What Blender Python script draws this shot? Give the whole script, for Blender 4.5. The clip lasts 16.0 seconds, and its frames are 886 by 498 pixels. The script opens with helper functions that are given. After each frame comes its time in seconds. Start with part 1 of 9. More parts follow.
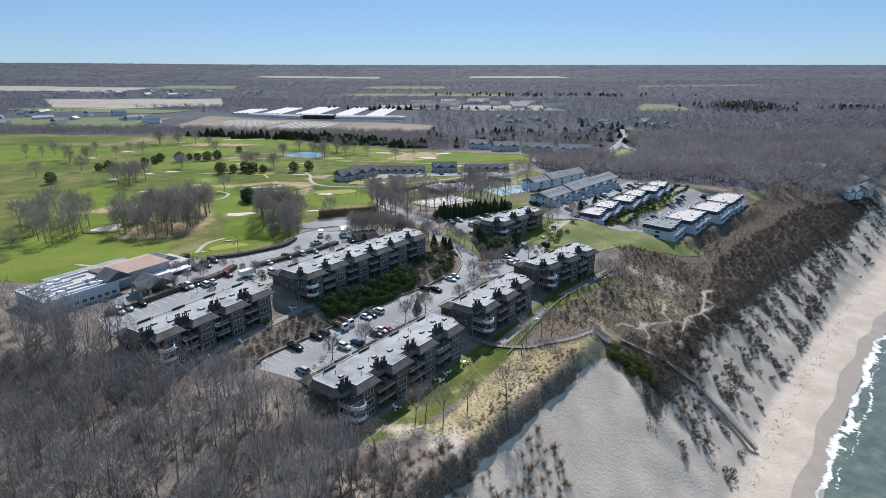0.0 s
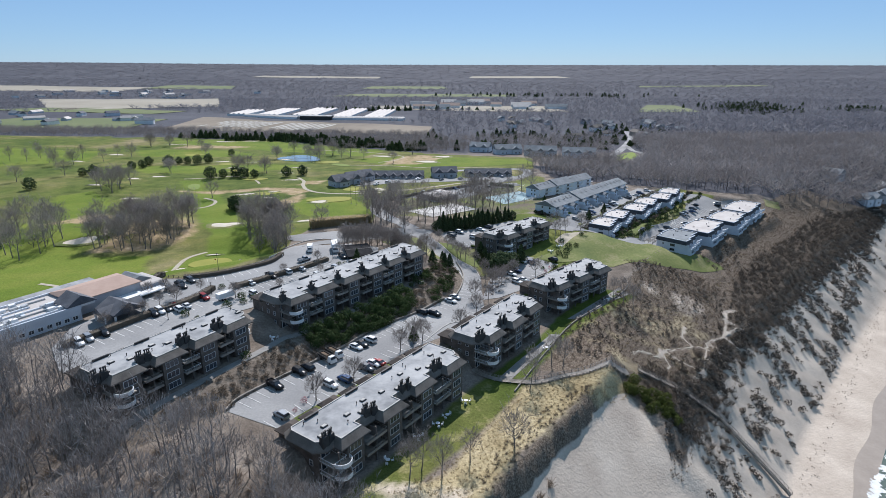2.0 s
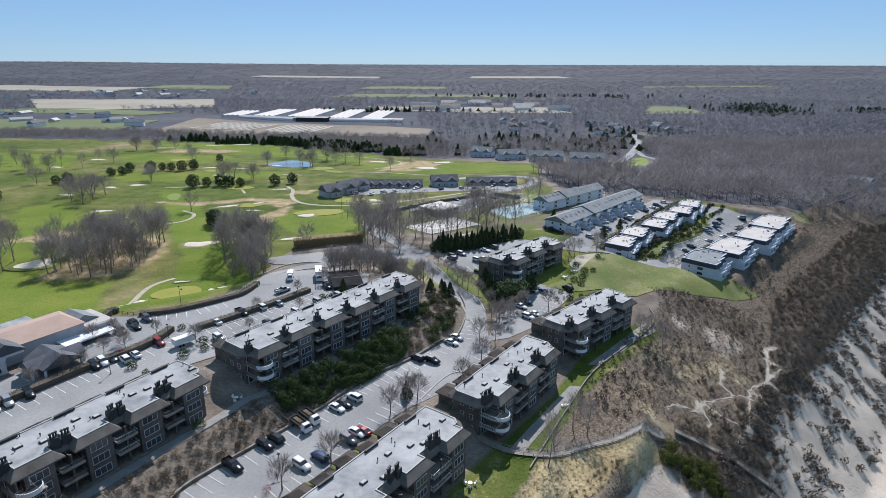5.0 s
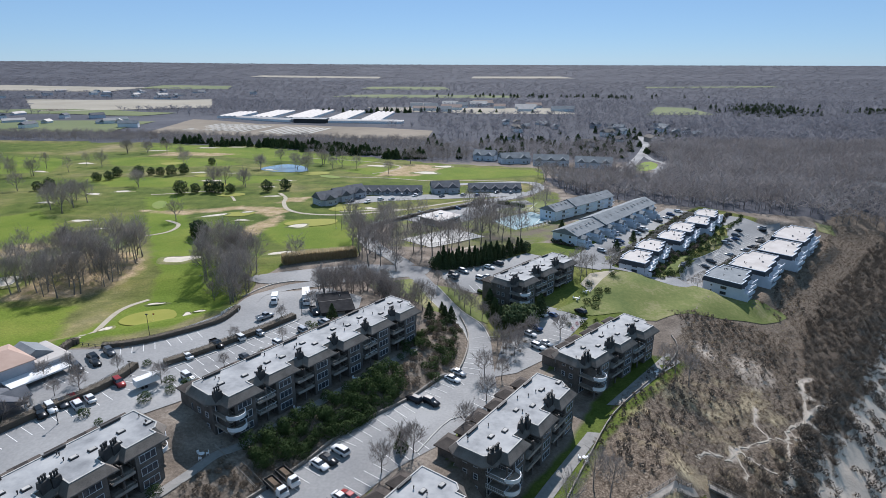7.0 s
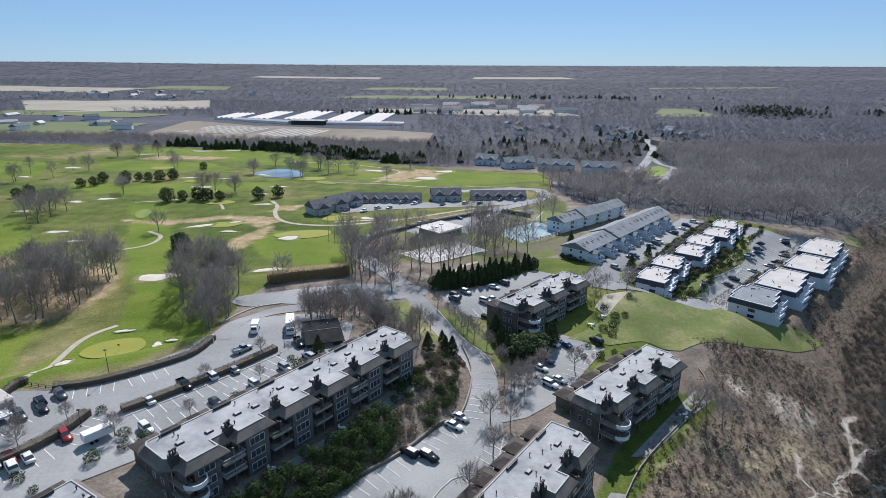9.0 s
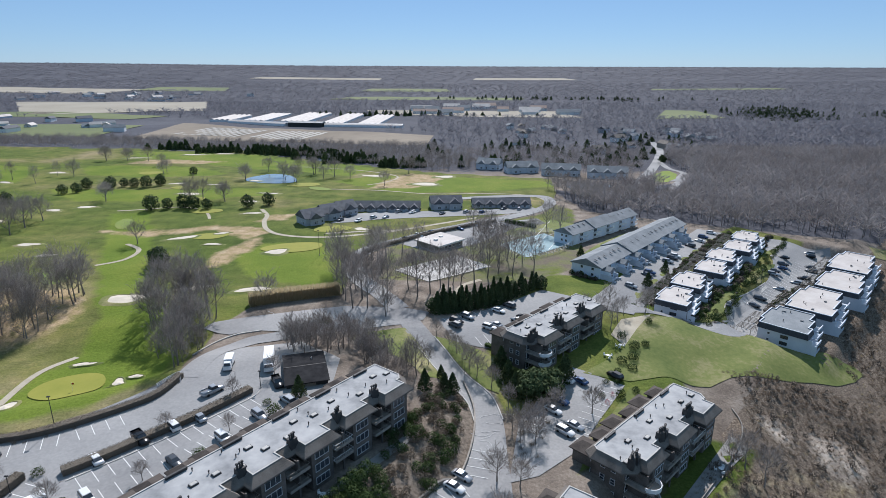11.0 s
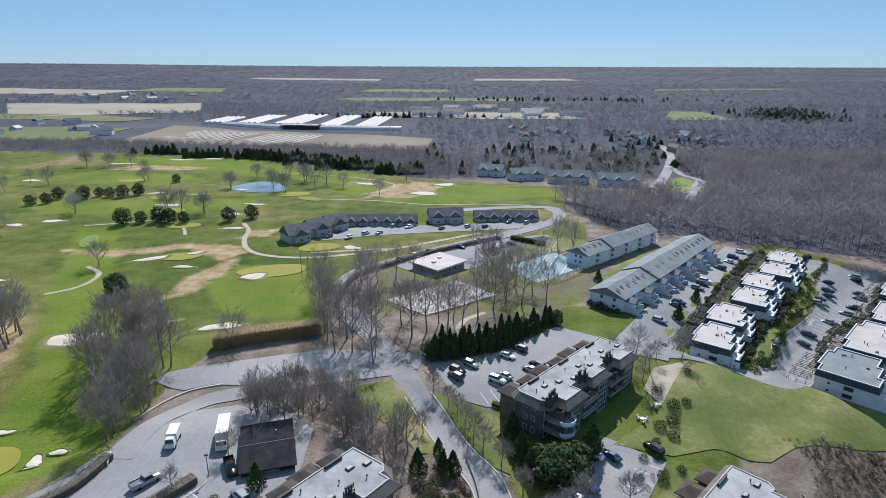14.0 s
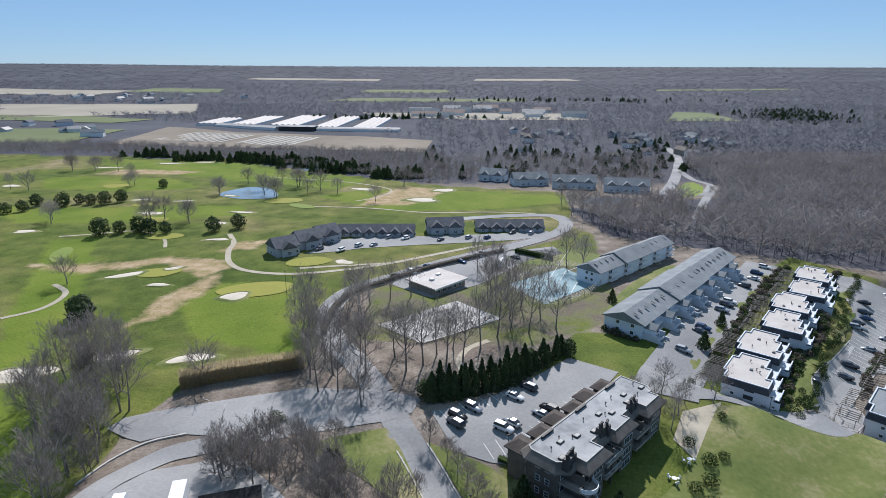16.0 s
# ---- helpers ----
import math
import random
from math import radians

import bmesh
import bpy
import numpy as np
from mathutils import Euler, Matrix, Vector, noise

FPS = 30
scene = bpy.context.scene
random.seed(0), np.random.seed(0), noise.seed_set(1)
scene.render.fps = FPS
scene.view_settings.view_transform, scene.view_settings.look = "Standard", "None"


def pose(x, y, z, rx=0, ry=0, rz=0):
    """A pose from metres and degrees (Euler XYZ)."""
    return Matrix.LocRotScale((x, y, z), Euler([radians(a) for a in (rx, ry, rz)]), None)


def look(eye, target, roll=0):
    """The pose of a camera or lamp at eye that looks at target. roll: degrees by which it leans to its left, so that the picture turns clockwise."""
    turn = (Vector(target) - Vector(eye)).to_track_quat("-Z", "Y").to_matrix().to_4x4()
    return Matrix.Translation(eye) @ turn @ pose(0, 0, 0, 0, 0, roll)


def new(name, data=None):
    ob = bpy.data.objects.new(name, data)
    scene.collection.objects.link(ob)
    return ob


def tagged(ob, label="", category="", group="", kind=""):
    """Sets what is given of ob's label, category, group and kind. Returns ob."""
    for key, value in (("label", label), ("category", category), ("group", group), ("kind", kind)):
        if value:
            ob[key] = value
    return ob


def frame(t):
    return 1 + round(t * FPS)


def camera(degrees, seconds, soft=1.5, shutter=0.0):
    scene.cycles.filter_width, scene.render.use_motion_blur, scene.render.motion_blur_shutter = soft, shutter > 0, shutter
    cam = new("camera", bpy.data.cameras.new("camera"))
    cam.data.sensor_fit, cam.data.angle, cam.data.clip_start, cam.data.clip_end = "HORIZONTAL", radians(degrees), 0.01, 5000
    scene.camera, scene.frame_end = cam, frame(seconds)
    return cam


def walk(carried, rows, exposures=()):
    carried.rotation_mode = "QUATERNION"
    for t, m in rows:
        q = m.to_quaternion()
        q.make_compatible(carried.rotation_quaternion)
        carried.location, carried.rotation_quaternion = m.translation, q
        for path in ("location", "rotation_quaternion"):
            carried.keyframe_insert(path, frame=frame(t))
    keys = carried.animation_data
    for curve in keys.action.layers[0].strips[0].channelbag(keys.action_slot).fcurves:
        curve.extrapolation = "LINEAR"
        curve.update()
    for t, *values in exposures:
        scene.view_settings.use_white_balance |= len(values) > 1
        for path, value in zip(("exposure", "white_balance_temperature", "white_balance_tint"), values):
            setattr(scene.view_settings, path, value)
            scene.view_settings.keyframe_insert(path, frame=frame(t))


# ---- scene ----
cam = camera(73.7, 16.0, 0.55)
METRES, EYE, TILT, LEAN, TURN = 167.0, 90.0, -17.58, 0.0, 0.0
LENS = 0.9589
ROWS = [
    (0.0, 0.0, 0.0, 0.0, -0.0, 0.0, 0.0),
    (0.5, 0.0004, 0.0297, 0.0102, -0.0, -0.0, -0.02),
    (1.0, 0.0008, 0.0594, 0.0203, -0.01, 0.0, -0.03),
    (1.5, 0.0011, 0.089, 0.0305, -0.01, -0.01, -0.06),
    (2.0, 0.0014, 0.1186, 0.0408, -0.01, -0.02, -0.07),
    (2.5, 0.0016, 0.1483, 0.0511, -0.02, -0.03, -0.09),
    (3.0, 0.002, 0.178, 0.0613, -0.01, -0.03, -0.11),
    (3.5, 0.0023, 0.2075, 0.0716, -0.01, -0.04, -0.12),
    (4.0, 0.0024, 0.2374, 0.0818, -0.01, -0.04, -0.13),
    (6.5, 0.0037, 0.3855, 0.1328, 0.08, -0.06, -0.2),
    (7.0, 0.0039, 0.4153, 0.1427, 0.11, -0.05, -0.22),
    (7.5, 0.0042, 0.445, 0.1528, 0.14, -0.04, -0.25),
    (8.0, 0.0045, 0.4748, 0.1624, 0.17, -0.02, -0.26),
    (8.5, 0.0047, 0.5044, 0.1721, 0.19, -0.01, -0.27),
    (9.0, 0.0048, 0.5341, 0.1816, 0.21, 0.01, -0.28),
    (11.5, 0.0068, 0.6822, 0.2286, 0.27, 0.11, -0.27),
    (12.0, 0.0071, 0.7119, 0.2382, 0.28, 0.12, -0.26),
    (12.5, 0.0075, 0.7418, 0.2475, 0.27, 0.12, -0.25),
    (13.0, 0.0078, 0.7715, 0.257, 0.28, 0.12, -0.24),
    (13.5, 0.0083, 0.8012, 0.2663, 0.3, 0.13, -0.23),
    (14.0, 0.0087, 0.8305, 0.2761, 0.3, 0.13, -0.24),
    (14.5, 0.0094, 0.8603, 0.2855, 0.31, 0.14, -0.24),
    (15.0, 0.0097, 0.8898, 0.2952, 0.31, 0.14, -0.23),
    (15.5, 0.0105, 0.9195, 0.3047, 0.32, 0.14, -0.22),
    (16.0, 0.011, 0.9493, 0.3138, 0.32, 0.14, -0.22),
]
walk(cam, [(t, pose(0, 0, EYE, TILT, LEAN, TURN) @ pose(METRES * LENS * x, METRES * y, METRES * LENS * z, 90 + LENS * pitch, roll, LENS * yaw))
           for t, x, y, z, yaw, pitch, roll in ROWS], [(0.0, 0.06, 5930, 15), (16.0, 0.04, 5930, 15)])

# ---- sky and sun ----
SUN_AZ, SUN_EL = radians(4.0), radians(42.5)
world = bpy.data.worlds.new("world")
scene.world = world
world.use_nodes = True
wn, wl = world.node_tree.nodes, world.node_tree.links
sky = wn.new("ShaderNodeTexSky")
sky.sky_type = "NISHITA"
sky.sun_disc = False
sky.sun_elevation, sky.sun_rotation = SUN_EL, SUN_AZ
sky.altitude, sky.air_density, sky.dust_density, sky.ozone_density = 100, 0.7, 0.0, 2.4
cool = wn.new("ShaderNodeMix")
cool.data_type, cool.blend_type = "RGBA", "MULTIPLY"
cool.inputs[0].default_value = 1.0
cool.inputs[7].default_value = (0.84, 0.97, 1.16, 1)
wl.new(sky.outputs[0], cool.inputs[6])
veil = wn.new("ShaderNodeMix")  # thin even haze over the whole sky
veil.data_type = "RGBA"
veil.inputs[0].default_value = 0.5
veil.inputs[7].default_value = (4.8, 7.8, 9.9, 1)
wl.new(cool.outputs[2], veil.inputs[6])
wl.new(veil.outputs[2], wn["Background"].inputs[0])
wn["Background"].inputs[1].default_value = 0.068
sun = new("sun", bpy.data.lights.new("sun", "SUN"))
sun.data.energy, sun.data.angle, sun.data.color = 5.7, radians(0.53), (1.0, 0.945, 0.85)
sun_way = Vector((math.sin(SUN_AZ) * math.cos(SUN_EL), math.cos(SUN_AZ) * math.cos(SUN_EL), math.sin(SUN_EL)))
sun.matrix_world = look(sun_way * 400, (0, 0, 0))


# ---- materials ----
def material(name, colours, scale=1.0, rough=0.85, bump=0.3, bump_scale=None, metal=0.0, per_object=0.0, detail=6.0, fine=None, spec=0.3):
    """A surface mixed from two or three colours by noise at two scales, with a fine relief."""
    m = bpy.data.materials.new(name)
    m.use_nodes = True
    n, l = m.node_tree.nodes, m.node_tree.links
    b = n["Principled BSDF"]
    b.inputs["Roughness"].default_value, b.inputs["Metallic"].default_value = rough, metal
    b.inputs["Specular IOR Level"].default_value = spec
    co = n.new("ShaderNodeTexCoord")
    geo = n.new("ShaderNodeNewGeometry")
    big, small = n.new("ShaderNodeTexNoise"), n.new("ShaderNodeTexNoise")
    big.inputs["Scale"].default_value, big.inputs["Detail"].default_value = scale, detail
    small.inputs["Scale"].default_value, small.inputs["Detail"].default_value = fine or scale * 9, 4.0
    for t in (big, small):
        l.new(geo.outputs["Position"], t.inputs["Vector"])
    mix = n.new("ShaderNodeMath")
    mix.operation = "MULTIPLY_ADD"
    mix.inputs[1].default_value = 0.4
    l.new(small.outputs[0], mix.inputs[0])
    l.new(big.outputs[0], mix.inputs[2])
    ramp = n.new("ShaderNodeValToRGB")
    e = ramp.color_ramp.elements
    spots = [0.46, 0.94] if len(colours) == 2 else [0.46, 0.7, 0.94]
    while len(e) < len(colours):
        e.new(0.5)
    for k, (pos, c) in enumerate(zip(spots, colours)):
        e[k].position, e[k].color = pos, (*c, 1)
    l.new(mix.outputs[0], ramp.inputs[0])
    out = ramp.outputs[0]
    if per_object:
        info, hsv, mr = n.new("ShaderNodeObjectInfo"), n.new("ShaderNodeHueSaturation"), n.new("ShaderNodeMapRange")
        mr.inputs[3].default_value, mr.inputs[4].default_value = 1 - per_object, 1 + per_object
        l.new(info.outputs["Random"], mr.inputs[0])
        l.new(mr.outputs[0], hsv.inputs["Value"])
        l.new(out, hsv.inputs["Color"])
        out = hsv.outputs[0]
    l.new(out, b.inputs["Base Color"])
    if bump:
        bp = n.new("ShaderNodeBump")
        bp.inputs["Strength"].default_value, bp.inputs["Distance"].default_value = bump, 0.1
        bs = n.new("ShaderNodeTexNoise")
        bs.inputs["Scale"].default_value, bs.inputs["Detail"].default_value = bump_scale or scale * 12, 3.0
        l.new(geo.outputs["Position"], bs.inputs["Vector"])
        l.new(bs.outputs[0], bp.inputs["Height"])
        l.new(bp.outputs[0], b.inputs["Normal"])
    return m


def island_material(name, colours, rough=0.9, spec=0.15, thin=0.35):
    """A surface for things joined into one mesh: each loose piece takes its own tone."""
    m = bpy.data.materials.new(name)
    m.use_nodes = True
    n, l = m.node_tree.nodes, m.node_tree.links
    b = n["Principled BSDF"]
    b.inputs["Roughness"].default_value, b.inputs["Specular IOR Level"].default_value = rough, spec
    geo, ramp, noi, add = n.new("ShaderNodeNewGeometry"), n.new("ShaderNodeValToRGB"), n.new("ShaderNodeTexNoise"), n.new("ShaderNodeMath")
    noi.inputs["Scale"].default_value = 0.03
    noi.inputs["Detail"].default_value = 5
    l.new(geo.outputs["Position"], noi.inputs["Vector"])
    add.operation = "MULTIPLY_ADD"
    add.inputs[1].default_value = 0.5
    l.new(geo.outputs["Random Per Island"], add.inputs[0])
    l.new(noi.outputs[0], add.inputs[2])
    e = ramp.color_ramp.elements
    while len(e) < len(colours):
        e.new(0.5)
    for k, c in enumerate(colours):
        e[k].position, e[k].color = 0.35 + 0.75 * k / (len(colours) - 1), (*c, 1)
    l.new(add.outputs[0], ramp.inputs[0])
    l.new(ramp.outputs[0], b.inputs["Base Color"])
    if thin:  # leaves and fine twigs pass some of the light that falls on their far side
        tr, mx = n.new("ShaderNodeBsdfTranslucent"), n.new("ShaderNodeMixShader")
        l.new(ramp.outputs[0], tr.inputs["Color"])
        mx.inputs[0].default_value = thin
        l.new(b.outputs[0], mx.inputs[1])
        l.new(tr.outputs[0], mx.inputs[2])
        l.new(mx.outputs[0], n["Material Output"].inputs[0])
    return m


M_ASPHALT = material("asphalt", [(0.19, 0.19, 0.193), (0.255, 0.253, 0.251), (0.33, 0.326, 0.32)], 0.05, 0.9, 0.15, 8, fine=1.6)
M_PAINT = material("road_paint", [(0.6, 0.6, 0.58), (0.75, 0.75, 0.73)], 1.5, 0.7, 0.0)
M_KERB = material("concrete", [(0.36, 0.35, 0.33), (0.5, 0.48, 0.45)], 0.6, 0.85, 0.2)
# darker copy of the concrete: shade at the blocks' feet put into its colour
M_SHADED_PAVE = material("shaded_concrete", [(0.2, 0.195, 0.185), (0.28, 0.27, 0.255)], 0.5, 0.9, 0.2, fine=2)
M_BLACKROOF = material("black_roofing", [(0.02, 0.02, 0.022), (0.04, 0.04, 0.042)], 0.6, 1.0, 0.1, spec=0.03)
M_PATH = material("cart_path", [(0.32, 0.28, 0.21), (0.43, 0.385, 0.305)], 0.2, 0.9, 0.2)
M_SHINGLE = material("cedar_shingle", [(0.075, 0.066, 0.06), (0.12, 0.105, 0.093), (0.165, 0.145, 0.13)], 0.5, 0.85, 0.5, 5, fine=4)
M_ROOFSH = material("roof_shingle", [(0.1, 0.088, 0.077), (0.155, 0.136, 0.118), (0.2, 0.177, 0.154)], 0.4, 0.9, 0.5, 6, fine=5)
M_DECK = material("roof_membrane", [(0.17, 0.176, 0.184), (0.3, 0.304, 0.308), (0.4, 0.4, 0.398)], 0.16, 0.75, 0.1, fine=0.7)
M_WHITEROOF = material("white_roof", [(0.36, 0.325, 0.302), (0.435, 0.4, 0.372), (0.49, 0.46, 0.432)], 0.15, 0.7, 0.08, fine=1.0)
M_WHITE = material("white_paint", [(0.66, 0.67, 0.68), (0.78, 0.78, 0.78)], 0.5, 0.6, 0.1)
M_STUCCO = material("pale_blue_siding", [(0.58, 0.66, 0.76), (0.68, 0.75, 0.83)], 0.3, 0.75, 0.2, fine=3)
M_STUCCO2 = material("white_stucco", [(0.5, 0.54, 0.6), (0.6, 0.63, 0.68)], 0.3, 0.75, 0.15, fine=3)
M_SLATE = material("grey_shingle", [(0.15, 0.166, 0.176), (0.2, 0.216, 0.228), (0.25, 0.264, 0.274)], 0.25, 0.85, 0.4, 5, fine=3)
M_DARKROOF = material("dark_shingle", [(0.075, 0.08, 0.092), (0.105, 0.11, 0.125), (0.14, 0.146, 0.16)], 0.4, 0.85, 0.4, 5, fine=4)
M_GREYSIDE = material("grey_siding", [(0.36, 0.38, 0.42), (0.46, 0.48, 0.52)], 0.4, 0.8, 0.2, fine=4)
M_GLASS = material("window_glass", [(0.03, 0.035, 0.045), (0.07, 0.08, 0.095)], 0.4, 0.12, 0.0, spec=0.6)
M_DARK = material("dark_metal", [(0.03, 0.03, 0.032), (0.06, 0.058, 0.056)], 1.0, 0.6, 0.1)
M_WOOD = material("weathered_wood", [(0.2, 0.175, 0.15), (0.33, 0.3, 0.265)], 0.8, 0.85, 0.3)
M_TAN = material("tan_roof", [(0.36, 0.25, 0.2), (0.44, 0.32, 0.26)], 0.2, 0.85, 0.1, fine=1)
M_GALV = material("galvanised", [(0.35, 0.36, 0.37), (0.5, 0.5, 0.5)], 0.8, 0.5, 0.1, metal=0.4)
M_RUBBER = material("rubber", [(0.015, 0.015, 0.016), (0.03, 0.03, 0.03)], 2.0, 0.8, 0.1)
M_LAWN = material("lawn_grass", [(0.078, 0.108, 0.02), (0.138, 0.158, 0.04), (0.27, 0.235, 0.12)], 0.07, 0.9, 0.5, 6, fine=0.9)
M_FAIRWAY = material("fairway_grass", [(0.125, 0.175, 0.018), (0.165, 0.22, 0.026), (0.2, 0.24, 0.04)], 0.02, 0.9, 0.3, 6, fine=0.5)
M_GREEN = material("green_turf", [(0.2, 0.21, 0.03), (0.26, 0.25, 0.042)], 0.06, 0.9, 0.2, 6)
M_TEE = material("tee_turf", [(0.13, 0.2, 0.03), (0.2, 0.22, 0.05)], 0.06, 0.9, 0.2, 6)
M_SANDPIT = material("bunker_sand", [(0.48, 0.43, 0.35), (0.6, 0.54, 0.45)], 0.3, 0.95, 0.3)
M_MULCH = material("mulch", [(0.085, 0.06, 0.042), (0.15, 0.11, 0.075)], 0.3, 0.95, 0.5, 4)
M_FIELD = material("bare_field", [(0.155, 0.127, 0.095), (0.25, 0.21, 0.16)], 0.008, 0.95, 0.0, fine=0.08)
M_FIELDGREEN = material("green_field", [(0.1, 0.13, 0.05), (0.16, 0.175, 0.078)], 0.006, 0.95, 0.0, fine=0.06)
M_FIELDPALE = material("pale_field", [(0.25, 0.225, 0.175), (0.34, 0.305, 0.245)], 0.01, 0.95, 0.0, fine=0.2)
M_BARK = island_material("grey_bark", [(0.12, 0.104, 0.092), (0.19, 0.168, 0.15), (0.29, 0.26, 0.235)], thin=0)
M_TWIG = island_material("twigs", [(0.125, 0.108, 0.1), (0.22, 0.203, 0.196), (0.36, 0.342, 0.335)], thin=0.2)
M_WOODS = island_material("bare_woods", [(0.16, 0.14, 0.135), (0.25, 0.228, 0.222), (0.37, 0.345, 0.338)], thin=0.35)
# blue-grey cast: the haze of distance is put into the twigs' base colour
M_HAZED_WOODS = island_material("far_woods_haze_tint", [(0.145, 0.145, 0.166), (0.185, 0.185, 0.208), (0.235, 0.233, 0.257)], thin=0.5)
M_FIR = island_material("evergreen_needles", [(0.03, 0.05, 0.022), (0.055, 0.08, 0.034), (0.09, 0.12, 0.05)], thin=0.15)
M_DARKTWIG = island_material("dark_twigs", [(0.15, 0.132, 0.122), (0.235, 0.212, 0.197), (0.34, 0.313, 0.294)], thin=0.28)
M_HEDGE = island_material("hedge_leaves", [(0.024, 0.042, 0.013), (0.043, 0.07, 0.021), (0.075, 0.108, 0.036)], thin=0.15)
M_BROWNHEDGE = island_material("bare_hedge", [(0.15, 0.125, 0.098), (0.19, 0.16, 0.126), (0.23, 0.197, 0.157)])
M_SCRUB = island_material("bluff_scrub", [(0.12, 0.09, 0.066), (0.19, 0.148, 0.112), (0.29, 0.235, 0.185)])
M_CUSHION = island_material("bare_cushion_shrub", [(0.1, 0.077, 0.056), (0.15, 0.118, 0.088), (0.215, 0.173, 0.132)], thin=0.2)
M_SLOPE = island_material("slope_scrub", [(0.07, 0.058, 0.048), (0.125, 0.104, 0.085), (0.2, 0.168, 0.138)], thin=0.2)
M_STRAW = island_material("straw_grass", [(0.26, 0.2, 0.11), (0.36, 0.29, 0.17), (0.46, 0.38, 0.24)])
M_PINK = island_material("blossom", [(0.3, 0.1, 0.13), (0.42, 0.17, 0.2)])
M_CLIPPED = island_material("clipped_bare_hedge", [(0.1, 0.085, 0.067), (0.145, 0.124, 0.1), (0.2, 0.173, 0.142)], thin=0.1)
M_REED = island_material("dry_reeds", [(0.4, 0.33, 0.2), (0.5, 0.42, 0.27), (0.62, 0.53, 0.37)], thin=0.55)

# ground: zones by the sheet's own masks (grass, sand, straw), leaf litter elsewhere
M_GROUND = bpy.data.materials.new("ground")
M_GROUND.use_nodes = True


def ground_nodes():
    n, l = M_GROUND.node_tree.nodes, M_GROUND.node_tree.links
    b = n["Principled BSDF"]
    b.inputs["Roughness"].default_value, b.inputs["Specular IOR Level"].default_value = 0.95, 0.1
    geo = n.new("ShaderNodeNewGeometry")

    def noise_of(scale, detail=6.0, rough=0.6):
        t = n.new("ShaderNodeTexNoise")
        t.inputs["Scale"].default_value, t.inputs["Detail"].default_value, t.inputs["Roughness"].default_value = scale, detail, rough
        l.new(geo.outputs["Position"], t.inputs["Vector"])
        return t.outputs[0]

    def ramp_of(fac, stops):
        r = n.new("ShaderNodeValToRGB")
        e = r.color_ramp.elements
        while len(e) < len(stops):
            e.new(0.5)
        for k, (p, c) in enumerate(stops):
            e[k].position, e[k].color = p, (*c, 1)
        l.new(fac, r.inputs[0])
        return r.outputs[0]

    def mask_of(name, wobble):
        a, m1, mr = n.new("ShaderNodeAttribute"), n.new("ShaderNodeMath"), n.new("ShaderNodeMapRange")
        a.attribute_name = name
        m1.operation = "MULTIPLY_ADD"
        l.new(wobble, m1.inputs[0])
        m1.inputs[1].default_value = 0.7
        l.new(a.outputs["Fac"], m1.inputs[2])
        mr.inputs[1].default_value, mr.inputs[2].default_value = 0.75, 0.95
        l.new(m1.outputs[0], mr.inputs[0])
        return mr.outputs[0]

    def blend(fac, a, c):
        m = n.new("ShaderNodeMix")
        m.data_type = "RGBA"
        l.new(fac, m.inputs[0])
        l.new(a, m.inputs[6])
        l.new(c, m.inputs[7])
        return m.outputs[2]

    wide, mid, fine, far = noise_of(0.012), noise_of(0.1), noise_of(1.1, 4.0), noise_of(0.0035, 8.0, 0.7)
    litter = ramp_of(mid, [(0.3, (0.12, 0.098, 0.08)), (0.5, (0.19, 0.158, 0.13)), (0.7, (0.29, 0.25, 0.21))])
    # woods floor with distance haze mixed into its base colour as blue
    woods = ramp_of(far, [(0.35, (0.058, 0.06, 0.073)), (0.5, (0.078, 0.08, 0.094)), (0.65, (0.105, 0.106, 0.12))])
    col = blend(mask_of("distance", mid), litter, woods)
    mulch = ramp_of(fine, [(0.35, (0.11, 0.09, 0.072)), (0.65, (0.22, 0.183, 0.147))])
    heath = ramp_of(noise_of(2.2, 5.0, 0.7), [(0.34, (0.07, 0.052, 0.038)), (0.5, (0.14, 0.11, 0.085)), (0.64, (0.27, 0.222, 0.172))])
    col = blend(mask_of("mulch", mid), col, mulch)
    col = blend(mask_of("heath", mid), col, heath)
    grass = ramp_of(wide, [(0.32, (0.062, 0.092, 0.017)), (0.46, (0.094, 0.121, 0.025)), (0.57, (0.142, 0.145, 0.045)), (0.7, (0.24, 0.2, 0.112))])
    speck = ramp_of(mid, [(0.3, (0.62, 0.68, 0.6)), (0.5, (0.98, 0.99, 0.98)), (0.68, (1.38, 1.26, 1.3))])
    mul = n.new("ShaderNodeMix")
    mul.data_type, mul.blend_type = "RGBA", "MULTIPLY"
    mul.inputs[0].default_value = 1.0
    l.new(grass, mul.inputs[6])
    l.new(speck, mul.inputs[7])
    col = blend(mask_of("grass", mid), col, mul.outputs[2])
    fair = ramp_of(noise_of(0.035, 5.0), [(0.3, (0.09, 0.137, 0.017)), (0.5, (0.128, 0.172, 0.024)), (0.7, (0.172, 0.195, 0.036))])
    col = blend(mask_of("fairway", mid), col, fair)
    dry = ramp_of(noise_of(0.16, 6.0, 0.7), [(0.32, (0.19, 0.185, 0.06)), (0.46, (0.3, 0.23, 0.125)), (0.6, (0.4, 0.3, 0.19)), (0.72, (0.46, 0.37, 0.26))])
    col = blend(mask_of("dry", mid), col, dry)
    straw = ramp_of(mid, [(0.3, (0.24, 0.185, 0.10)), (0.5, (0.38, 0.31, 0.18)), (0.7, (0.5, 0.42, 0.27))])
    col = blend(mask_of("straw", mid), col, straw)
    sand = ramp_of(mid, [(0.3, (0.43, 0.36, 0.295)), (0.5, (0.5, 0.425, 0.35)), (0.7, (0.58, 0.5, 0.415))])
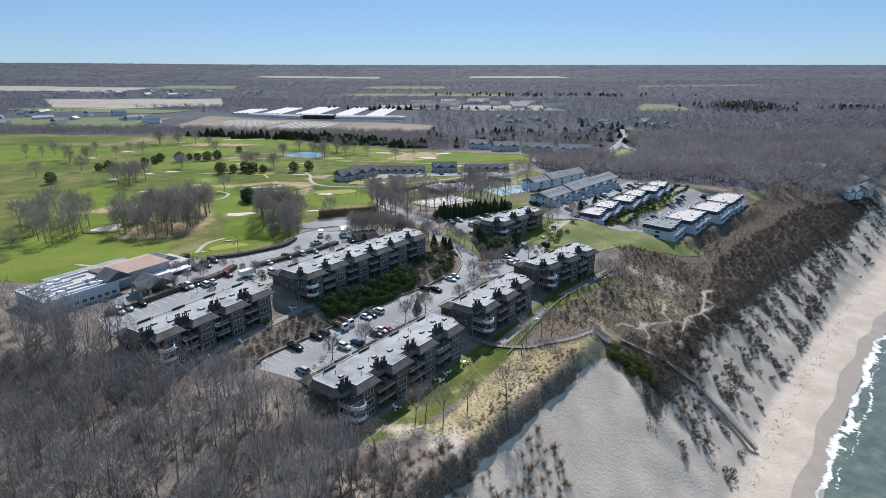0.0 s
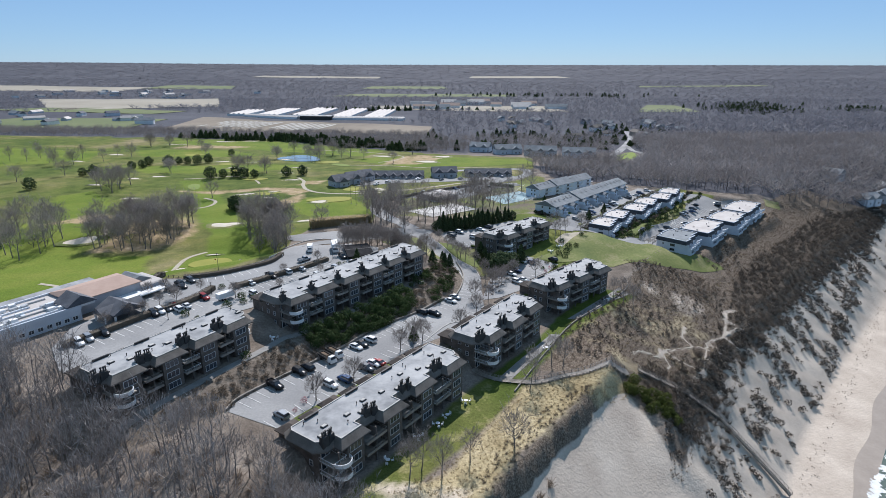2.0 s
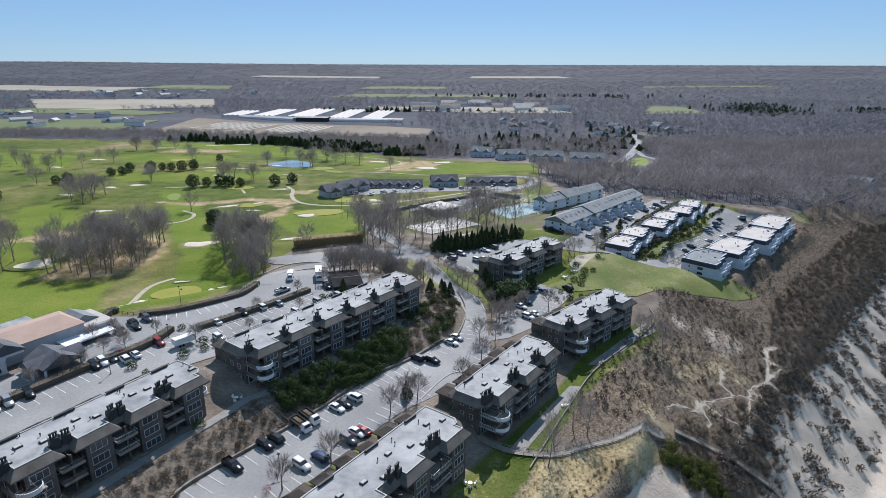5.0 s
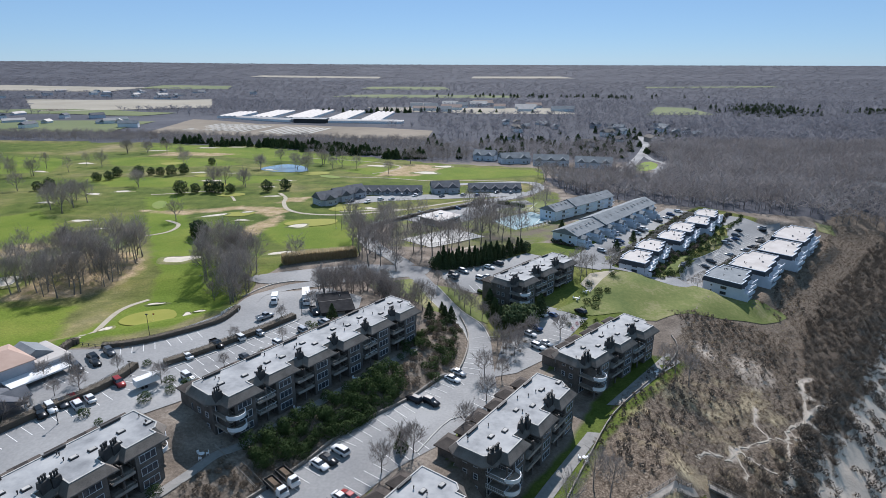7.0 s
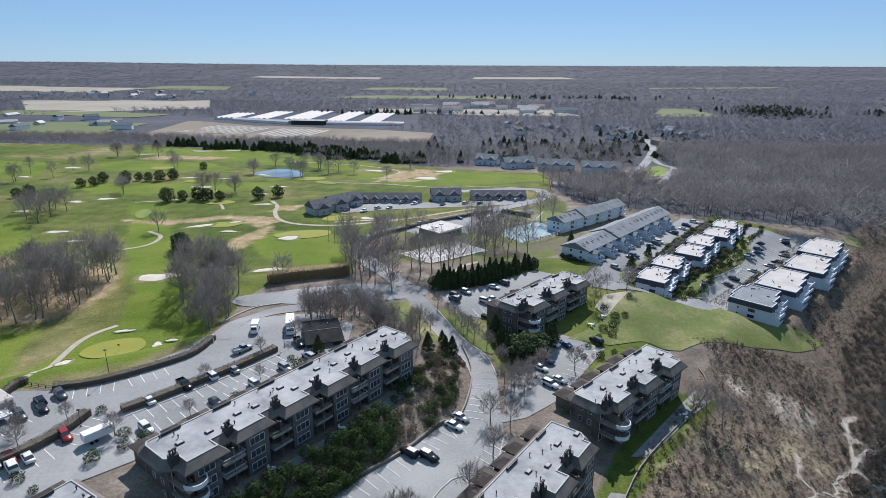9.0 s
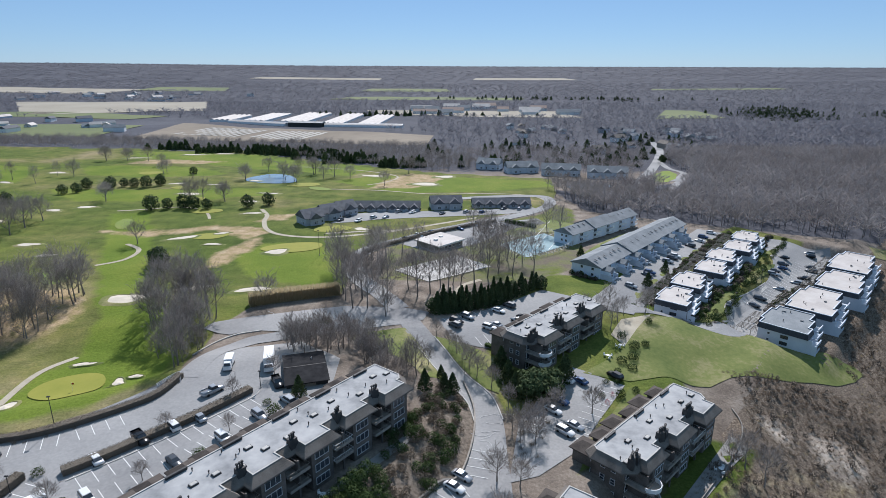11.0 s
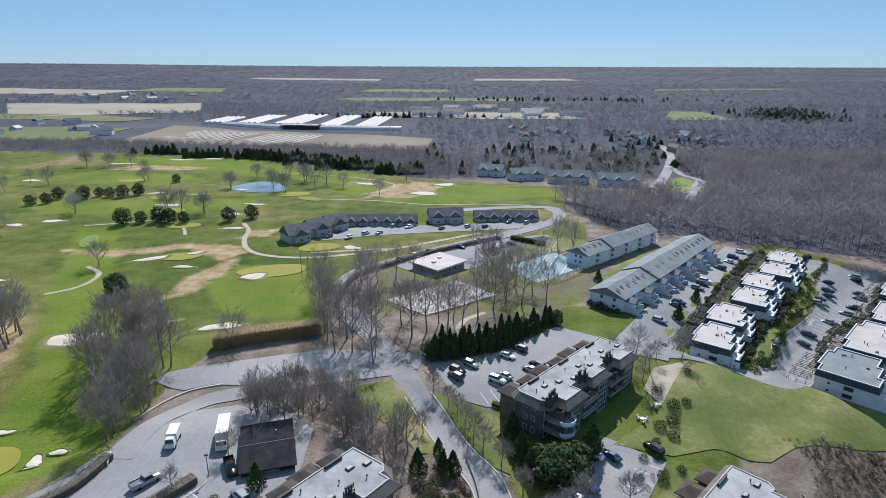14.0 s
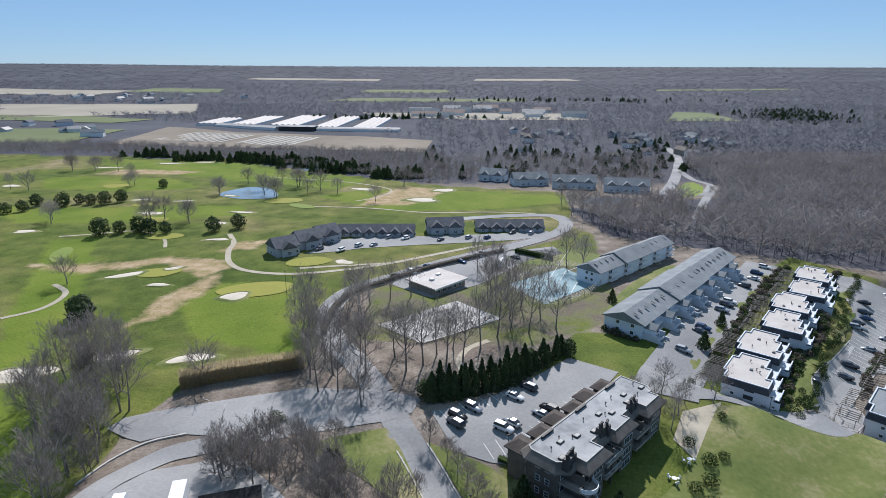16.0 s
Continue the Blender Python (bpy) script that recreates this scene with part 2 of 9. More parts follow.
    bare = mask_of("sand", mid)
    col = blend(bare, col, sand)
    grain = ramp_of(noise_of(1.6, 6.0, 0.75), [(0.33, (0.68, 0.68, 0.68)), (0.5, (1.0, 1.0, 1.0)), (0.67, (1.32, 1.32, 1.32))])
    dapple = n.new("ShaderNodeMix")
    dapple.data_type, dapple.blend_type = "RGBA", "MULTIPLY"
    calm = n.new("ShaderNodeMath")
    calm.operation = "MULTIPLY_ADD"
    l.new(bare, calm.inputs[0])
    calm.inputs[1].default_value, calm.inputs[2].default_value = -0.62, 0.8
    l.new(calm.outputs[0], dapple.inputs[0])
    l.new(col, dapple.inputs[6])
    l.new(grain, dapple.inputs[7])
    l.new(dapple.outputs[2], b.inputs["Base Color"])
    bp = n.new("ShaderNodeBump")
    bp.inputs["Strength"].default_value, bp.inputs["Distance"].default_value = 0.5, 0.4
    l.new(fine, bp.inputs["Height"])
    l.new(bp.outputs[0], b.inputs["Normal"])


ground_nodes()

M_WATER = bpy.data.materials.new("sea_water")
M_WATER.use_nodes = True


def water_nodes(m, deep, shallow, scale, strength):
    n, l = m.node_tree.nodes, m.node_tree.links
    b = n["Principled BSDF"]
    b.inputs["Roughness"].default_value, b.inputs["IOR"].default_value = 0.12, 1.33
    geo, t, bp, r = n.new("ShaderNodeNewGeometry"), n.new("ShaderNodeTexNoise"), n.new("ShaderNodeBump"), n.new("ShaderNodeValToRGB")
    t.inputs["Scale"].default_value, t.inputs["Detail"].default_value = scale, 6
    l.new(geo.outputs["Position"], t.inputs["Vector"])
    l.new(t.outputs[0], bp.inputs["Height"])
    bp.inputs["Strength"].default_value, bp.inputs["Distance"].default_value = strength, 0.6
    r.color_ramp.elements[0].color, r.color_ramp.elements[1].color = (*deep, 1), (*shallow, 1)
    r.color_ramp.elements[0].position, r.color_ramp.elements[1].position = 0.35, 0.7
    l.new(t.outputs[0], r.inputs[0])
    l.new(r.outputs[0], b.inputs["Base Color"])
    l.new(bp.outputs[0], b.inputs["Normal"])


water_nodes(M_WATER, (0.085, 0.115, 0.10), (0.15, 0.175, 0.145), 0.25, 0.5)
# pond base colour is pale blue to stand in for reflected sky
M_POND = bpy.data.materials.new("sky_tinted_pond_water")
M_POND.use_nodes = True
water_nodes(M_POND, (0.17, 0.22, 0.26), (0.22, 0.28, 0.32), 0.6, 0.06)
M_FOAM = material("sea_foam", [(0.6, 0.6, 0.58), (0.8, 0.8, 0.79)], 0.4, 0.8, 0.5, 3)
CAR_PAINTS = {}
for paint_name, tone, met in (("white", (0.72, 0.72, 0.72), 0.0), ("black", (0.012, 0.012, 0.014), 0.2), ("silver", (0.42, 0.43, 0.45), 0.5),
                              ("grey", (0.1, 0.105, 0.115), 0.4), ("red", (0.28, 0.03, 0.028), 0.1), ("blue", (0.035, 0.07, 0.16), 0.3)):
    CAR_PAINTS[paint_name] = material(paint_name + "_car_paint", [tuple(0.9 * v for v in tone), tone], 3.0, 0.28, 0.0, metal=met, spec=0.5)


# ---- mesh tools ----
class Solid:
    """Gathers vertices and faces of one mesh."""

    def __init__(self):
        self.v, self.f = [], []

    def add(self, verts, faces, m=None):
        k = len(self.v)
        self.v += [tuple(m @ Vector(p)) if m else tuple(p) for p in verts]
        self.f += [tuple(k + i for i in f) for f in faces]
        return self

    def box(self, x0, y0, z0, x1, y1, z1, m=None):
        return self.add([(x0, y0, z0), (x1, y0, z0), (x1, y1, z0), (x0, y1, z0), (x0, y0, z1), (x1, y0, z1), (x1, y1, z1), (x0, y1, z1)],
                        [(0, 3, 2, 1), (4, 5, 6, 7), (0, 1, 5, 4), (1, 2, 6, 5), (2, 3, 7, 6), (3, 0, 4, 7)], m)

    def taper(self, x0, y0, x1, y1, z0, z1, inset, inset_y=None, m=None):
        a, c = inset, inset if inset_y is None else inset_y
        return self.add([(x0, y0, z0), (x1, y0, z0), (x1, y1, z0), (x0, y1, z0), (x0 + a, y0 + c, z1), (x1 - a, y0 + c, z1), (x1 - a, y1 - c, z1), (x0 + a, y1 - c, z1)],
                        [(0, 3, 2, 1), (4, 5, 6, 7), (0, 1, 5, 4), (1, 2, 6, 5), (2, 3, 7, 6), (3, 0, 4, 7)], m)

    def gable(self, x0, y0, x1, y1, z0, z1, hip=0.0, along="x", m=None, t=0.22):
        """A pitched roof slab with thickness, ridge along x or y."""
        if along == "x":
            ym = (y0 + y1) / 2
            top = [(x0, y0, z0), (x1, y0, z0), (x1, y1, z0), (x0, y1, z0), (x0 + hip, ym, z1), (x1 - hip, ym, z1)]
            fs = [(0, 1, 5, 4), (2, 3, 4, 5), (1, 2, 5), (3, 0, 4)]
        else:
            xm = (x0 + x1) / 2
            top = [(x0, y0, z0), (x1, y0, z0), (x1, y1, z0), (x0, y1, z0), (xm, y0 + hip, z1), (xm, y1 - hip, z1)]
            fs = [(1, 2, 5, 4), (3, 0, 4, 5), (0, 1, 4), (2, 3, 5)]
        low = [(x, y, z0 - t) for x, y, _ in top[:4]]
        return self.add(top + low, fs + [(6, 9, 8, 7), (0, 6, 7, 1), (1, 7, 8, 2), (2, 8, 9, 3), (3, 9, 6, 0)], m)

    def tube(self, p, q, r0, r1, n=6, cap=True):
        p, q = Vector(p), Vector(q)
        z = (q - p).normalized()
        a = z.orthogonal().normalized()
        c = z.cross(a)
        k = len(self.v)
        for base, r in ((p, r0), (q, r1)):
            for i in range(n):
                w = 2 * math.pi * i / n
                self.v.append(tuple(base + a * (r * math.cos(w)) + c * (r * math.sin(w))))
        self.f += [(k + i, k + (i + 1) % n, k + n + (i + 1) % n, k + n + i) for i in range(n)]
        if cap:
            self.f.append(tuple(k + n + i for i in range(n)))
            self.f.append(tuple(k + n - 1 - i for i in range(n)))
        return self

    def mesh(self, name, mat, smooth=False):
        me = bpy.data.meshes.new(name)
        me.from_pydata(self.v, [], self.f)
        me.materials.append(mat)
        if smooth:
            me.shade_smooth()
        return me


def array_mesh(name, verts, faces, mat, smooth=False):
    me = bpy.data.meshes.new(name)
    n, m = len(verts), len(faces)
    k = faces.shape[1]
    me.vertices.add(n)
    me.vertices.foreach_set("co", np.ascontiguousarray(verts, dtype=np.float32).ravel())
    me.loops.add(m * k)
    me.loops.foreach_set("vertex_index", np.ascontiguousarray(faces, dtype=np.int32).ravel())
    me.polygons.add(m)
    me.polygons.foreach_set("loop_start", np.arange(0, m * k, k, dtype=np.int32))
    me.materials.append(mat)
    me.update(calc_edges=True)
    if smooth:
        me.shade_smooth()
    return me


def part(name, solid, mat, parent, label="", m=None, smooth=False):
    ob = new(name, solid if isinstance(solid, bpy.types.Mesh) else solid.mesh(name, mat, smooth))
    ob.parent = parent
    if m is not None:
        ob.matrix_basis = m
    return tagged(ob, label)


def thing(name, m, label, category, group="", kind=""):
    ob = new(name)
    ob.matrix_basis = m
    ob.empty_display_size = 0.5
    return tagged(ob, label, category, group, kind)


def lone(name, mesh, label, category, group="", kind="", m=None):
    ob = new(name, mesh)
    if m is not None:
        ob.matrix_basis = m
    return tagged(ob, label, category, group, kind)


# ---- the lie of the land ----
FOOT = np.array([(-260, -306), (87, 147), (120, 190), (170, 246), (208, 285), (292, 371), (1500, 1560), (4900, 4900)], float)
BANK = np.array([(-140, 88), (-74, 122), (-51.1, 143.3), (-50.2, 147.8), (-46, 154), (-39.8, 161.9), (-34.8, 168), (-27.9, 177.5), (-22.6, 186.2), (-16.5, 193.3), (-7.6, 201.7), (-0.3, 210.1), (4.2, 211.8), (7.4, 225.9), (8.3, 236.8), (6, 246), (-5.2, 272), (-10.3, 288)], float)
EDGE = np.array([(-150, 92), (-84, 112), (-69, 132.5), (-47.6, 168), (-40.8, 174.9), (-1.6, 225.8), (-1, 236), (-3, 250), (-10, 258), (-14, 278), (-20, 300)], float)
MIDLINE = np.array([(-62, 78), (-27.6, 125.9), (1.9, 166.9), (7.5, 173), (29, 202.4), (34.8, 212.6), (60.8, 238.2), (66, 262), (78, 290), (108, 326), (160, 390)], float)


def side_of(line, x, y):
    """Signed distance to a polyline, positive on its left."""
    best = np.full(x.shape, 1e9)
    sign = np.ones(x.shape)
    for (ax, ay), (bx, by) in zip(line[:-1], line[1:]):
        dx, dy = bx - ax, by - ay
        k = np.clip(((x - ax) * dx + (y - ay) * dy) / (dx * dx + dy * dy), 0, 1)
        d = np.hypot(x - ax - k * dx, y - ay - k * dy)
        s = np.sign(dx * (y - ay) - dy * (x - ax))
        near = d < best - 1e-6
        best, sign = np.where(near, d, best), np.where(near, s, sign)
    return best * sign


def ease(a, b, v):
    k = np.clip((v - a) / (b - a), 0, 1)
    return k * k * (3 - 2 * k)


def wave(x, y, s, seed=0.0):
    return (np.sin(x / s + seed) * np.cos(y / (1.3 * s) - 1.7 * seed) + 0.5 * np.sin((x + 1.7 * y) / (0.47 * s) + 2.1 * seed) * np.cos((1.4 * x - y) / (0.61 * s) + seed)) / 1.5


PADS = [(110.9, 277.7, 45.2, 107.8, 15.5, 6.0), (80.4, 291.5, 51.2, 110.8, 12.5, 10.2)]


def land(x, y):
    x, y = np.asarray(x, float), np.asarray(y, float)
    lot = np.interp(y, [60, 215, 240, 262, 278, 300, 320, 420, 560, 760], [10.8, 10.4, 10.4, 11.8, 14.0, 14.0, 12.5, 10.5, 6, 0])
    front = np.interp(y, [60, 100, 130, 160, 178, 215, 236, 255, 300, 330, 420, 560, 760], [7, 6.2, 4.8, 4.8, 5.7, 6.1, 6.6, 9, 10, 10.5, 10.5, 6, 0])
    front = front + (11.8 - front) * ease(10, 20, x) * ease(58, 46, x) * ease(246, 256, y) * ease(300, 290, y)
    low = front + (np.maximum(lot, front) - front) * np.maximum(ease(-3 - 20 * ease(250, 285, y), 4 + 8 * ease(250, 285, y), side_of(MIDLINE, x, y)), ease(330, 350, y))
    d = side_of(BANK, x, y)
    back = side_of(EDGE, x, y)
    high = np.interp(y, [60, 125, 140, 190, 235, 262, 280, 310, 340, 420, 560, 760], [9.6, 11, 14, 14.6, 14.4, 14.4, 14.4, 13, 12, 10, 6, 0])
    high = high + 3.2 * ease(7, 15, back) * ease(125, 140, y) * ease(268, 250, y)
    golf = np.interp(y, [100, 200, 225, 260, 290, 400, 560, 760], [14, 16.5, 15, 12.5, 10.8, 9.6, 6, 0])
    high = high + (golf - high) * np.maximum(ease(-98, -128, x) * ease(165, 195, y), ease(222, 234, y - 0.62 * (x + 98)) * ease(-58, -80, x))
    z = low + (np.maximum(high, low) - low) * np.where(d > 0.6, np.clip((d - 0.6) / (d - 0.6 + np.maximum(0.0, -back) + 1e-6), 0, 1), 0.0)
    z = z + 1.1 * wave(x, y, 31, 0.4) * ease(-95, -130, x) * ease(230, 270, y)
    s = side_of(FOOT, x, y)
    slide = ease(66, 50, x) * ease(200, 160, y)
    bluff = -31 + 0.76 * s + 1.3 * wave(x, y, 9, 1.0) * (1 - slide) * ease(0, 12, s) * (1 - ease(40, 70, s))
    veg = np.where(s < 31, bluff, -31 + 0.76 * 31 + (s - 31) * 0.4 + 0.8 * wave(x, y, 14, 2.0))
    lip = 44.2 + 0.9 * wave(x, y, 5.0, 0.7) + 0.5 * wave(x, y, 2.1, 1.9)
    fall = np.where(s < lip, -31 + 0.705 * s, -31 + 0.705 * lip + (s - lip) * 2.6)  # bare slide under a broken scarp
    edge = veg * (1 - slide) + fall * slide
    beach = np.maximum(-31 + 0.14 * s, -45)
    z = np.where(s < 0, beach, np.minimum(z, edge))
    for ox, oy, ang, ln, wd, pz in PADS:
        co, si = math.cos(radians(ang)), math.sin(radians(ang))
        u, v = (x - ox) * co + (y - oy) * si, -(x - ox) * si + (y - oy) * co
        k = ease(-7, -2, u) * ease(ln + 7, ln + 2, u) * ease(-10, -4, v) * ease(wd + 24, wd + 4, v)
        z = z + (pz - z) * k
    r = np.hypot(x, y)
    z = z + 64 * ease(0, 1, np.clip((r - 1800) / 3100, 0, 1)) ** 1.15 * np.where(s > 0, 1, 0)
    z = z + 16 * np.exp(-((x + 3300) / 1500) ** 2 - ((y - 4800) / 900) ** 2)
    return z


def ground_z(x, y):
    return float(land(np.array([x]), np.array([y]))[0])


def inside(poly, x, y):
    x, y = np.asarray(x, float), np.asarray(y, float)
    hit = np.zeros(x.shape, bool)
    n = len(poly)
    for i in range(n):
        (ax, ay), (bx, by) = poly[i], poly[(i + 1) % n]
        cross = (ay > y) != (by > y)
        with np.errstate(divide="ignore", invalid="ignore"):
            hit ^= cross & (x < (bx - ax) * (y - ay) / ((by - ay) if by != ay else 1e-9) + ax)
    return hit


def rounded(pts, n=6):
    """A smooth closed outline through some points."""
    out, k = [], len(pts)
    for i in range(k):
        p0, p1, p2, p3 = (Vector((*pts[(i + j) % k], 0)) for j in (-1, 0, 1, 2))
        for j in range(n):
            t = j / n
            q = 0.5 * (2 * p1 + (p2 - p0) * t + (2 * p0 - 5 * p1 + 4 * p2 - p3) * t * t + (3 * p1 - p0 - 3 * p2 + p3) * t ** 3)
            out.append((q.x, q.y))
    return out


def oval(x, y, a, b, turn=0.0, wob=0.12, n=26, seed=1):
    rng = random.Random(seed)
    ph = [rng.uniform(0, 6.28) for _ in range(3)]
    out = []
    for i in range(n):
        w = 2 * math.pi * i / n
        r = 1 + wob * (math.sin(2 * w + ph[0]) + 0.7 * math.sin(3 * w + ph[1]) + 0.4 * math.sin(5 * w + ph[2]))
        u, v = a * r * math.cos(w), b * r * math.sin(w)
        out.append((x + u * math.cos(turn) - v * math.sin(turn), y + u * math.sin(turn) + v * math.cos(turn)))
    return out


def course(pts, n=8):
    """A smooth open line through some points."""
    out = []
    for i in range(len(pts) - 1):
        p0, p1, p2, p3 = (Vector((*pts[min(max(i + j, 0), len(pts) - 1)], 0)) for j in (-1, 0, 1, 2))
        for j in range(n):
            t = j / n
            q = 0.5 * (2 * p1 + (p2 - p0) * t + (2 * p0 - 5 * p1 + 4 * p2 - p3) * t * t + (3 * p1 - p0 - 3 * p2 + p3) * t ** 3)
            out.append((q.x, q.y))
    return out + [tuple(pts[-1])]


def drape(name, poly, lift, mat, cell=3.0, level=None):
    """A sheet with the outline poly that lies on the land, cut into cells."""
    sol = Solid()
    xs, ys = [p[0] for p in poly], [p[1] for p in poly]
    pts, keys = [], {}

    def clip(ps, axis, lim, keep_low):
        out = []
        for i in range(len(ps)):
            a, c = ps[i - 1], ps[i]
            ia, ic = (a[axis] <= lim) == keep_low or a[axis] == lim, (c[axis] <= lim) == keep_low or c[axis] == lim
            if ia != ic:
                t = (lim - a[axis]) / (c[axis] - a[axis])
                out.append((a[0] + (c[0] - a[0]) * t, a[1] + (c[1] - a[1]) * t))
            if ic:
                out.append(c)
        return out

    x = math.floor(min(xs) / cell) * cell
    while x < max(xs):
        strip = clip(clip(list(poly), 0, x, False), 0, x + cell, True)
        if len(strip) > 2:
            y = math.floor(min(p[1] for p in strip) / cell) * cell
            top = max(p[1] for p in strip)
            while y < top:
                piece = clip(clip(strip, 1, y, False), 1, y + cell, True)
                face = []
                for p in piece:
                    key = (round(p[0], 3), round(p[1], 3))
                    if key not in keys:
                        keys[key] = len(pts)
                        pts.append(key)
                    if not face or (face[-1] != keys[key] and face[0] != keys[key]):
                        face.append(keys[key])
                if len(face) > 2 and len(set(face)) == len(face):
                    area = sum(pts[face[i - 1]][0] * pts[face[i]][1] - pts[face[i]][0] * pts[face[i - 1]][1] for i in range(len(face)))
                    if abs(area) > 1e-4:
                        sol.f.append(tuple(face if area > 0 else face[::-1]))
                y += cell
        x += cell
    arr = np.array(pts)
    zs = land(arr[:, 0], arr[:, 1]) + lift if level is None else np.full(len(arr), level)
    sol.v = [(px, py, float(z)) for (px, py), z in zip(pts, zs)]
    return sol.mesh(name, mat, True)


def band(line, half):
    """The outline of a strip along a line; half: its half width, or one for each point."""
    l, r = [], []
    n = len(line)
    for i, p in enumerate(line):
        a, c = line[max(i - 1, 0)], line[min(i + 1, n - 1)]
        dx, dy = c[0] - a[0], c[1] - a[1]
        k = math.hypot(dx, dy) or 1
        w = half if isinstance(half, (int, float)) else half[i]
        l.append((p[0] - dy / k * w, p[1] + dx / k * w))
        r.append((p[0] + dy / k * w, p[1] - dx / k * w))
    return l + r[::-1]


def ribbon(name, line, half, lift, mat, rows=3, thick=0.0):
    """A strip along a line that lies on the land."""
    sol = Solid()
    l = band(line, half)
    n = len(line)
    left, right = l[:n], l[n:][::-1]
    grid = np.array([[(a[0] + (c[0] - a[0]) * j / rows, a[1] + (c[1] - a[1]) * j / rows) for j in range(rows + 1)] for a, c in zip(left, right)])
    z = land(grid[..., 0], grid[..., 1]) + lift
    sol.v = [(float(p[0]), float(p[1]), float(q)) for gr, zr in zip(grid, z) for p, q in zip(gr, zr)]
    w = rows + 1
    sol.f = [(i * w + j, i * w + j + 1, (i + 1) * w + j + 1, (i + 1) * w + j)[::-1] for i in range(n - 1) for j in range(rows)]
    if thick:
        k = len(sol.v)
        sol.v += [(x, y, z - thick) for x, y, z in sol.v]
        sol.f += [(i * w, (i + 1) * w, k + (i + 1) * w, k + i * w) for i in range(n - 1)]
        sol.f += [(i * w + rows, k + i * w + rows, k + (i + 1) * w + rows, (i + 1) * w + rows) for i in range(n - 1)]
        sol.f += [(0, k, k + rows, rows), ((n - 1) * w, (n - 1) * w + rows, k + (n - 1) * w + rows, k + (n - 1) * w)]
    return sol.mesh(name, mat)


TRAILS = ([(113, 230), (110.3, 231.1), (104.4, 219.9), (96.1, 214.2), (90.7, 203.4), (86.9, 194.7)], [(104.4, 219.9), (112.3, 227.3), (117, 229)], [(94.3, 209.4), (88.1, 208.5), (75, 200), (71.3, 195.9)], [(72.8, 200.9), (74.2, 193.5), (72.9, 191.2)], [(104.4, 219.9), (110, 218), (116, 221)], [(96.1, 214.2), (100, 207), (98, 199)], [(90.7, 203.4), (96, 201), (104, 206)],
          [(88.1, 208.5), (86, 213), (89, 219)], [(86.9, 194.7), (82, 191), (80, 187)], [(75, 200), (80, 197), (86.9, 194.7)], [(110.3, 231.1), (112, 237), (118, 240)], [(71.3, 195.9), (66, 197), (62, 194)], [(98, 199), (94, 195), (96, 190)])

# ---- ground ----
GOLF = [(-103.6, 214.2), (-89.8, 216), (-79.4, 223.4), (-70.9, 230.9), (-64.7, 244.6), (-68.3, 277.4), (-62.5, 293.5), (-35.3, 304.6), (-36, 350.6), (-21.2, 377), (18, 422.8), (63.5, 457.8), (74.5, 501.9), (81.7, 562.5), (-10.3, 592.8), (-85.5, 644.2), (-209.1, 735.5), (-452, 772),
        (-900, 800), (-900, 240), (-217.3, 196.5), (-136.7, 193), (-109.2, 204.5)]


def spread(lo, hi, step, far_lo, far_hi, grow=1.07):
    mid = list(np.arange(lo, hi + step / 2, step))
    a, s = [], step
    while (a[-1] if a else lo) > far_lo:
        s *= grow
        a.append((a[-1] if a else lo) - s)
    c, s = [], step
    while (c[-1] if c else hi) < far_hi:
        s *= grow
        c.append((c[-1] if c else hi) + s)
    return np.array(a[::-1] + mid + c)


def soft(poly, gx, gy, w):
    """1 inside an outline, 0 outside, easing over the width w at its edge."""
    d = np.abs(side_of(np.array(list(poly) + [poly[0]], float), gx, gy))
    return np.clip(0.5 + np.where(inside(poly, gx, gy), d, -d) / w, 0, 1)


FAIRWAYS = ([(-107.8, 204.4), (-103.7, 210.3), (-94.6, 220.8), (-79.4, 227.8), (-67.2, 243), (-72, 260), (-85, 265.9), (-102, 260.3), (-104.8, 232.6)], [(-165.6, 195.9), (-132.3, 193.7), (-113.4, 199.6), (-111.2, 227.4), (-121.2, 254), (-148.1, 252.2), (-175, 232.7)], [(-78.2, 252.1), (-70, 257.8), (-83, 284.2), (-98, 310.7), (-119.5, 345.1), (-142.8, 391.3), (-167.3, 439.7), (-185.2, 432.1), (-158.9, 380.6), (-132.9, 327.6), (-107.4, 282.4), (-99, 257.2)], [(-179.1, 232.6), (-149.2, 235.3), (-155.8, 281.6), (-192, 355.6), (-223.2, 391.3), (-234.5, 374), (-208, 309.5)],
            [(-41.7, 311.9), (-37.9, 340.1), (-53.9, 368.1), (-82, 373.3), (-89.4, 351.6), (-73.6, 325.4)], [(-27.4, 498.8), (37, 509.3), (78.9, 530.3), (74.8, 551.7), (0.1, 573.3), (-56.3, 573.3), (-83.8, 546.4)], [(-75.1, 573.3), (-57.1, 617), (-197.1, 711.8), (-328.7, 737.7), (-292, 675.7), (-171.9, 618.2)],
            [(-225.9, 466.5), (-164.2, 469.6), (-109.9, 489.4), (-119.9, 514.7), (-201.3, 507.2), (-276.9, 514.8)], [(-284.1, 576.3), (-215.9, 563.2), (-168.9, 577.2), (-210.9, 619.8), (-314.3, 626.3)], [(-381.1, 485.9), (-309.1, 534.3), (-342.8, 616.7), (-480, 640)])
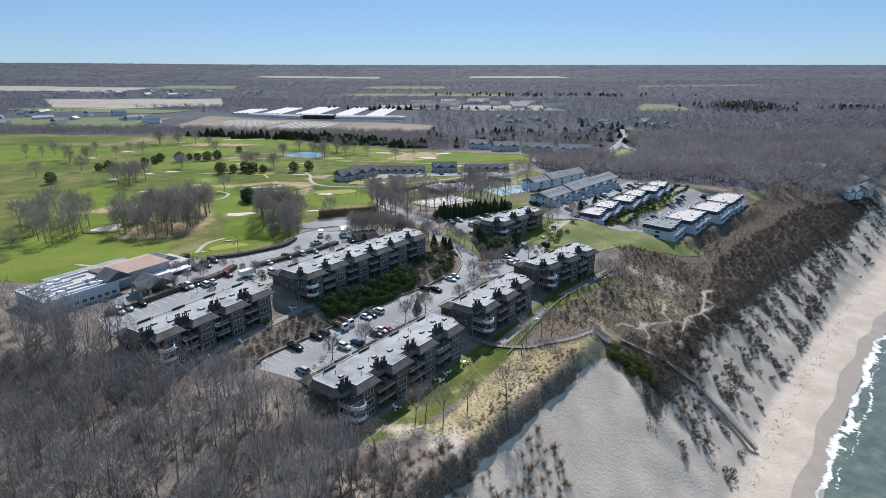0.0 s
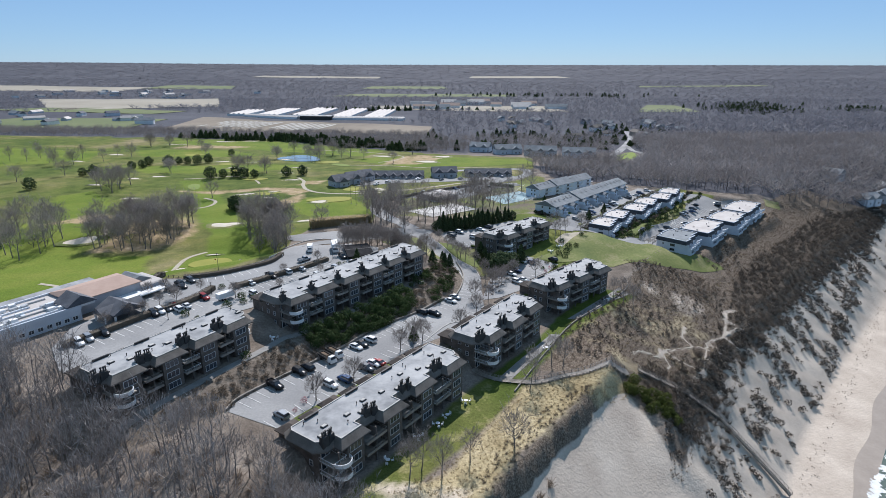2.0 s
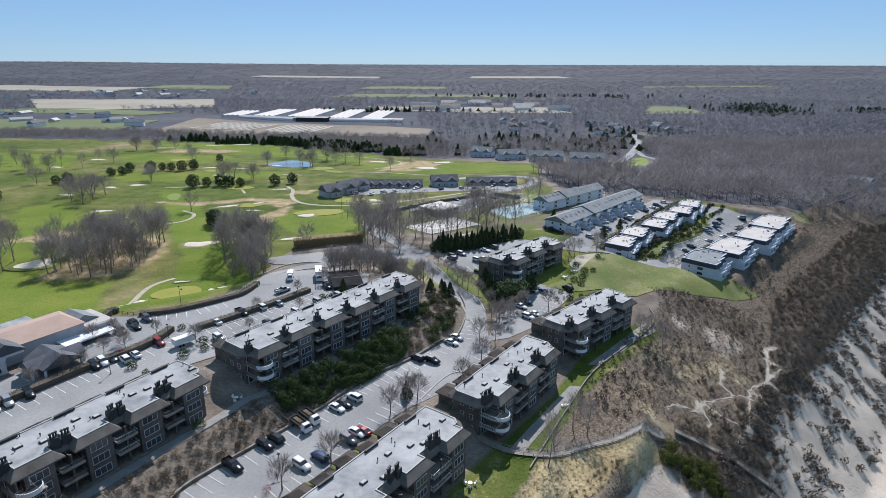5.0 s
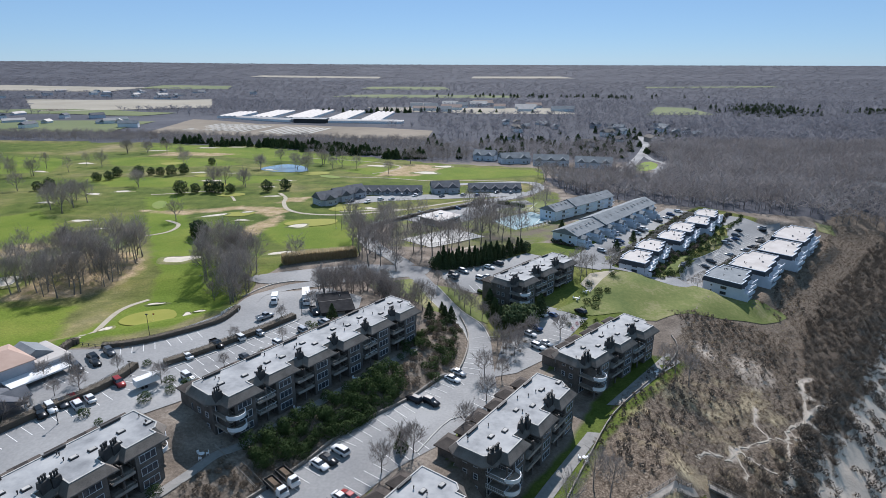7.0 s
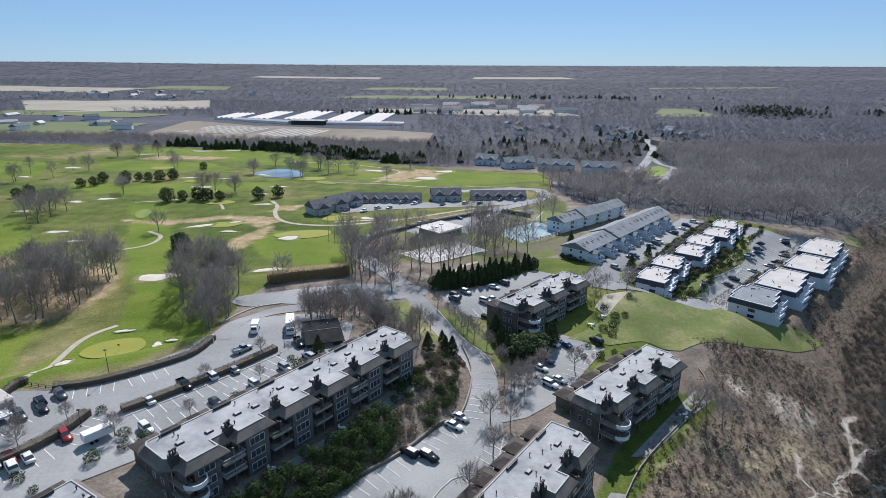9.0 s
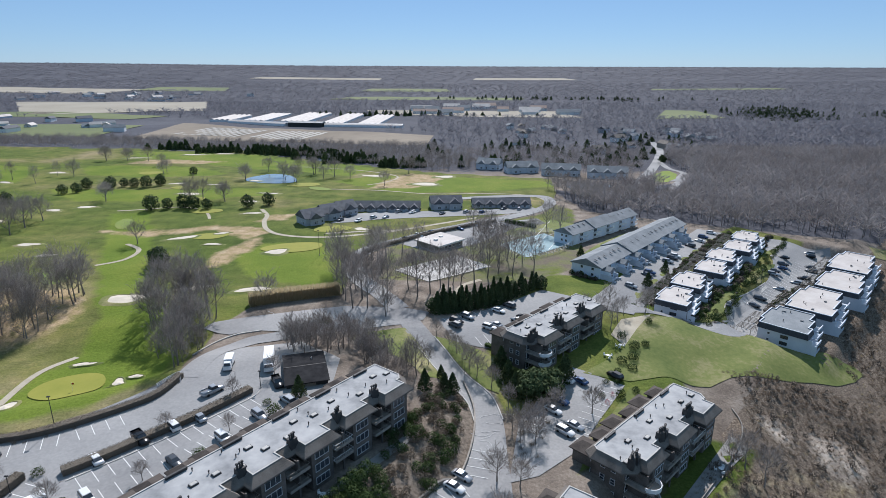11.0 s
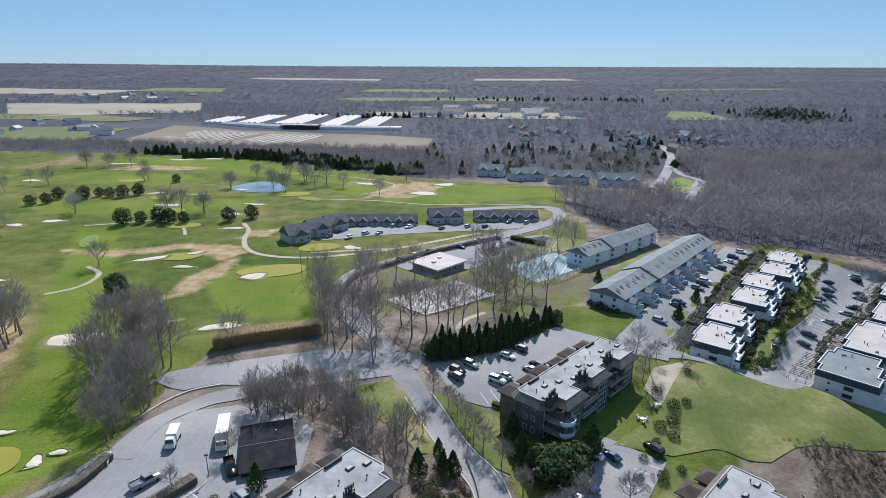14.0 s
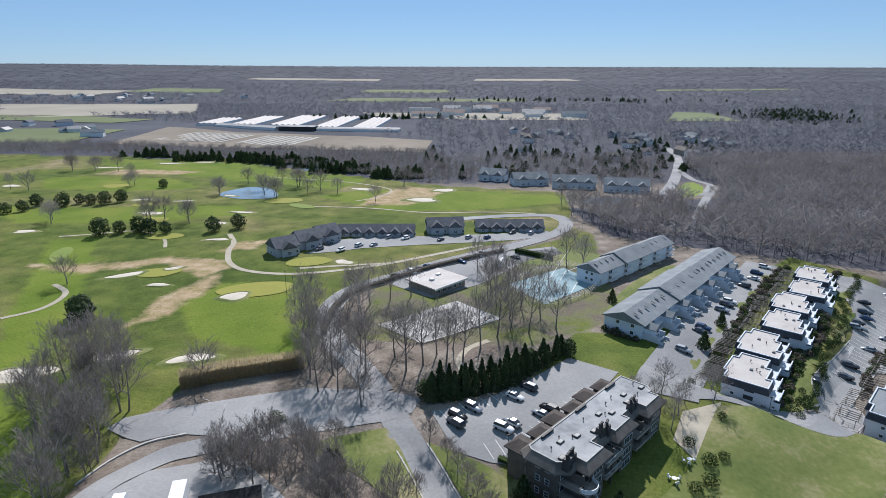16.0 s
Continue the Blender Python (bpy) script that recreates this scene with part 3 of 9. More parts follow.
DRY = ([(-170.2, 399.4), (-133.6, 401.6), (-115.8, 408.7), (-89.5, 402.9), (-82.2, 389.9), (-92.8, 377), (-113.7, 393.8), (-142.4, 383.5), (-175.5, 392.1)], [(-100.3, 327.7), (-87.8, 335), (-80.2, 371.6), (-85.8, 391.7), (-94.5, 376.9), (-99.9, 355.6)], [(-197.4, 295.7), (-168.8, 298.4), (-169, 323.7), (-188.8, 328.4)],
       [(-100.3, 410.2), (-82.4, 415.8), (-79.2, 435.1), (-98.9, 431)], [(-151.4, 253.8), (-119.6, 259.7), (-112.3, 287.2), (-129.5, 313.5), (-157, 303.8)], [(-36.1, 322.1), (-32.4, 341.8), (-28.3, 358), (-15.9, 379.7), (-23, 385.2), (-39.5, 361.1)], [(27.4, 467.9), (60.2, 474.1), (56.8, 486.4), (18.4, 480.2), (-9, 474.1)],
       [(-286, 628.7), (-212, 637.7), (-194.1, 660.7), (-280, 665.7)], [(-55.2, 514.5), (-18.4, 517.7), (9.5, 573.3), (-28.3, 592.8), (-46.6, 551.7)])


WOODED = [(72.1, 514.5), (81.2, 443.7), (100.6, 429.8), (123.4, 418), (141.1, 407), (165.9, 394.3), (188.4, 384.5), (212.3, 385.8), (232, 392), (262, 398), (300, 425), (480, 610), (900, 1010), (900, 960), (860, 980), (250, 960), (270, 850), (240, 760), (208, 674.7), (186.9, 617), (202.5, 592.8), (177.2, 545.3), (139.3, 532.5), (122, 517.7), (95.9, 509.3)]


def build_ground():
    xs, ys = spread(-130, 200, 1.6, -4600, 4600, 1.06), spread(80, 420, 1.6, -350, 4880, 1.045)
    gx, gy = np.meshgrid(xs, ys)
    z = land(gx, gy)
    w, hgt = len(xs), len(ys)
    idx = np.arange(w * hgt).reshape(hgt, w)
    faces = np.stack([idx[:-1, :-1], idx[:-1, 1:], idx[1:, 1:], idx[1:, :-1]], -1).reshape(-1, 4)
    me = array_mesh("ground", np.stack([gx, gy, z], -1).reshape(-1, 3), faces, M_GROUND, True)
    s = side_of(FOOT, gx, gy)
    along = 0.67 * gx + 0.745 * gy
    slide = ease(72, 60, gx + 0.5 * (gy - 150)) * ease(190, 168, gy)
    sand = np.where(s < 3, 1.0, np.clip((23.5 + 2.6 * wave(gx, gy, 6.0, 0.9) + 1.5 * wave(gx, gy, 2.4, 2.9) - s) / 3 + 0.5, 0, 1) * (0.86 + 0.12 * np.sin(along / 2.6 + 0.05 * s) * np.cos(along / 7.0 + 0.03 * s)))
    lip = 44.2 + 0.9 * wave(gx, gy, 5.0, 0.7) + 0.5 * wave(gx, gy, 2.1, 1.9)
    sand = np.maximum(sand, slide * np.clip((lip - 0.3 - s) / 1.2 + 0.5, 0, 1))
    sand = np.where((s >= 36) & (s < 56) & (gy > 186) & (gx < 140), np.maximum(sand, 0.3), sand)
    for trail in TRAILS:
        sand = np.maximum(sand, np.where(s > 20, 0.62 * np.exp(-(side_of(np.array(trail, float), gx, gy) / 1.1) ** 2), 0))
    for cx, cy, a in ((95, 238, 11), (104, 208, 7), (-10.1, 122.2, 6), (2, 118.9, 7), (84, 241, 7), (-20, 100, 9)):
        sand = np.maximum(sand, 0.52 * np.exp(-((gx - cx) ** 2 + (gy - cy) ** 2) / a ** 2 / 2))
    straw = soft([(-14.2, 121.4), (8, 117), (19.9, 137.4), (40, 160), (56, 170), (56, 178), (38.9, 173.2), (21.6, 165.2), (11.9, 148.9), (-0, 128.4)], gx, gy, 8) * 0.8
    straw = np.maximum(straw, 0.4 * soft([(-24.4, 115.3), (-8.1, 119.9), (13.9, 148.9), (23.5, 165.2), (11.7, 168.8), (2, 157.3)], gx, gy, 6))
    straw = np.maximum(straw, soft([(33, 185.2), (47.2, 211.1), (70, 235.9), (100, 232), (105, 205), (80, 182), (50, 180)], gx, gy, 10) * 0.42)
    grass = soft(GOLF, gx, gy, 4)
    for poly, k in (([(14, 236), (40, 236), (62, 246), (80, 288), (104, 300), (170, 380), (150, 410), (60, 330), (40, 330), (12, 280)], 0.75), ([(-24.4, 115.3), (-8.1, 119.9), (13.9, 148.9), (21.7, 160.9), (39.6, 192.4), (76, 232), (60, 235.2), (38.8, 208.4), (29.1, 190.1), (11.7, 168.8), (4, 158.9)], 0.8), ([(10.9, 265.6), (18.1, 262.6), (47.3, 291.4), (56.3, 307.9), (47.6, 309.9), (35.1, 294.8), (17.8, 274.6)], 0.8), ([(27.8, 215.4), (35.8, 218.3), (56.4, 245.7), (49.2, 252.4), (38.7, 239)], 0.8), ([(54.2, 299.9), (61.2, 296.5), (133.8, 390.6), (125, 397.9)], 0.7), ([(0, 175.2), (5.8, 175.7), (22.7, 202.5), (16.6, 205.3)], 0.8),
                    ([(-27, 322.1), (26.7, 318), (62.3, 340.8), (67.9, 399.7), (27, 418), (-26.5, 372.5)], 0.5), ([(18, 408.9), (67.9, 399.7), (75.9, 447.7), (67.3, 467.9), (54.1, 437.7)], 0.6), ([(83.2, 297.7), (96.8, 295.1), (142.9, 355.2), (138.2, 389.4)], 0.55), ([(0.2, 437.7), (54.2, 443.7), (63.7, 467.9), (-54.2, 457.8)], 0.6)):
        grass = np.maximum(grass, soft(poly, gx, gy, 5) * k)
    fairway, dry = np.zeros(gx.shape), np.zeros(gx.shape)
    for poly in FAIRWAYS:
        fairway = np.maximum(fairway, soft(poly, gx, gy, 16))
    for poly in DRY:
        dry = np.maximum(dry, 0.72 * soft(poly, gx, gy, 14))
    d = side_of(BANK, gx, gy)
    mulch = np.where((d > 0) & (side_of(EDGE, gx, gy) < 3) & (gy > 126) & (gy < 262), 0.9, 0.0)
    mulch = np.maximum(mulch, soft([(13, 210.9), (27.7, 228.4), (27.4, 250.7), (14.7, 250.7)], gx, gy, 4) * 0.8)
    scarp = slide * np.clip(1 - np.abs(s - lip - 1.2) / 2.2, 0, 1) * 1.3
    heath = np.where((s > 24) & (s < 70) & (d < -4) & (gy > 172) & (gy < 420) & (gx > 28), 0.75, 0.0)
    heath = np.maximum(heath, scarp)
    mulch = np.maximum(mulch, soft([(6, 112), (24, 134), (44, 160), (62, 170), (56, 176), (37.4, 160.9), (17.9, 141.3), (2, 117.8)], gx, gy, 5) * 0.7)
    # mask of the haze-tinted woods floor, far off and under the woods
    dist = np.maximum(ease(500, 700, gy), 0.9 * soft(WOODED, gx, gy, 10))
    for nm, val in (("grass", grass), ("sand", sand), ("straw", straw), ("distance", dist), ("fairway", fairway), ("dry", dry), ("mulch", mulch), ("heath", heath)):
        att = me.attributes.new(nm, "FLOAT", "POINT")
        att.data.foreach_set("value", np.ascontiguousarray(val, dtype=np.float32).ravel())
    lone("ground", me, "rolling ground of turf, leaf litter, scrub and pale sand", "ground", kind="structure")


build_ground()
sea = Solid()
sea_line = [(-260 - 5, -306), (100, 140), (135, 180), (185, 236), (225, 275), (310, 362), (1510, 1540), (4890, 4860)]
sea.v = [(x - 25, y + 20, -34.0) for x, y in sea_line] + [(4890, -480, -34.0), (-280, -480, -34.0)]
sea.f = [tuple(range(len(sea.v)))[::-1]]
lone("water", sea.mesh("water", M_WATER), "grey-green sea water with small waves", "sea", kind="structure")

# ---- roads, car parks, paths ----
def sheet(name, outline, lift, mat, label, category, cell=3.0, kind="structure", level=None):
    return lone(name, drape(name, outline, lift, mat, cell, level), label, category, kind=kind)


def road(name, pts, half, label, mat=None, lift=0.12, category="road", n=8):
    return lone(name, ribbon(name, course(pts, n), half, lift, mat or M_ASPHALT, 4), label, category, kind="structure")


LOW_LOT = [(-51.1, 143.4), (-50.2, 147.8), (-46, 154), (-39.8, 161.9), (-34.8, 168.1), (-27.9, 177.5), (-22.6, 186.3), (-16.5, 193.4), (-7.6, 201.9), (-0.3, 211.5), (4.2, 214.2), (7.4, 226.2), (8.4, 239), (14.6, 228.4), (14.3, 207.5), (17.7, 204.5), (11.1, 197.4), (3, 186.1), (-2.2, 181.9), (-9.4, 175.4), (-17.5, 164.2), (-22.5, 154.4), (-28.4, 147.1), (-34.4, 140.8), (-37.5, 136.6)]
sheet("parking_lot", LOW_LOT, 0.10, M_ASPHALT, "grey asphalt car park with white stall lines below a planted bank", "car park")
road("road", [(11.1, 219.7), (11.4, 234.5), (9.6, 243.6), (4.9, 250.8), (1.6, 257), (-1.6, 264.3), (-5.2, 271.5), (-9.2, 280), (-11, 287.5)], 3.3, "grey asphalt road curving up to a junction", lift=0.13)
UP_LOT = [(-103.6, 162.2), (-94.4, 150.7), (-84, 144.9), (-76.1, 157.4), (-67.4, 171.7), (-65.3, 183.2), (-58.6, 188.9), (-45.4, 203.2), (-34, 219.1), (-25.5, 232), (-26, 251.2), (-39.9, 267.6), (-54.9, 261.1), (-60, 246.7), (-65.2, 239.3), (-75.6, 225.6), (-87.9, 214.1), (-98.9, 213.6), (-104.5, 209.4), (-98.2, 192.7), (-106, 175.4)]
sheet("parking_lot", UP_LOT, 0.14, M_ASPHALT, "grey asphalt car park on the upper terrace", "car park")
road("road", [(-61.5, 241.2), (-61, 250.3), (-59.2, 258.4), (-54.8, 266.6), (-48.6, 270), (-41.9, 272.7), (-32.5, 276.3)], 2.9, "narrow grey access road from the upper car park", lift=0.19)
sheet("road", [(-71.8, 276.8), (-70.1, 280.8), (-65.8, 282.9), (-58.5, 285.4), (-45.9, 289.9), (-32.2, 293.9), (-12.9, 293.2), (-4, 289.5), (-5.8, 283.5), (-11.7, 279.5), (-28.2, 274.7), (-42, 273.2), (-55.5, 274.4), (-62.1, 271.8)], 0.16, M_ASPHALT, "broad pale asphalt road beside a reed hedge", "road")
road("road", [(-14.1, 292.1), (-23.5, 310.1), (-32.5, 326.7), (-36.9, 345.3), (-32.3, 364.6), (-19.4, 378.8), (1.9, 399.7), (25.2, 418), (46.9, 437.7), (61.7, 457.8), (65.8, 478.2), (60.5, 489.5), (36.7, 488.5), (9.3, 480.2)], 3.6, "pale asphalt road that bends past the courts", lift=0.22)
LOT_F = [(-1.6, 283.7), (3.7, 270.9), (10.8, 267.9), (18, 266.4), (26.4, 277.6), (38.6, 291.4), (46.5, 302.9), (35.4, 311.9), (22.8, 298.2), (10.7, 288.8)]
sheet("parking_lot", LOT_F, 0.14, M_ASPHALT, "grey asphalt car park beside evergreen trees", "car park")
LOT_E = [(13.9, 213.1), (20.3, 215.3), (30.5, 224.1), (37.8, 235.8), (47.5, 249.8), (35.3, 258.1), (26.6, 246.8), (18.5, 234.7)]
sheet("parking_lot", LOT_E, 0.13, M_ASPHALT, "small grey asphalt car park with white lines", "car park")
road("parking_lot", [(54.3, 291.4), (61.4, 304.9), (79.9, 331.4), (99.6, 356.1), (123, 384.3), (133.9, 397.9)], 7.6, "long grey asphalt car park between two rows of homes", lift=0.25, category="car park")
road("road", [(57.7, 294.8), (68.4, 293.9), (79.6, 289.6), (90.6, 285.6), (101.3, 296.2), (103, 303.5), (116.4, 316.2), (130.7, 330.3), (141.7, 346), (147.7, 359.8), (151.9, 380.4), (141.4, 388.5)], 4.8, "grey asphalt lane curving between terraces of homes", lift=0.2, category="road")
sheet("parking_lot", [(119.2, 317.5), (134.5, 315.2), (153.7, 332.4), (172.9, 357.4), (176.3, 372.6), (162.2, 379.7), (150.1, 385.6), (144.7, 386.1), (152.1, 371.6), (140.4, 343.2), (129.1, 328.8)], 0.28, M_ASPHALT, "grey asphalt car park before flat-roofed homes", "car park", 2.0)
TOWN_LOT = [(-59.2, 410.7), (-46.3, 414.3), (-35.6, 419.9), (-10.6, 425.8), (10.9, 429.8), (36.1, 435.7), (54.2, 445.7), (52.6, 453.8), (18.2, 445.7), (-12.5, 441.7), (-35.8, 439.7), (-50.1, 433.7)]
sheet("parking_lot", TOWN_LOT, 0.16, M_ASPHALT, "asphalt car park before gabled town houses", "car park")
sheet("parking_lot", [(-19.4, 372.5), (-3.4, 358), (14.4, 372.5), (35.8, 401.6), (53.7, 412.5), (50.3, 423.8), (26.9, 414.3), (5.5, 396.1), (-10.5, 385.2)], 0.14, M_ASPHALT, "service yard of grey asphalt round a low hall", "car park")
sheet("terrace", [(-19.3, 334.5), (-5.1, 321), (19.7, 339.9), (5.5, 355.2)], 0.2, M_KERB, "pale paved pool terrace, empty for the season", "terrace")
M_TRAIL = material("trail_sand", [(0.38, 0.33, 0.265), (0.5, 0.44, 0.365)], 0.5, 0.95, 0.3)
M_COURT = material("court_surface", [(0.19, 0.29, 0.32), (0.25, 0.35, 0.375)], 0.2, 0.8, 0.05)
sheet("sports_court", [(25.1, 372.5), (35.7, 352.5), (58.9, 374.3), (49.2, 392.4)], 0.2, M_COURT, "pale blue-green sports courts with white lines", "sports court", kind="")
road("path", [(-104.7, 444.8), (-97.1, 429.2), (-94.2, 414.1), (-87.6, 397.3), (-76.8, 387.1), (-58.2, 383.6), (-37.3, 389.7), (-21.2, 397.9), (-4.3, 409.8), (18.1, 425.8)], 1.2, "pale cart path winding over the turf", M_PATH, 0.1, "path")
road("path", [(-21.2, 397.9), (-40.8, 394.3), (-57.3, 390.6)], 1.0, "pale cart path branch", M_PATH, 0.12, "path")
road("path", [(63.8, 474.1), (55.1, 492.6), (27.7, 498.8), (-9, 496.7), (-45.9, 509.3), (-92.1, 514.4)], 0.8, "pale cart path behind town houses", M_PATH, 0.1, "path")
road("path", [(-55.5, 530.3), (-41.9, 546.4), (-37.5, 573.3), (-66.3, 600.5), (-104.9, 617.6), (-143.1, 632)], 0.8, "pale cart path curving round a green", M_PATH, 0.1, "path")
road("path", [(-185.3, 439.6), (-154.6, 450.4), (-135.5, 439.5), (-125.9, 421.9)], 0.8, "pale cart path among pines", M_PATH, 0.1, "path")
road("path", [(-139.5, 337.6), (-133.1, 347.4), (-134.1, 362.1), (-144.3, 371.6)], 1.0, "pale cart path hooking round a tee", M_PATH, 0.1, "path")
road("path", [(-154.5, 308.3), (-158.6, 290.7), (-154.3, 279.9), (-159.8, 268.7)], 0.8, "pale cart path beside a bunker", M_PATH, 0.1, "path")
road("path", [(-122.1, 194.9), (-117.2, 198.2), (-128.8, 209.7), (-141.4, 215)], 0.8, "pale path from the clubhouse to the turf", M_PATH, 0.1, "path")
road("path", [(-105.1, 203.4), (-100.6, 220.8), (-104.6, 248.8), (-100.6, 260.8)], 0.9, "pale path along the putting green", M_PATH, 0.1, "path")
road("path", [(7.2, 299), (5.4, 308.9), (8.1, 318), (14.3, 323.7)], 1.0, "pale footpath among bare trees", M_PATH, 0.1, "path")
road("road", [(139.7, 541), (150.1, 562.5), (162.5, 586.3), (181.7, 628.1), (210.6, 698.6), (236, 770), (250, 840)], 4.0, "pale suburban road running into the woods")
SIDE_ROAD = [(199.8, 665.5), (193, 622), (196, 600), (190, 577), (172.7, 547.1), (153.7, 511.1), (138.6, 480.7)]
road("road", SIDE_ROAD, 2.6, "narrow pale side road winding out of the woods")
road("road", [(152.3, 569), (170.4, 556.1), (184.4, 573.3), (195, 592.8)], 3.0, "pale asphalt side street")
sheet("drive", [(53.8, 266.4), (58.4, 273.2), (66.5, 288.5), (56.1, 284.6), (50.3, 274.6)], 0.15, M_PATH, "pale gravel drive behind a condominium block", "drive")
# walk and terraces get their shade from the darkened concrete colour
road("path", [(-71, 133.3), (-59.7, 151.4), (-49.2, 167.9), (-45.5, 174.6), (-39.6, 179.7), (-21.7, 202.5), (-4.9, 224.7)], 1.2, "concrete walk along the foot of the upper buildings", M_SHADED_PAVE, 0.12, "path")
sheet("terrace", [(42.8, 206.8), (46.8, 206.6), (71.5, 231.5), (68.3, 234.6)], 0.12, M_SHADED_PAVE, "concrete terrace along a block, darkened for the building's shade", "terrace")
sheet("terrace", [(15.6, 167.9), (18.6, 166.6), (38.6, 194.8), (35.3, 195.3)], 0.12, M_SHADED_PAVE, "concrete terrace along a block, darkened for the building's shade", "terrace")

# lawns
BLUFF_LAWN = [(37.7, 254.9), (43, 259.4), (51.9, 267.5), (65.1, 286.9), (73.4, 288), (88.9, 282), (109.5, 283.2), (118.4, 277.8), (127.7, 279.2), (129.1, 275.9), (122.2, 269.8), (114.1, 265.6), (98.9, 261.8), (79, 257.7), (71.2, 253), (58.7, 254), (49.6, 251.7)]
sheet("lawn", BLUFF_LAWN, 0.16, M_LAWN, "mown lawn with straw-coloured patches", "lawn", 2.0)
sheet("lawn", [(-26.8, 270.2), (-22.7, 273.4), (-16.5, 275.3), (-11.2, 277.3), (-7.6, 271.1), (-3.5, 261.5), (0.7, 249.7), (-4, 247.3), (-8.3, 255.1), (-16.1, 262.4), (-22.5, 265.2)], 0.14, M_LAWN, "bright green lawn beside the road", "lawn")
sheet("lawn", [(-35.3, 137.3), (-34.4, 140.8), (-30.2, 146.3), (-24.1, 152.8), (-17.8, 161.5), (-13.5, 169.3), (-11.2, 167), (-17.9, 155.9), (-24.5, 147.1), (-31.5, 138.9)], 0.2, M_LAWN, "narrow strip of green lawn", "lawn")
sheet("lawn", [(14.6, 246), (11.2, 248.2), (7.9, 253.5), (4.8, 259.4), (1.6, 266.3), (-2, 273.2), (3.7, 270.9), (10.9, 266.4), (18.2, 259.2)], 0.2, M_LAWN, "green verge beside the road", "lawn")
sheet("lawn", [(14.5, 262.6), (18.9, 266.8), (26.9, 276.9), (38.6, 290.5), (43.8, 296.5), (47.3, 294), (35.1, 281.2), (21.6, 265.6), (16.4, 260.1)], 0.22, M_LAWN, "green lawn strip behind a block", "lawn")
sheet("lawn", [(1, 178.4), (3.8, 188.5), (11.2, 194.5), (16.7, 202.3), (22.6, 205), (11.3, 187.8), (4.8, 179.2)], 0.2, M_LAWN, "green lawn strip behind a block", "lawn")
sheet("lawn", [(28.7, 216.5), (32.3, 224.1), (39.7, 235.8), (48.5, 248.8), (53.9, 246.5), (43.6, 233.2), (33.6, 219.2)], 0.2, M_LAWN, "green lawn strip behind a block", "lawn")
for x, y in ((69.4, 314.4), (79, 328), (86.6, 337.3), (102.3, 356.1), (111.3, 367), (124.8, 384.3)):
    sheet("lawn", oval(x + 1.5, y - 1, 3.4, 1.7, 0.9, 0.06, 16, 3), 0.26, M_LAWN, "small lawn island in the car park", "lawn")
for x, y in ((94.3, 301.6), (107.2, 317.1), (123.5, 333.7), (133.1, 344.2), (145.8, 365.8)):
    sheet("lawn", oval(x, y, 4.2, 1.9, 0.85, 0.06, 16, 4), 0.26, M_LAWN, "small lawn island beside the lane", "lawn")
for k, trail in enumerate(TRAILS):
    lone("path", ribbon("path", [(x + 0.5 * math.sin(3.1 * i + k), y + 0.5 * math.cos(2.3 * i + k)) for i, (x, y) in enumerate(course(trail, 7))], [(0.16 if k == 0 else 0.08) + (0.16 if k == 0 else 0.09) * ((i * i * 7 + i + k) % 4) / 1.5 for i in range(7 * len(trail) - 6)], 0.16, M_TRAIL, 1), "pale sandy foot trail worn through scrub", "path", kind="structure")
sheet("lawn", [(88.7, 299.5), (95, 296.6), (103.2, 308.3), (111.9, 318.7), (105.3, 321.7)], 0.2, M_LAWN, "green verge between homes and lane", "lawn")
sheet("lawn", [(194.5, 368), (204, 368), (209.5, 381.3), (198.9, 379.8)], 0.2, M_LAWN, "small lawn at the end of a terrace", "lawn")
sheet("lawn", rounded([(26.9, 399.7), (55.4, 395.2), (69.7, 405.2), (57.3, 419.9), (35.9, 414.3)], 4), 0.14, M_LAWN, "lawn beside a pale blue block", "lawn")
sheet("lawn", rounded([(55.2, 347.1), (71.2, 352.5), (96.3, 385.2), (92.9, 396.1), (71.3, 374.3)], 4), 0.14, M_LAWN, "green strip between two long blocks", "lawn")
sheet("lawn", [(156, 549), (166, 550), (178, 566), (188, 590), (188, 608), (182, 606), (166, 583)], 0.14, M_FAIRWAY, "bright green lawn at a street corner", "lawn")

sheet("lawn", [(80.7, 290.7), (87.2, 290), (96.1, 300.5), (101.6, 310.3), (102.1, 313.3), (97.4, 310.1), (89.4, 299), (83.7, 294)], 0.3, M_LAWN, "green lawn before flat-roofed homes", "lawn", 2.0)
sheet("lawn", [(113.5, 327.2), (120.3, 334.4), (132.6, 347.4), (140, 350.9), (134.5, 343.1), (124.4, 334.6), (114.1, 324.7)], 0.34, M_LAWN, "green lawn before flat-roofed homes", "lawn", 2.0)

# ---- golf turf ----
greens = ((-91.8, 243, 8.5, 7, 0.3), (-67.1, 366.1, 13, 8, 0.2), (-111.9, 385, 9, 6, 0.1), (-55.5, 399.7, 9, 6.5, 0.3), (-135.6, 441.4, 9, 6, 0), (-100.2, 530.7, 12, 8, 0.4), (-157.1, 474.5, 9, 6, 0), (-178.9, 512.6, 8, 5, 0), (-236.6, 585.5, 9, 7, 0))
for k, (x, y, a, c, w) in enumerate(greens):
    sheet("green", oval(x, y, a, c, w, 0.05, 30, k), 0.2, M_GREEN, "yellow-green putting green cut short", "green", 3.0)
for x, y, a, c, w in ((-166.5, 411.3, 4, 12, 0.35), (-85.7, 514.5, 5, 10, 0.9), (-147.9, 328.1, 6, 15, 0.4)):
    sheet("tee", oval(x, y, a, c, w, 0.03, 20, 5), 0.2, M_TEE, "mown tee in paler turf", "tee", 3.0)


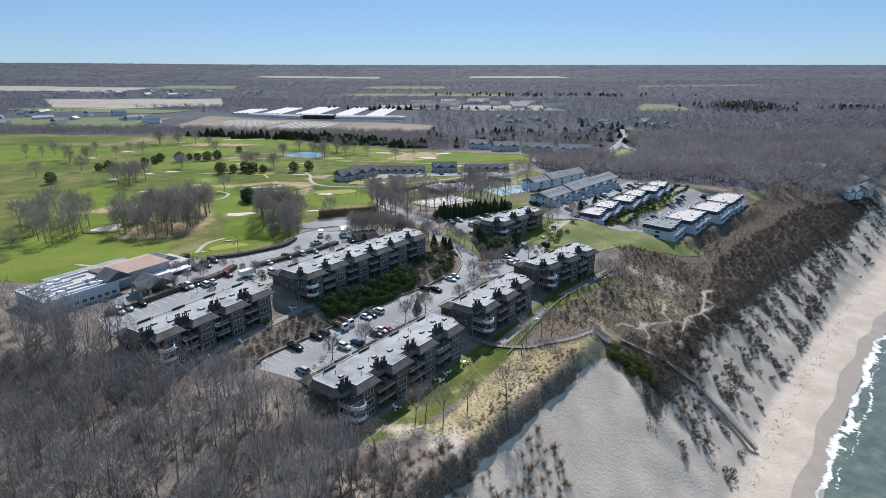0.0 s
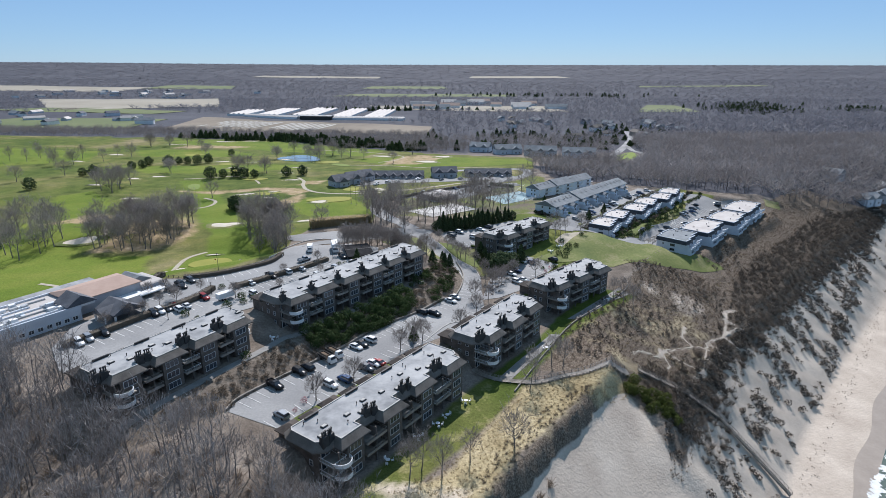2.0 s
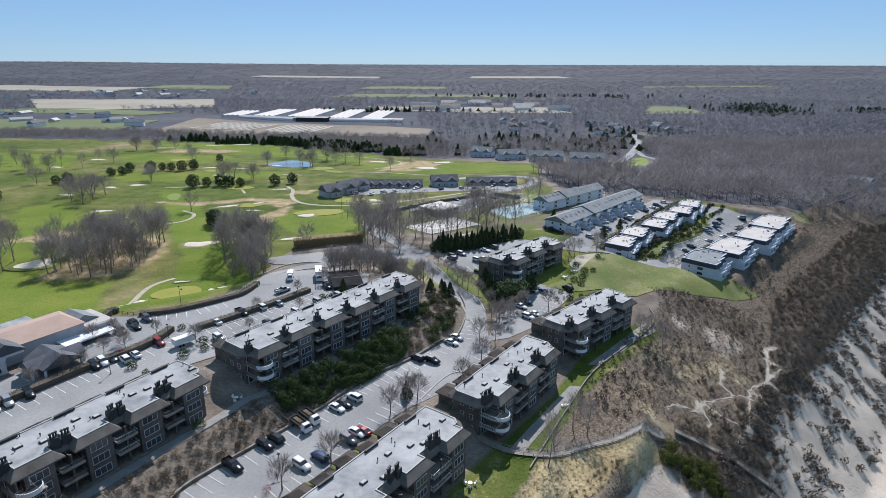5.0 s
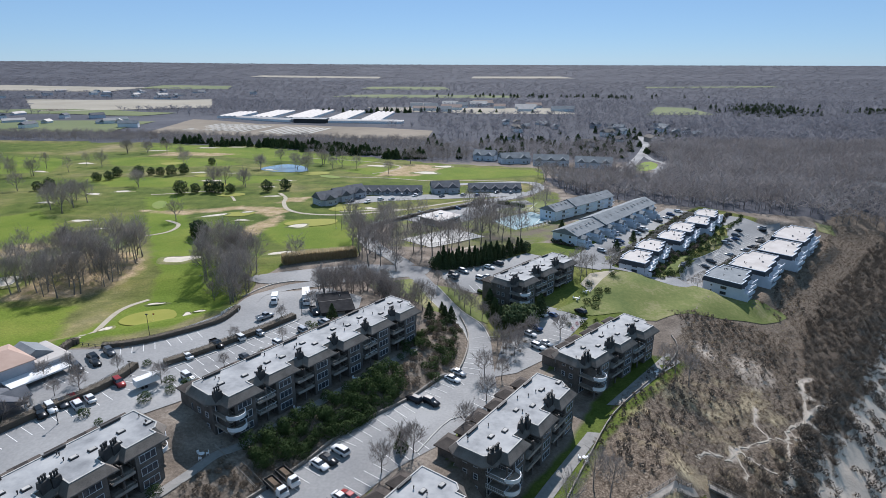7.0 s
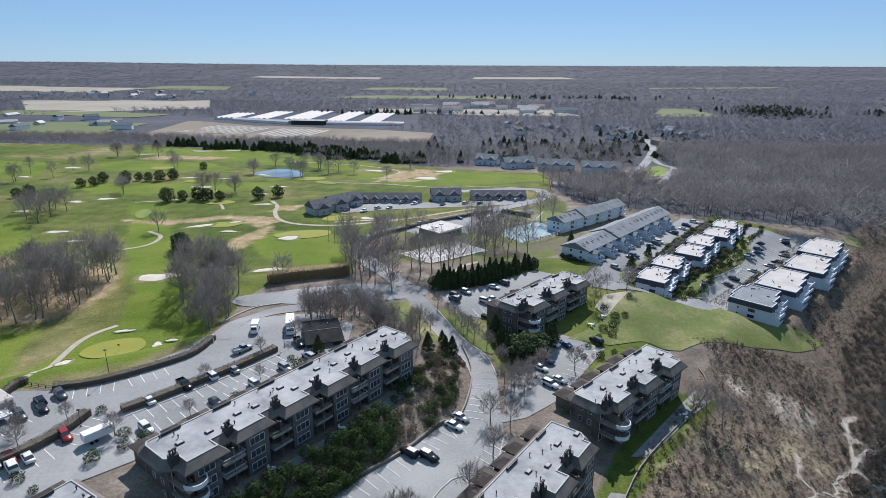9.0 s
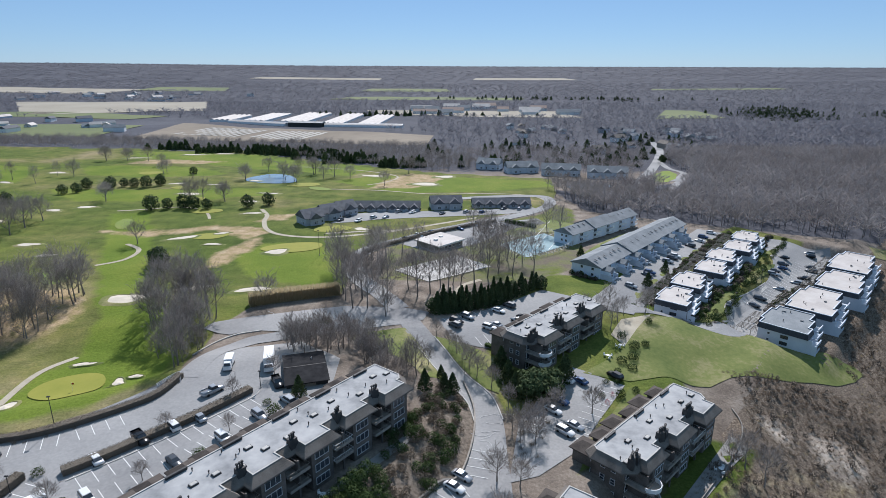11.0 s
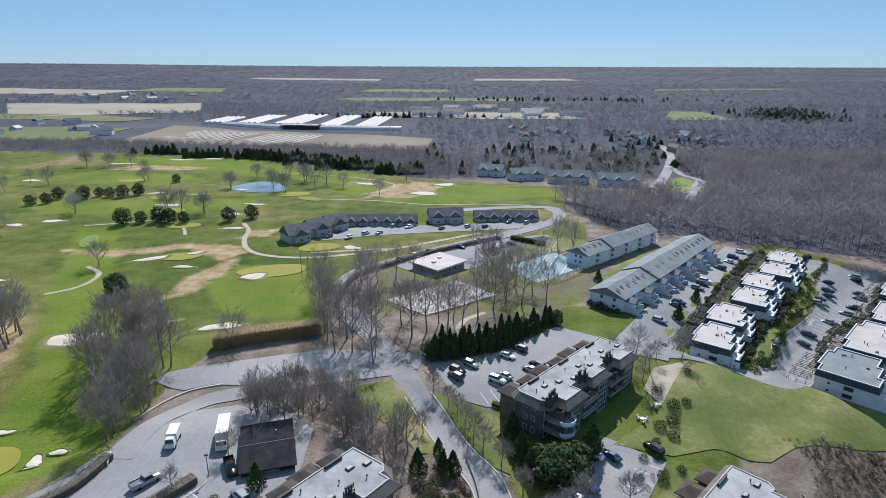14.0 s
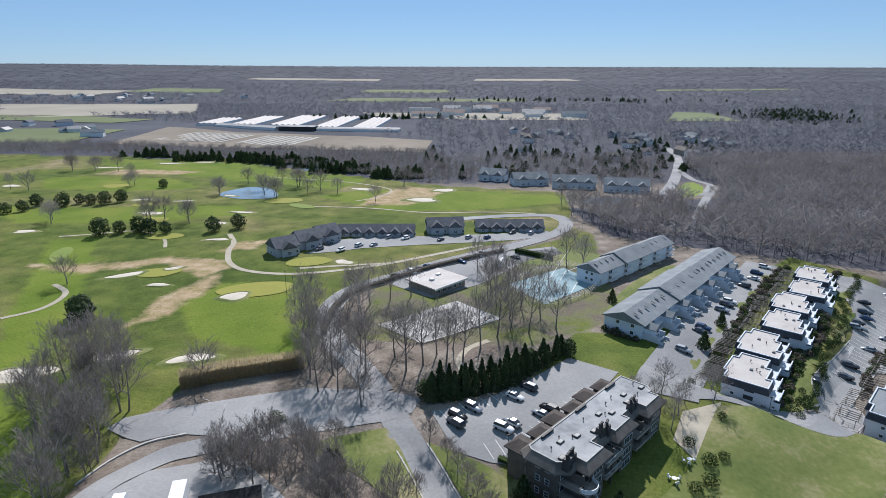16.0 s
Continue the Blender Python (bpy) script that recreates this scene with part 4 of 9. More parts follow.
def bunker(x, y, a, c, w, seed):
    """A sand pit with a raised lip of turf."""
    z0 = ground_z(x, y)
    a, c = a * 1.15, c * 1.2
    rim = oval(x, y, a, c, w, 0.16, 28, seed)
    root = thing("bunker", pose(x, y, z0), "pale sand bunker with a mown turf lip", "bunker", "bunkers of the golf course")
    sol, n = Solid(), len(rim)
    z = land(np.array([p[0] for p in rim]), np.array([p[1] for p in rim])) - z0
    for f, lift in ((1.0, 0.16), (0.8, 0.2), (0.4, 0.3)):
        sol.v += [((px - x) * f, (py - y) * f, float(q) + lift + 0.12) for (px, py), q in zip(rim, z)]
    sol.v.append((0, 0, 0.45))
    for r in (0, 1):
        sol.f += [(r * n + i, r * n + (i + 1) % n, (r + 1) * n + (i + 1) % n, (r + 1) * n + i) for i in range(n)]
    sol.f += [(2 * n + i, 2 * n + (i + 1) % n, 3 * n) for i in range(n)]
    part("sand", sol, M_SANDPIT, root, smooth=True)
    lip = Solid()
    for f, lift in ((1.0, 0.14), (1.03, 0.42), (1.15, 0.32), (1.45, 0.02)):
        lip.v += [((px - x) * f, (py - y) * f, float(q) + lift) for (px, py), q in zip(rim, z)]
    for r in range(3):
        lip.f += [(r * n + i, (r + 1) * n + i, (r + 1) * n + (i + 1) % n, r * n + (i + 1) % n) for i in range(n)]
    part("lip", lip, M_LAWN, root, smooth=True)


pits = [(-72.4, 358.7, 4.2, 2.8, 0.1), (-122.4, 380.9, 5, 2.6, 0.5), (-107.6, 389.7, 3, 1.6, 0.3), (-67.3, 310.1, 4.5, 2.6, 0.3), (-105.8, 299.9, 5.5, 4, 0.3), (-13.8, 534.6, 8, 5, 0.1), (0.1, 570, 7, 4, 0.1), (-40.8, 398.8, 3.2, 2.4, -0.4),
        (-89.3, 311.1, 5, 2.6, 0.5), (-95.8, 255.9, 2.4, 1.0, 0.4), (-80.8, 245.3, 1.2, 1.9, 0.2), (-78.1, 248.6, 1.5, 1.0, 0.2), (-79.4, 242.4, 1.6, 0.9, 0.2), (-99.5, 232.4, 1.2, 2.4, 0.1), (-160.1, 272, 5, 4, 0.2), (-150.7, 308, 4, 2.2, 0.1), (-104.5, 370, 3, 1.6, 0.1),
        (-118.5, 467.7, 4, 2.2, 0), (-106.1, 433.7, 4, 2, 0), (-165.1, 489.8, 7, 3, 0), (-189.4, 529.1, 6, 3, 0), (-161.5, 524.1, 5, 2, 0), (-249.7, 703.3, 9, 4, 0), (-221.6, 713.5, 8, 4, 0), (-56.3, 573.3, 9, 3, -0.3), (-114.9, 495.2, 5, 2.4, 0),
        (-206.9, 447.2, 5, 2.4, 0), (-220.4, 438.1, 4, 2, 0), (-292, 675.7, 9, 4, 0), (-309.2, 581.2, 6, 3, 0), (-139.1, 544.5, 4, 2, 0), (-187.3, 368.8, 4, 2, 0), (-168.7, 352.8, 3.5, 1.8, 0), (-231.4, 408.4, 4, 2, 0), (-317.3, 532.8, 5, 2.6, 0)]
for k, (x, y, a, c, w) in enumerate(pits):
    bunker(x, y, a, c, w, k)
sheet("pond", rounded([(-148.2, 548.6), (-141, 578.8), (-122.4, 574), (-109, 546.4), (-117.6, 535.8), (-134.8, 537.1)], 5), 0.2, M_POND, "small blue pond with a sandy rim", "pond", 4.0, "")
sheet("pond", rounded([(-124.3, 674.8), (-109.3, 687), (-100.9, 674.3), (-112, 658.3)], 5), 0.12, M_POND, "narrow pond arm among trees", "pond", 4.0, "")
sheet("pond", rounded([(85.3, 525), (97, 543.1), (115.6, 543.1), (118.8, 528.2), (99.9, 517.7)], 5), 0.2, M_POND, "dark pond at the edge of the woods", "pond", 4.0, "")

# ---- far fields ----
M_SHEETING = material("field_sheeting", [(0.3, 0.285, 0.25), (0.42, 0.4, 0.36)], 0.05, 0.8, 0.0, fine=0.4)
fields = (([(-405, 1045), (-390, 850), (-230, 822), (-22, 794), (-15, 890), (-100, 930), (-280, 975)], M_FIELD, "bare brown field"),
                    ([(-750, 1175), (-467, 1290), (-560, 1540), (-1000, 1523)], M_FIELDPALE, "pale stubble field"),
          ([(-900, 1180), (-520, 1100), (-480, 1160), (-760, 1270)], M_FIELDGREEN, "green winter field"),
          ([(-760, 870), (-440, 860), (-450, 1010), (-700, 1020)], M_FIELDGREEN, "rough grass field with sheds"),
          ([(-160, 1312), (230, 1300), (216, 1260), (240, 1165), (60, 1165), (-120, 1230)], M_FIELDPALE, "flat pale field beside low buildings"),
          ([(-300, 1660), (190, 1650), (215, 1760), (-260, 1800)], M_FIELDGREEN, "long green field"),
          ([(360, 1150), (490, 1160), (500, 1330), (445, 1345)], M_FIELDGREEN, "green meadow among woods"),
          ([(-280, 2100), (20, 2080), (0, 2260), (-260, 2260)], M_FIELDGREEN, "far green field"),
          ([(-1500, 1900), (-1000, 1880), (-1000, 2120), (-1600, 2160)], M_FIELDPALE, "far pale field"),
          ([(-1000, 2050), (-700, 2050), (-760, 2260), (-1000, 2260)], M_FIELDGREEN, "far green field"),
          ([(-900, 2900), (-300, 2860), (-300, 3000), (-880, 3040)], M_FIELDPALE, "far pale clearing"),
          ([(120, 2900), (600, 2900), (560, 3060), (140, 3060)], M_FIELDPALE, "far pale clearing"),
          ([(700, 2200), (1200, 2230), (1180, 2300), (720, 2280)], M_FIELDGREEN, "far green clearing"))
for outline, mat, label in fields:
    sheet("field", outline, 0.5, mat, label + " in the flat distance", "field", 40.0)
for k in range(11):
    u = k / 10
    x0, y0, x1, y1 = -360 + 90 * u, 895 - 30 * u, -333 + 86 * u, 975 - 38 * u
    sheet("field", [(x0, y0), (x0 + 5.2, y0 - 1.5), (x1 + 5.2, y1 - 2), (x1, y1)], 0.9, M_SHEETING, "strip of pale sheeting on a nursery field", "field", 30.0)
for k in range(8):
    u = k / 7
    x0, y0, x1, y1 = -245 + 60 * u, 862 - 32 * u, -226 + 62 * u, 930 - 6 * u
    sheet("field", [(x0, y0), (x0 + 5.5, y0 - 2), (x1 + 5.5, y1 - 1), (x1, y1)], 0.9, M_SHEETING, "strip of pale sheeting on a nursery field", "field", 30.0)

# ---- condominium blocks ----
CACHE = {}
M_FRAME = material("window_frame_paint", [(0.42, 0.43, 0.45), (0.55, 0.56, 0.57)], 0.6, 0.6, 0.0)
M_SKYLIGHT = material("skylight_frame", [(0.14, 0.14, 0.145), (0.24, 0.24, 0.24)], 0.8, 0.6, 0.0)
M_HOOD = material("dark_brown_shingle", [(0.045, 0.037, 0.033), (0.07, 0.058, 0.051), (0.095, 0.08, 0.07)], 0.5, 0.9, 0.5, 6, fine=5)
M_CAP = material("dark_parapet_cap", [(0.035, 0.04, 0.05), (0.06, 0.065, 0.075)], 0.5, 0.7, 0.1)


def cached(key, make, mat, smooth=False):
    if key not in CACHE:
        CACHE[key] = make().mesh(key, mat, smooth)
    return CACHE[key]


def window_mesh(w, h, bars=2, rows=2):
    """A window frame with glazing bars as one plate with openings."""
    def make():
        t, m = 0.1, 0.035
        xs, zs = [0, t], [0, t]
        for i in range(1, bars):
            xs += [w * i / bars - m, w * i / bars + m]
        for i in range(1, rows):
            zs += [h * i / rows - m, h * i / rows + m]
        xs += [w - t, w]
        zs += [h - t, h]
        s, ids = Solid(), {}

        def vert(i, j, y):
            if (i, j, y) not in ids:
                ids[i, j, y] = len(s.v)
                s.v.append((xs[i], y, zs[j]))
            return ids[i, j, y]

        def solid(i, j):
            return 0 <= i < len(xs) - 1 and 0 <= j < len(zs) - 1 and (i % 2 == 0 or j % 2 == 0)

        for i in range(len(xs) - 1):
            for j in range(len(zs) - 1):
                if not solid(i, j):
                    continue
                a, c = -0.09, 0.02
                s.f.append((vert(i, j, a), vert(i + 1, j, a), vert(i + 1, j + 1, a), vert(i, j + 1, a)))
                for (p0, p1), near in ((((i, j), (i + 1, j)), (i, j - 1)), (((i + 1, j), (i + 1, j + 1)), (i + 1, j)), (((i + 1, j + 1), (i, j + 1)), (i, j + 1)), (((i, j + 1), (i, j)), (i - 1, j))):
                    if not solid(*near):
                        s.f.append((vert(*p1, a), vert(*p0, a), vert(*p0, c), vert(*p1, c)))
        return s
    return make


def add_window(parent, w, h, m, bars=2, rows=2, tint=None):
    key = "window_frame_%d_%d_%d_%d" % (w * 10, h * 10, bars, rows)
    win = part("window", cached(key, window_mesh(w, h, bars, rows), tint or M_WHITE), None, parent, "", m)
    part("pane", cached("pane_%d_%d" % (w * 10, h * 10), lambda: Solid().box(0.1, -0.03, 0.1, w - 0.1, 0.0, h - 0.1), M_GLASS), None, win)
    return win


def rail_mesh(w, d):
    def make():
        s = Solid()
        pts = [(0, 0), (0, -d), (w, -d), (w, 0)]
        for (ax, ay), (bx, by) in zip(pts[:-1], pts[1:]):
            for z in (0.1, 0.98):
                s.tube((ax, ay, z), (bx, by, z), 0.045, 0.045, 4, False)
            n = max(1, int(math.hypot(bx - ax, by - ay) / 0.45))
            for i in range(n + 1):
                t = i / n
                s.tube((ax + (bx - ax) * t, ay + (by - ay) * t, 0), (ax + (bx - ax) * t, ay + (by - ay) * t, 0.98), 0.022, 0.022, 3, False)
        return s
    return make


def curved_wall(w, d, h=0.9, t=0.14):
    """A low solid parapet that runs round a half-oval balcony."""
    def make():
        s, n = Solid(), 14
        for i in range(n + 1):
            a = math.pi * i / n
            c, q = -math.cos(a), -math.sin(a)
            o, k = (w / 2 + w / 2 * c, d * q), (w / 2 + (w / 2 - t) * c, (d - t) * q)
            s.v += [(*o, -0.1), (*o, h), (*k, h), (*k, -0.1)]
        for i in range(n):
            k = 4 * i
            s.f += [(k, k + 4, k + 5, k + 1), (k + 1, k + 5, k + 6, k + 2), (k + 2, k + 6, k + 7, k + 3)]
        return s
    return make


def chimney_mesh():
    s = Solid()
    s.taper(-0.9, -0.7, 0.9, 0.7, -1.5, 1.0, 0.12)
    for x in (-0.5, 0.05, 0.5):
        s.tube((x, 0.1 * x, 0.9), (x, 0.1 * x, 1.9), 0.17, 0.17, 8)
        s.tube((x, 0.1 * x, 1.9), (x, 0.1 * x, 2.15), 0.3, 0.22, 8)
    return s


def skylight_mesh():
    return Solid().taper(-0.75, -0.5, 0.75, 0.5, 0, 0.32, 0.06)


def vent_mesh():
    return Solid().tube((0, 0, 0), (0, 0, 0.55), 0.09, 0.09, 6).tube((0, 0, 0.5), (0, 0, 0.75), 0.17, 0.13, 6)


def offset_poly(pts, d):
    """The outline pts (anticlockwise) moved outwards by d, corners mitred."""
    out, n = [], len(pts)
    for i in range(n):
        (ax, ay), (bx, by), (cx, cy) = pts[i - 1], pts[i], pts[(i + 1) % n]
        u, v = Vector((by - ay, ax - bx)).normalized(), Vector((cy - by, bx - cx)).normalized()
        k = d / max(0.3, 1 + u.dot(v))
        out.append((bx + (u.x + v.x) * k, by + (u.y + v.y) * k))
    return out


def prism(s, pts, z0, z1):
    n = len(pts)
    return s.add([(x, y, z0) for x, y in pts] + [(x, y, z1) for x, y in pts], [tuple(range(n, 2 * n)), tuple(range(n))[::-1]] + [(i, (i + 1) % n, n + (i + 1) % n, n + i) for i in range(n)])


def ring(s, outer, inner, z_out, z_in, thick):
    """A sloping band between two outlines, with an edge and an underside."""
    n = len(outer)
    k = [(x, y, z_out) for x, y in outer] + [(x, y, z_in) for x, y in inner] + [(x, y, z_out - thick) for x, y in outer] + [(x, y, z_in - thick) for x, y in inner]
    f = []
    for a in range(n):
        c = (a + 1) % n
        f += [(a, c, n + c, n + a), (2 * n + a, 2 * n + c, c, a), (2 * n + c, 2 * n + a, 3 * n + a, 3 * n + c), (n + a, n + c, 3 * n + c, 3 * n + a)]
    return s.add(k, f)


def condo(name, ox, oy, angle, length, depth, z, seed, label, tall=1.0, back=0.0):
    """A three-storey shingled block: balconies and stepped bays in front (local -y), hooded entrances behind."""
    rng = random.Random(seed)
    root = thing(name, pose(ox, oy, z, 0, 0, angle) @ pose(0, back, 0) @ Matrix.Diagonal((1, 1, tall, 1)), label, "apartment block", "shingled condominium blocks")
    depth -= back
    n = max(3, round(length / 11.5))
    mod = length / n
    top, roof_z, st, wide = 8.75, 10.3, 2.95, 6.0
    bo = mod - wide - 2.3  # where the bay starts in its module
    rec = 2.6  # depth of the balcony recess
    steps = [0.5 + 0.9 * ((i * 5 + seed) % 3) / 2 for i in range(n)]
    edge = [(0.9, depth), (0.2, depth - 1.0), (0.2, 4.4), (1.5, 3.1)]
    for i in range(n):
        x = i * mod + bo
        edge += [(x, 3.1), (x, steps[i]), (x + wide, steps[i]), (x + wide, 3.1)]
    edge += [(length - 1.4, 3.1), (length - 0.2, 4.4), (length - 0.2, depth)]
    body = Solid().box(0.3, rec + 1.2, -3.0, length - 0.3, depth, top)
    for i in range(n):
        body.box(i * mod + bo + 0.3, rec - 1.2, -3.0, i * mod + bo + wide - 0.3, rec + 1.25, top)
    part("wall", body, M_SHINGLE, root)
    part("roof_deck", prism(Solid(), offset_poly(edge, -0.05), top + 0.02, roof_z - 0.1), M_DECK, root, "light grey flat roof membrane")
    part("mansard", ring(Solid(), offset_poly(edge, 1.45), edge, top, roof_z, 0.22), M_ROOFSH, root, "brown shingled mansard skirt that steps round the bays")
    part("eaves_board", ring(Solid(), offset_poly(edge, 1.5), offset_poly(edge, 1.3), top - 0.1, top - 0.1, 0.2), M_SHINGLE, root)
    part("parapet", ring(Solid(), offset_poly(edge, 0.04), offset_poly(edge, -0.2), roof_z + 0.07, roof_z + 0.07, 0.2), M_KERB, root)
    for i in range(n):
        x = i * mod
        b = x + bo
        part("bay", Solid().taper(b + 0.5, -0.55 + steps[i] * 0.35, b + wide - 0.5, rec - 1.15, -2.5, top - 0.1, 0.0), M_SHINGLE, root)
        face = -0.58 + steps[i] * 0.35
        x0 = 0.4 if i == 0 else x - 2.2  # the recess before this bay
        bw = b - x0 - 0.05
        for s in range(3):
            zz = s * st + 0.7
            add_window(root, 3.3, 1.75, pose(b + 1.2, face, zz), 3, 1, M_FRAME)
            add_window(root, 1.0, 1.75, pose(b + wide - 0.48, 0.35, zz, 0, 0, 90), 1, 2, M_FRAME)
            add_window(root, 2.5, 2.15, pose(x0 + 0.5, rec + 1.18, s * st + 0.12), 2, 1, M_FRAME if (i + s) % 2 else M_WHITE)
            if s:
                slab = part("balcony", cached("balcony_%d" % round(bw * 10), lambda: Solid().box(0, -4.4, -0.28, bw, 0, 0).box(0, -4.42, -0.3, bw, -4.3, 0.34), M_WOOD), None, root, "", pose(x0, rec + 1.2, s * st))
                pale = (i + seed) % 3 == 1
                part("railing", cached("railing_%d_%d" % (round(bw * 10), pale), rail_mesh(bw, 4.3), M_WHITE if pale else M_WOOD), None, slab)
                if not pale:
                    part("divider", cached("balcony_divider", lambda: Solid().box(-0.08, -4.2, 0, 0.08, 0, 2.3), M_SHINGLE), None, slab, "", pose(bw * 0.5, 0, 0))
        part("post", cached("condo_post", lambda: Solid().box(-0.16, -0.16, -2.5, 0.16, 0.16, top - 0.2), M_SHINGLE), None, root, "", pose(x0 + bw / 2, -0.1, 0))
        for k in range(1 if length > 60 else 2):
            part("chimney", cached("chimney", chimney_mesh, M_DARK), None, root, "dark chimney box with metal flues", pose(b - 1.0 - 1.8 * k + rng.uniform(-0.2, 0.2), 2.7 + rng.uniform(0, 0.5), roof_z + 0.1 + 0.3 * k, 0, 0, 15 * rng.uniform(-1, 1)))
        for j in range(3):
            px, py = x + (j + rng.uniform(0.2, 0.8)) * mod / 3, (depth * 0.36, depth * 0.62, depth * 0.5)[j] + rng.uniform(-0.8, 0.8)
            light = part("skylight", cached("roof_skylight", skylight_mesh, M_DARK), None, root, "", pose(px, py, roof_z - 0.1))
            part("pane", cached("skylight_pane", lambda: Solid().taper(-0.62, -0.4, 0.62, 0.4, 0.3, 0.38, 0.05), M_KERB), None, light, "pale skylight dome")
        for j in range(3):
            part("vent_pipe", cached("vent_pipe", vent_mesh, M_DARK), None, root, "", pose(x + rng.uniform(0.6, mod - 0.6), rng.uniform(3.9, depth - 1), roof_z - 0.1))
        part("clerestory", cached("clerestory", lambda: Solid().box(-1.9, -0.22, -0.3, 1.9, 0.22, 0.42).box(-1.95, -0.3, 0.42, 1.95, -0.05, 0.5), M_DARK), None, root, "dark strip rooflight at the roof's rear edge", pose(x + mod * 0.5, depth - 0.5, roof_z))
        # entrances on the car-park side
        ex = x + mod * 0.5
        for off, wd, dp, ht in ((-2.8, 4.3, 5.0, 7.2), (2.8, 4.1, 3.8, 7.8)):
            e = part("entrance", Solid().box(ex + off - wd / 2, depth - 0.05, -2.0, ex + off + wd / 2, depth + dp, ht), M_SHINGLE, root)
            part("hood", Solid().gable(ex + off - wd / 2 - 0.6, depth + 0.02, ex + off + wd / 2 + 0.6, depth + dp + 0.7, ht + 0.1, ht + 1.15, 1.6, "y"), M_HOOD, e, "dark brown shingled hipped hood")
            part("door", Solid().box(ex + off - 0.5, depth + dp, 0, ex + off + 0.5, depth + dp + 0.06, 2.1), M_WHITE, e)
        for s in range(3):
            add_window(root, 1.5, 1.4, pose(x + 1.6, depth + 0.02, s * st + 0.9, 0, 0, 180), 2, 1, M_FRAME)
    for s in range(3):
        for yy in (5.6, depth - 3.2):
            add_window(root, 1.1, 1.4, pose(0.28, yy + 1.1, s * st + 0.9, 0, 0, -90), 1, 2, M_FRAME)
            add_window(root, 1.1, 1.4, pose(length - 0.28, yy, s * st + 0.9, 0, 0, 90), 1, 2, M_FRAME)
        if s:
            for m in (pose(length - 0.29, depth * 0.32, s * st, 0, 0, 90), pose(0.65, -0.4, s * st)):
                slab = part("balcony", cached("round_balcony", lambda: Solid().box(0, -1.7, -0.25, 4.4, 0, 0), M_WOOD), None, root, "", m)
                part("railing", cached("round_railing", curved_wall(4.4, 2.2), M_WHITE), None, slab, "white curved balcony parapet")
    return root


BLOCK = "three-storey brown shingled block with grey flat roof"
condo("condominium", -20.3, 120.6, 54.2, 50.5, 15.6, 5.0, 1, BLOCK + " above a lawn", 1.0, 2.9)
condo("condominium", -72.5, 134.6, 58.6, 41.5, 12.6, 14.0, 2, BLOCK + " on the upper terrace", 0.94, 0.6)
condo("condominium", -44.4, 177.6, 52.4, 64.3, 12.4, 14.8, 3, "long brown shingled block with grey flat roof behind a hedge", 0.94, 0.6)
condo("condominium", 13.6, 168.6, 53.8, 36.4, 13.4, 5.9, 4, BLOCK + " beside a bluff", 0.98, 2.0)
condo("condominium", 40.1, 207.3, 44.6, 36.4, 13.2, 6.3, 5, BLOCK + " beside a car park", 0.98, 2.0)
condo("condominium", 25.9, 252.2, 46.8, 36.9, 12.4, 12.0, 6, BLOCK + " beside evergreens", 0.93, 1.5)


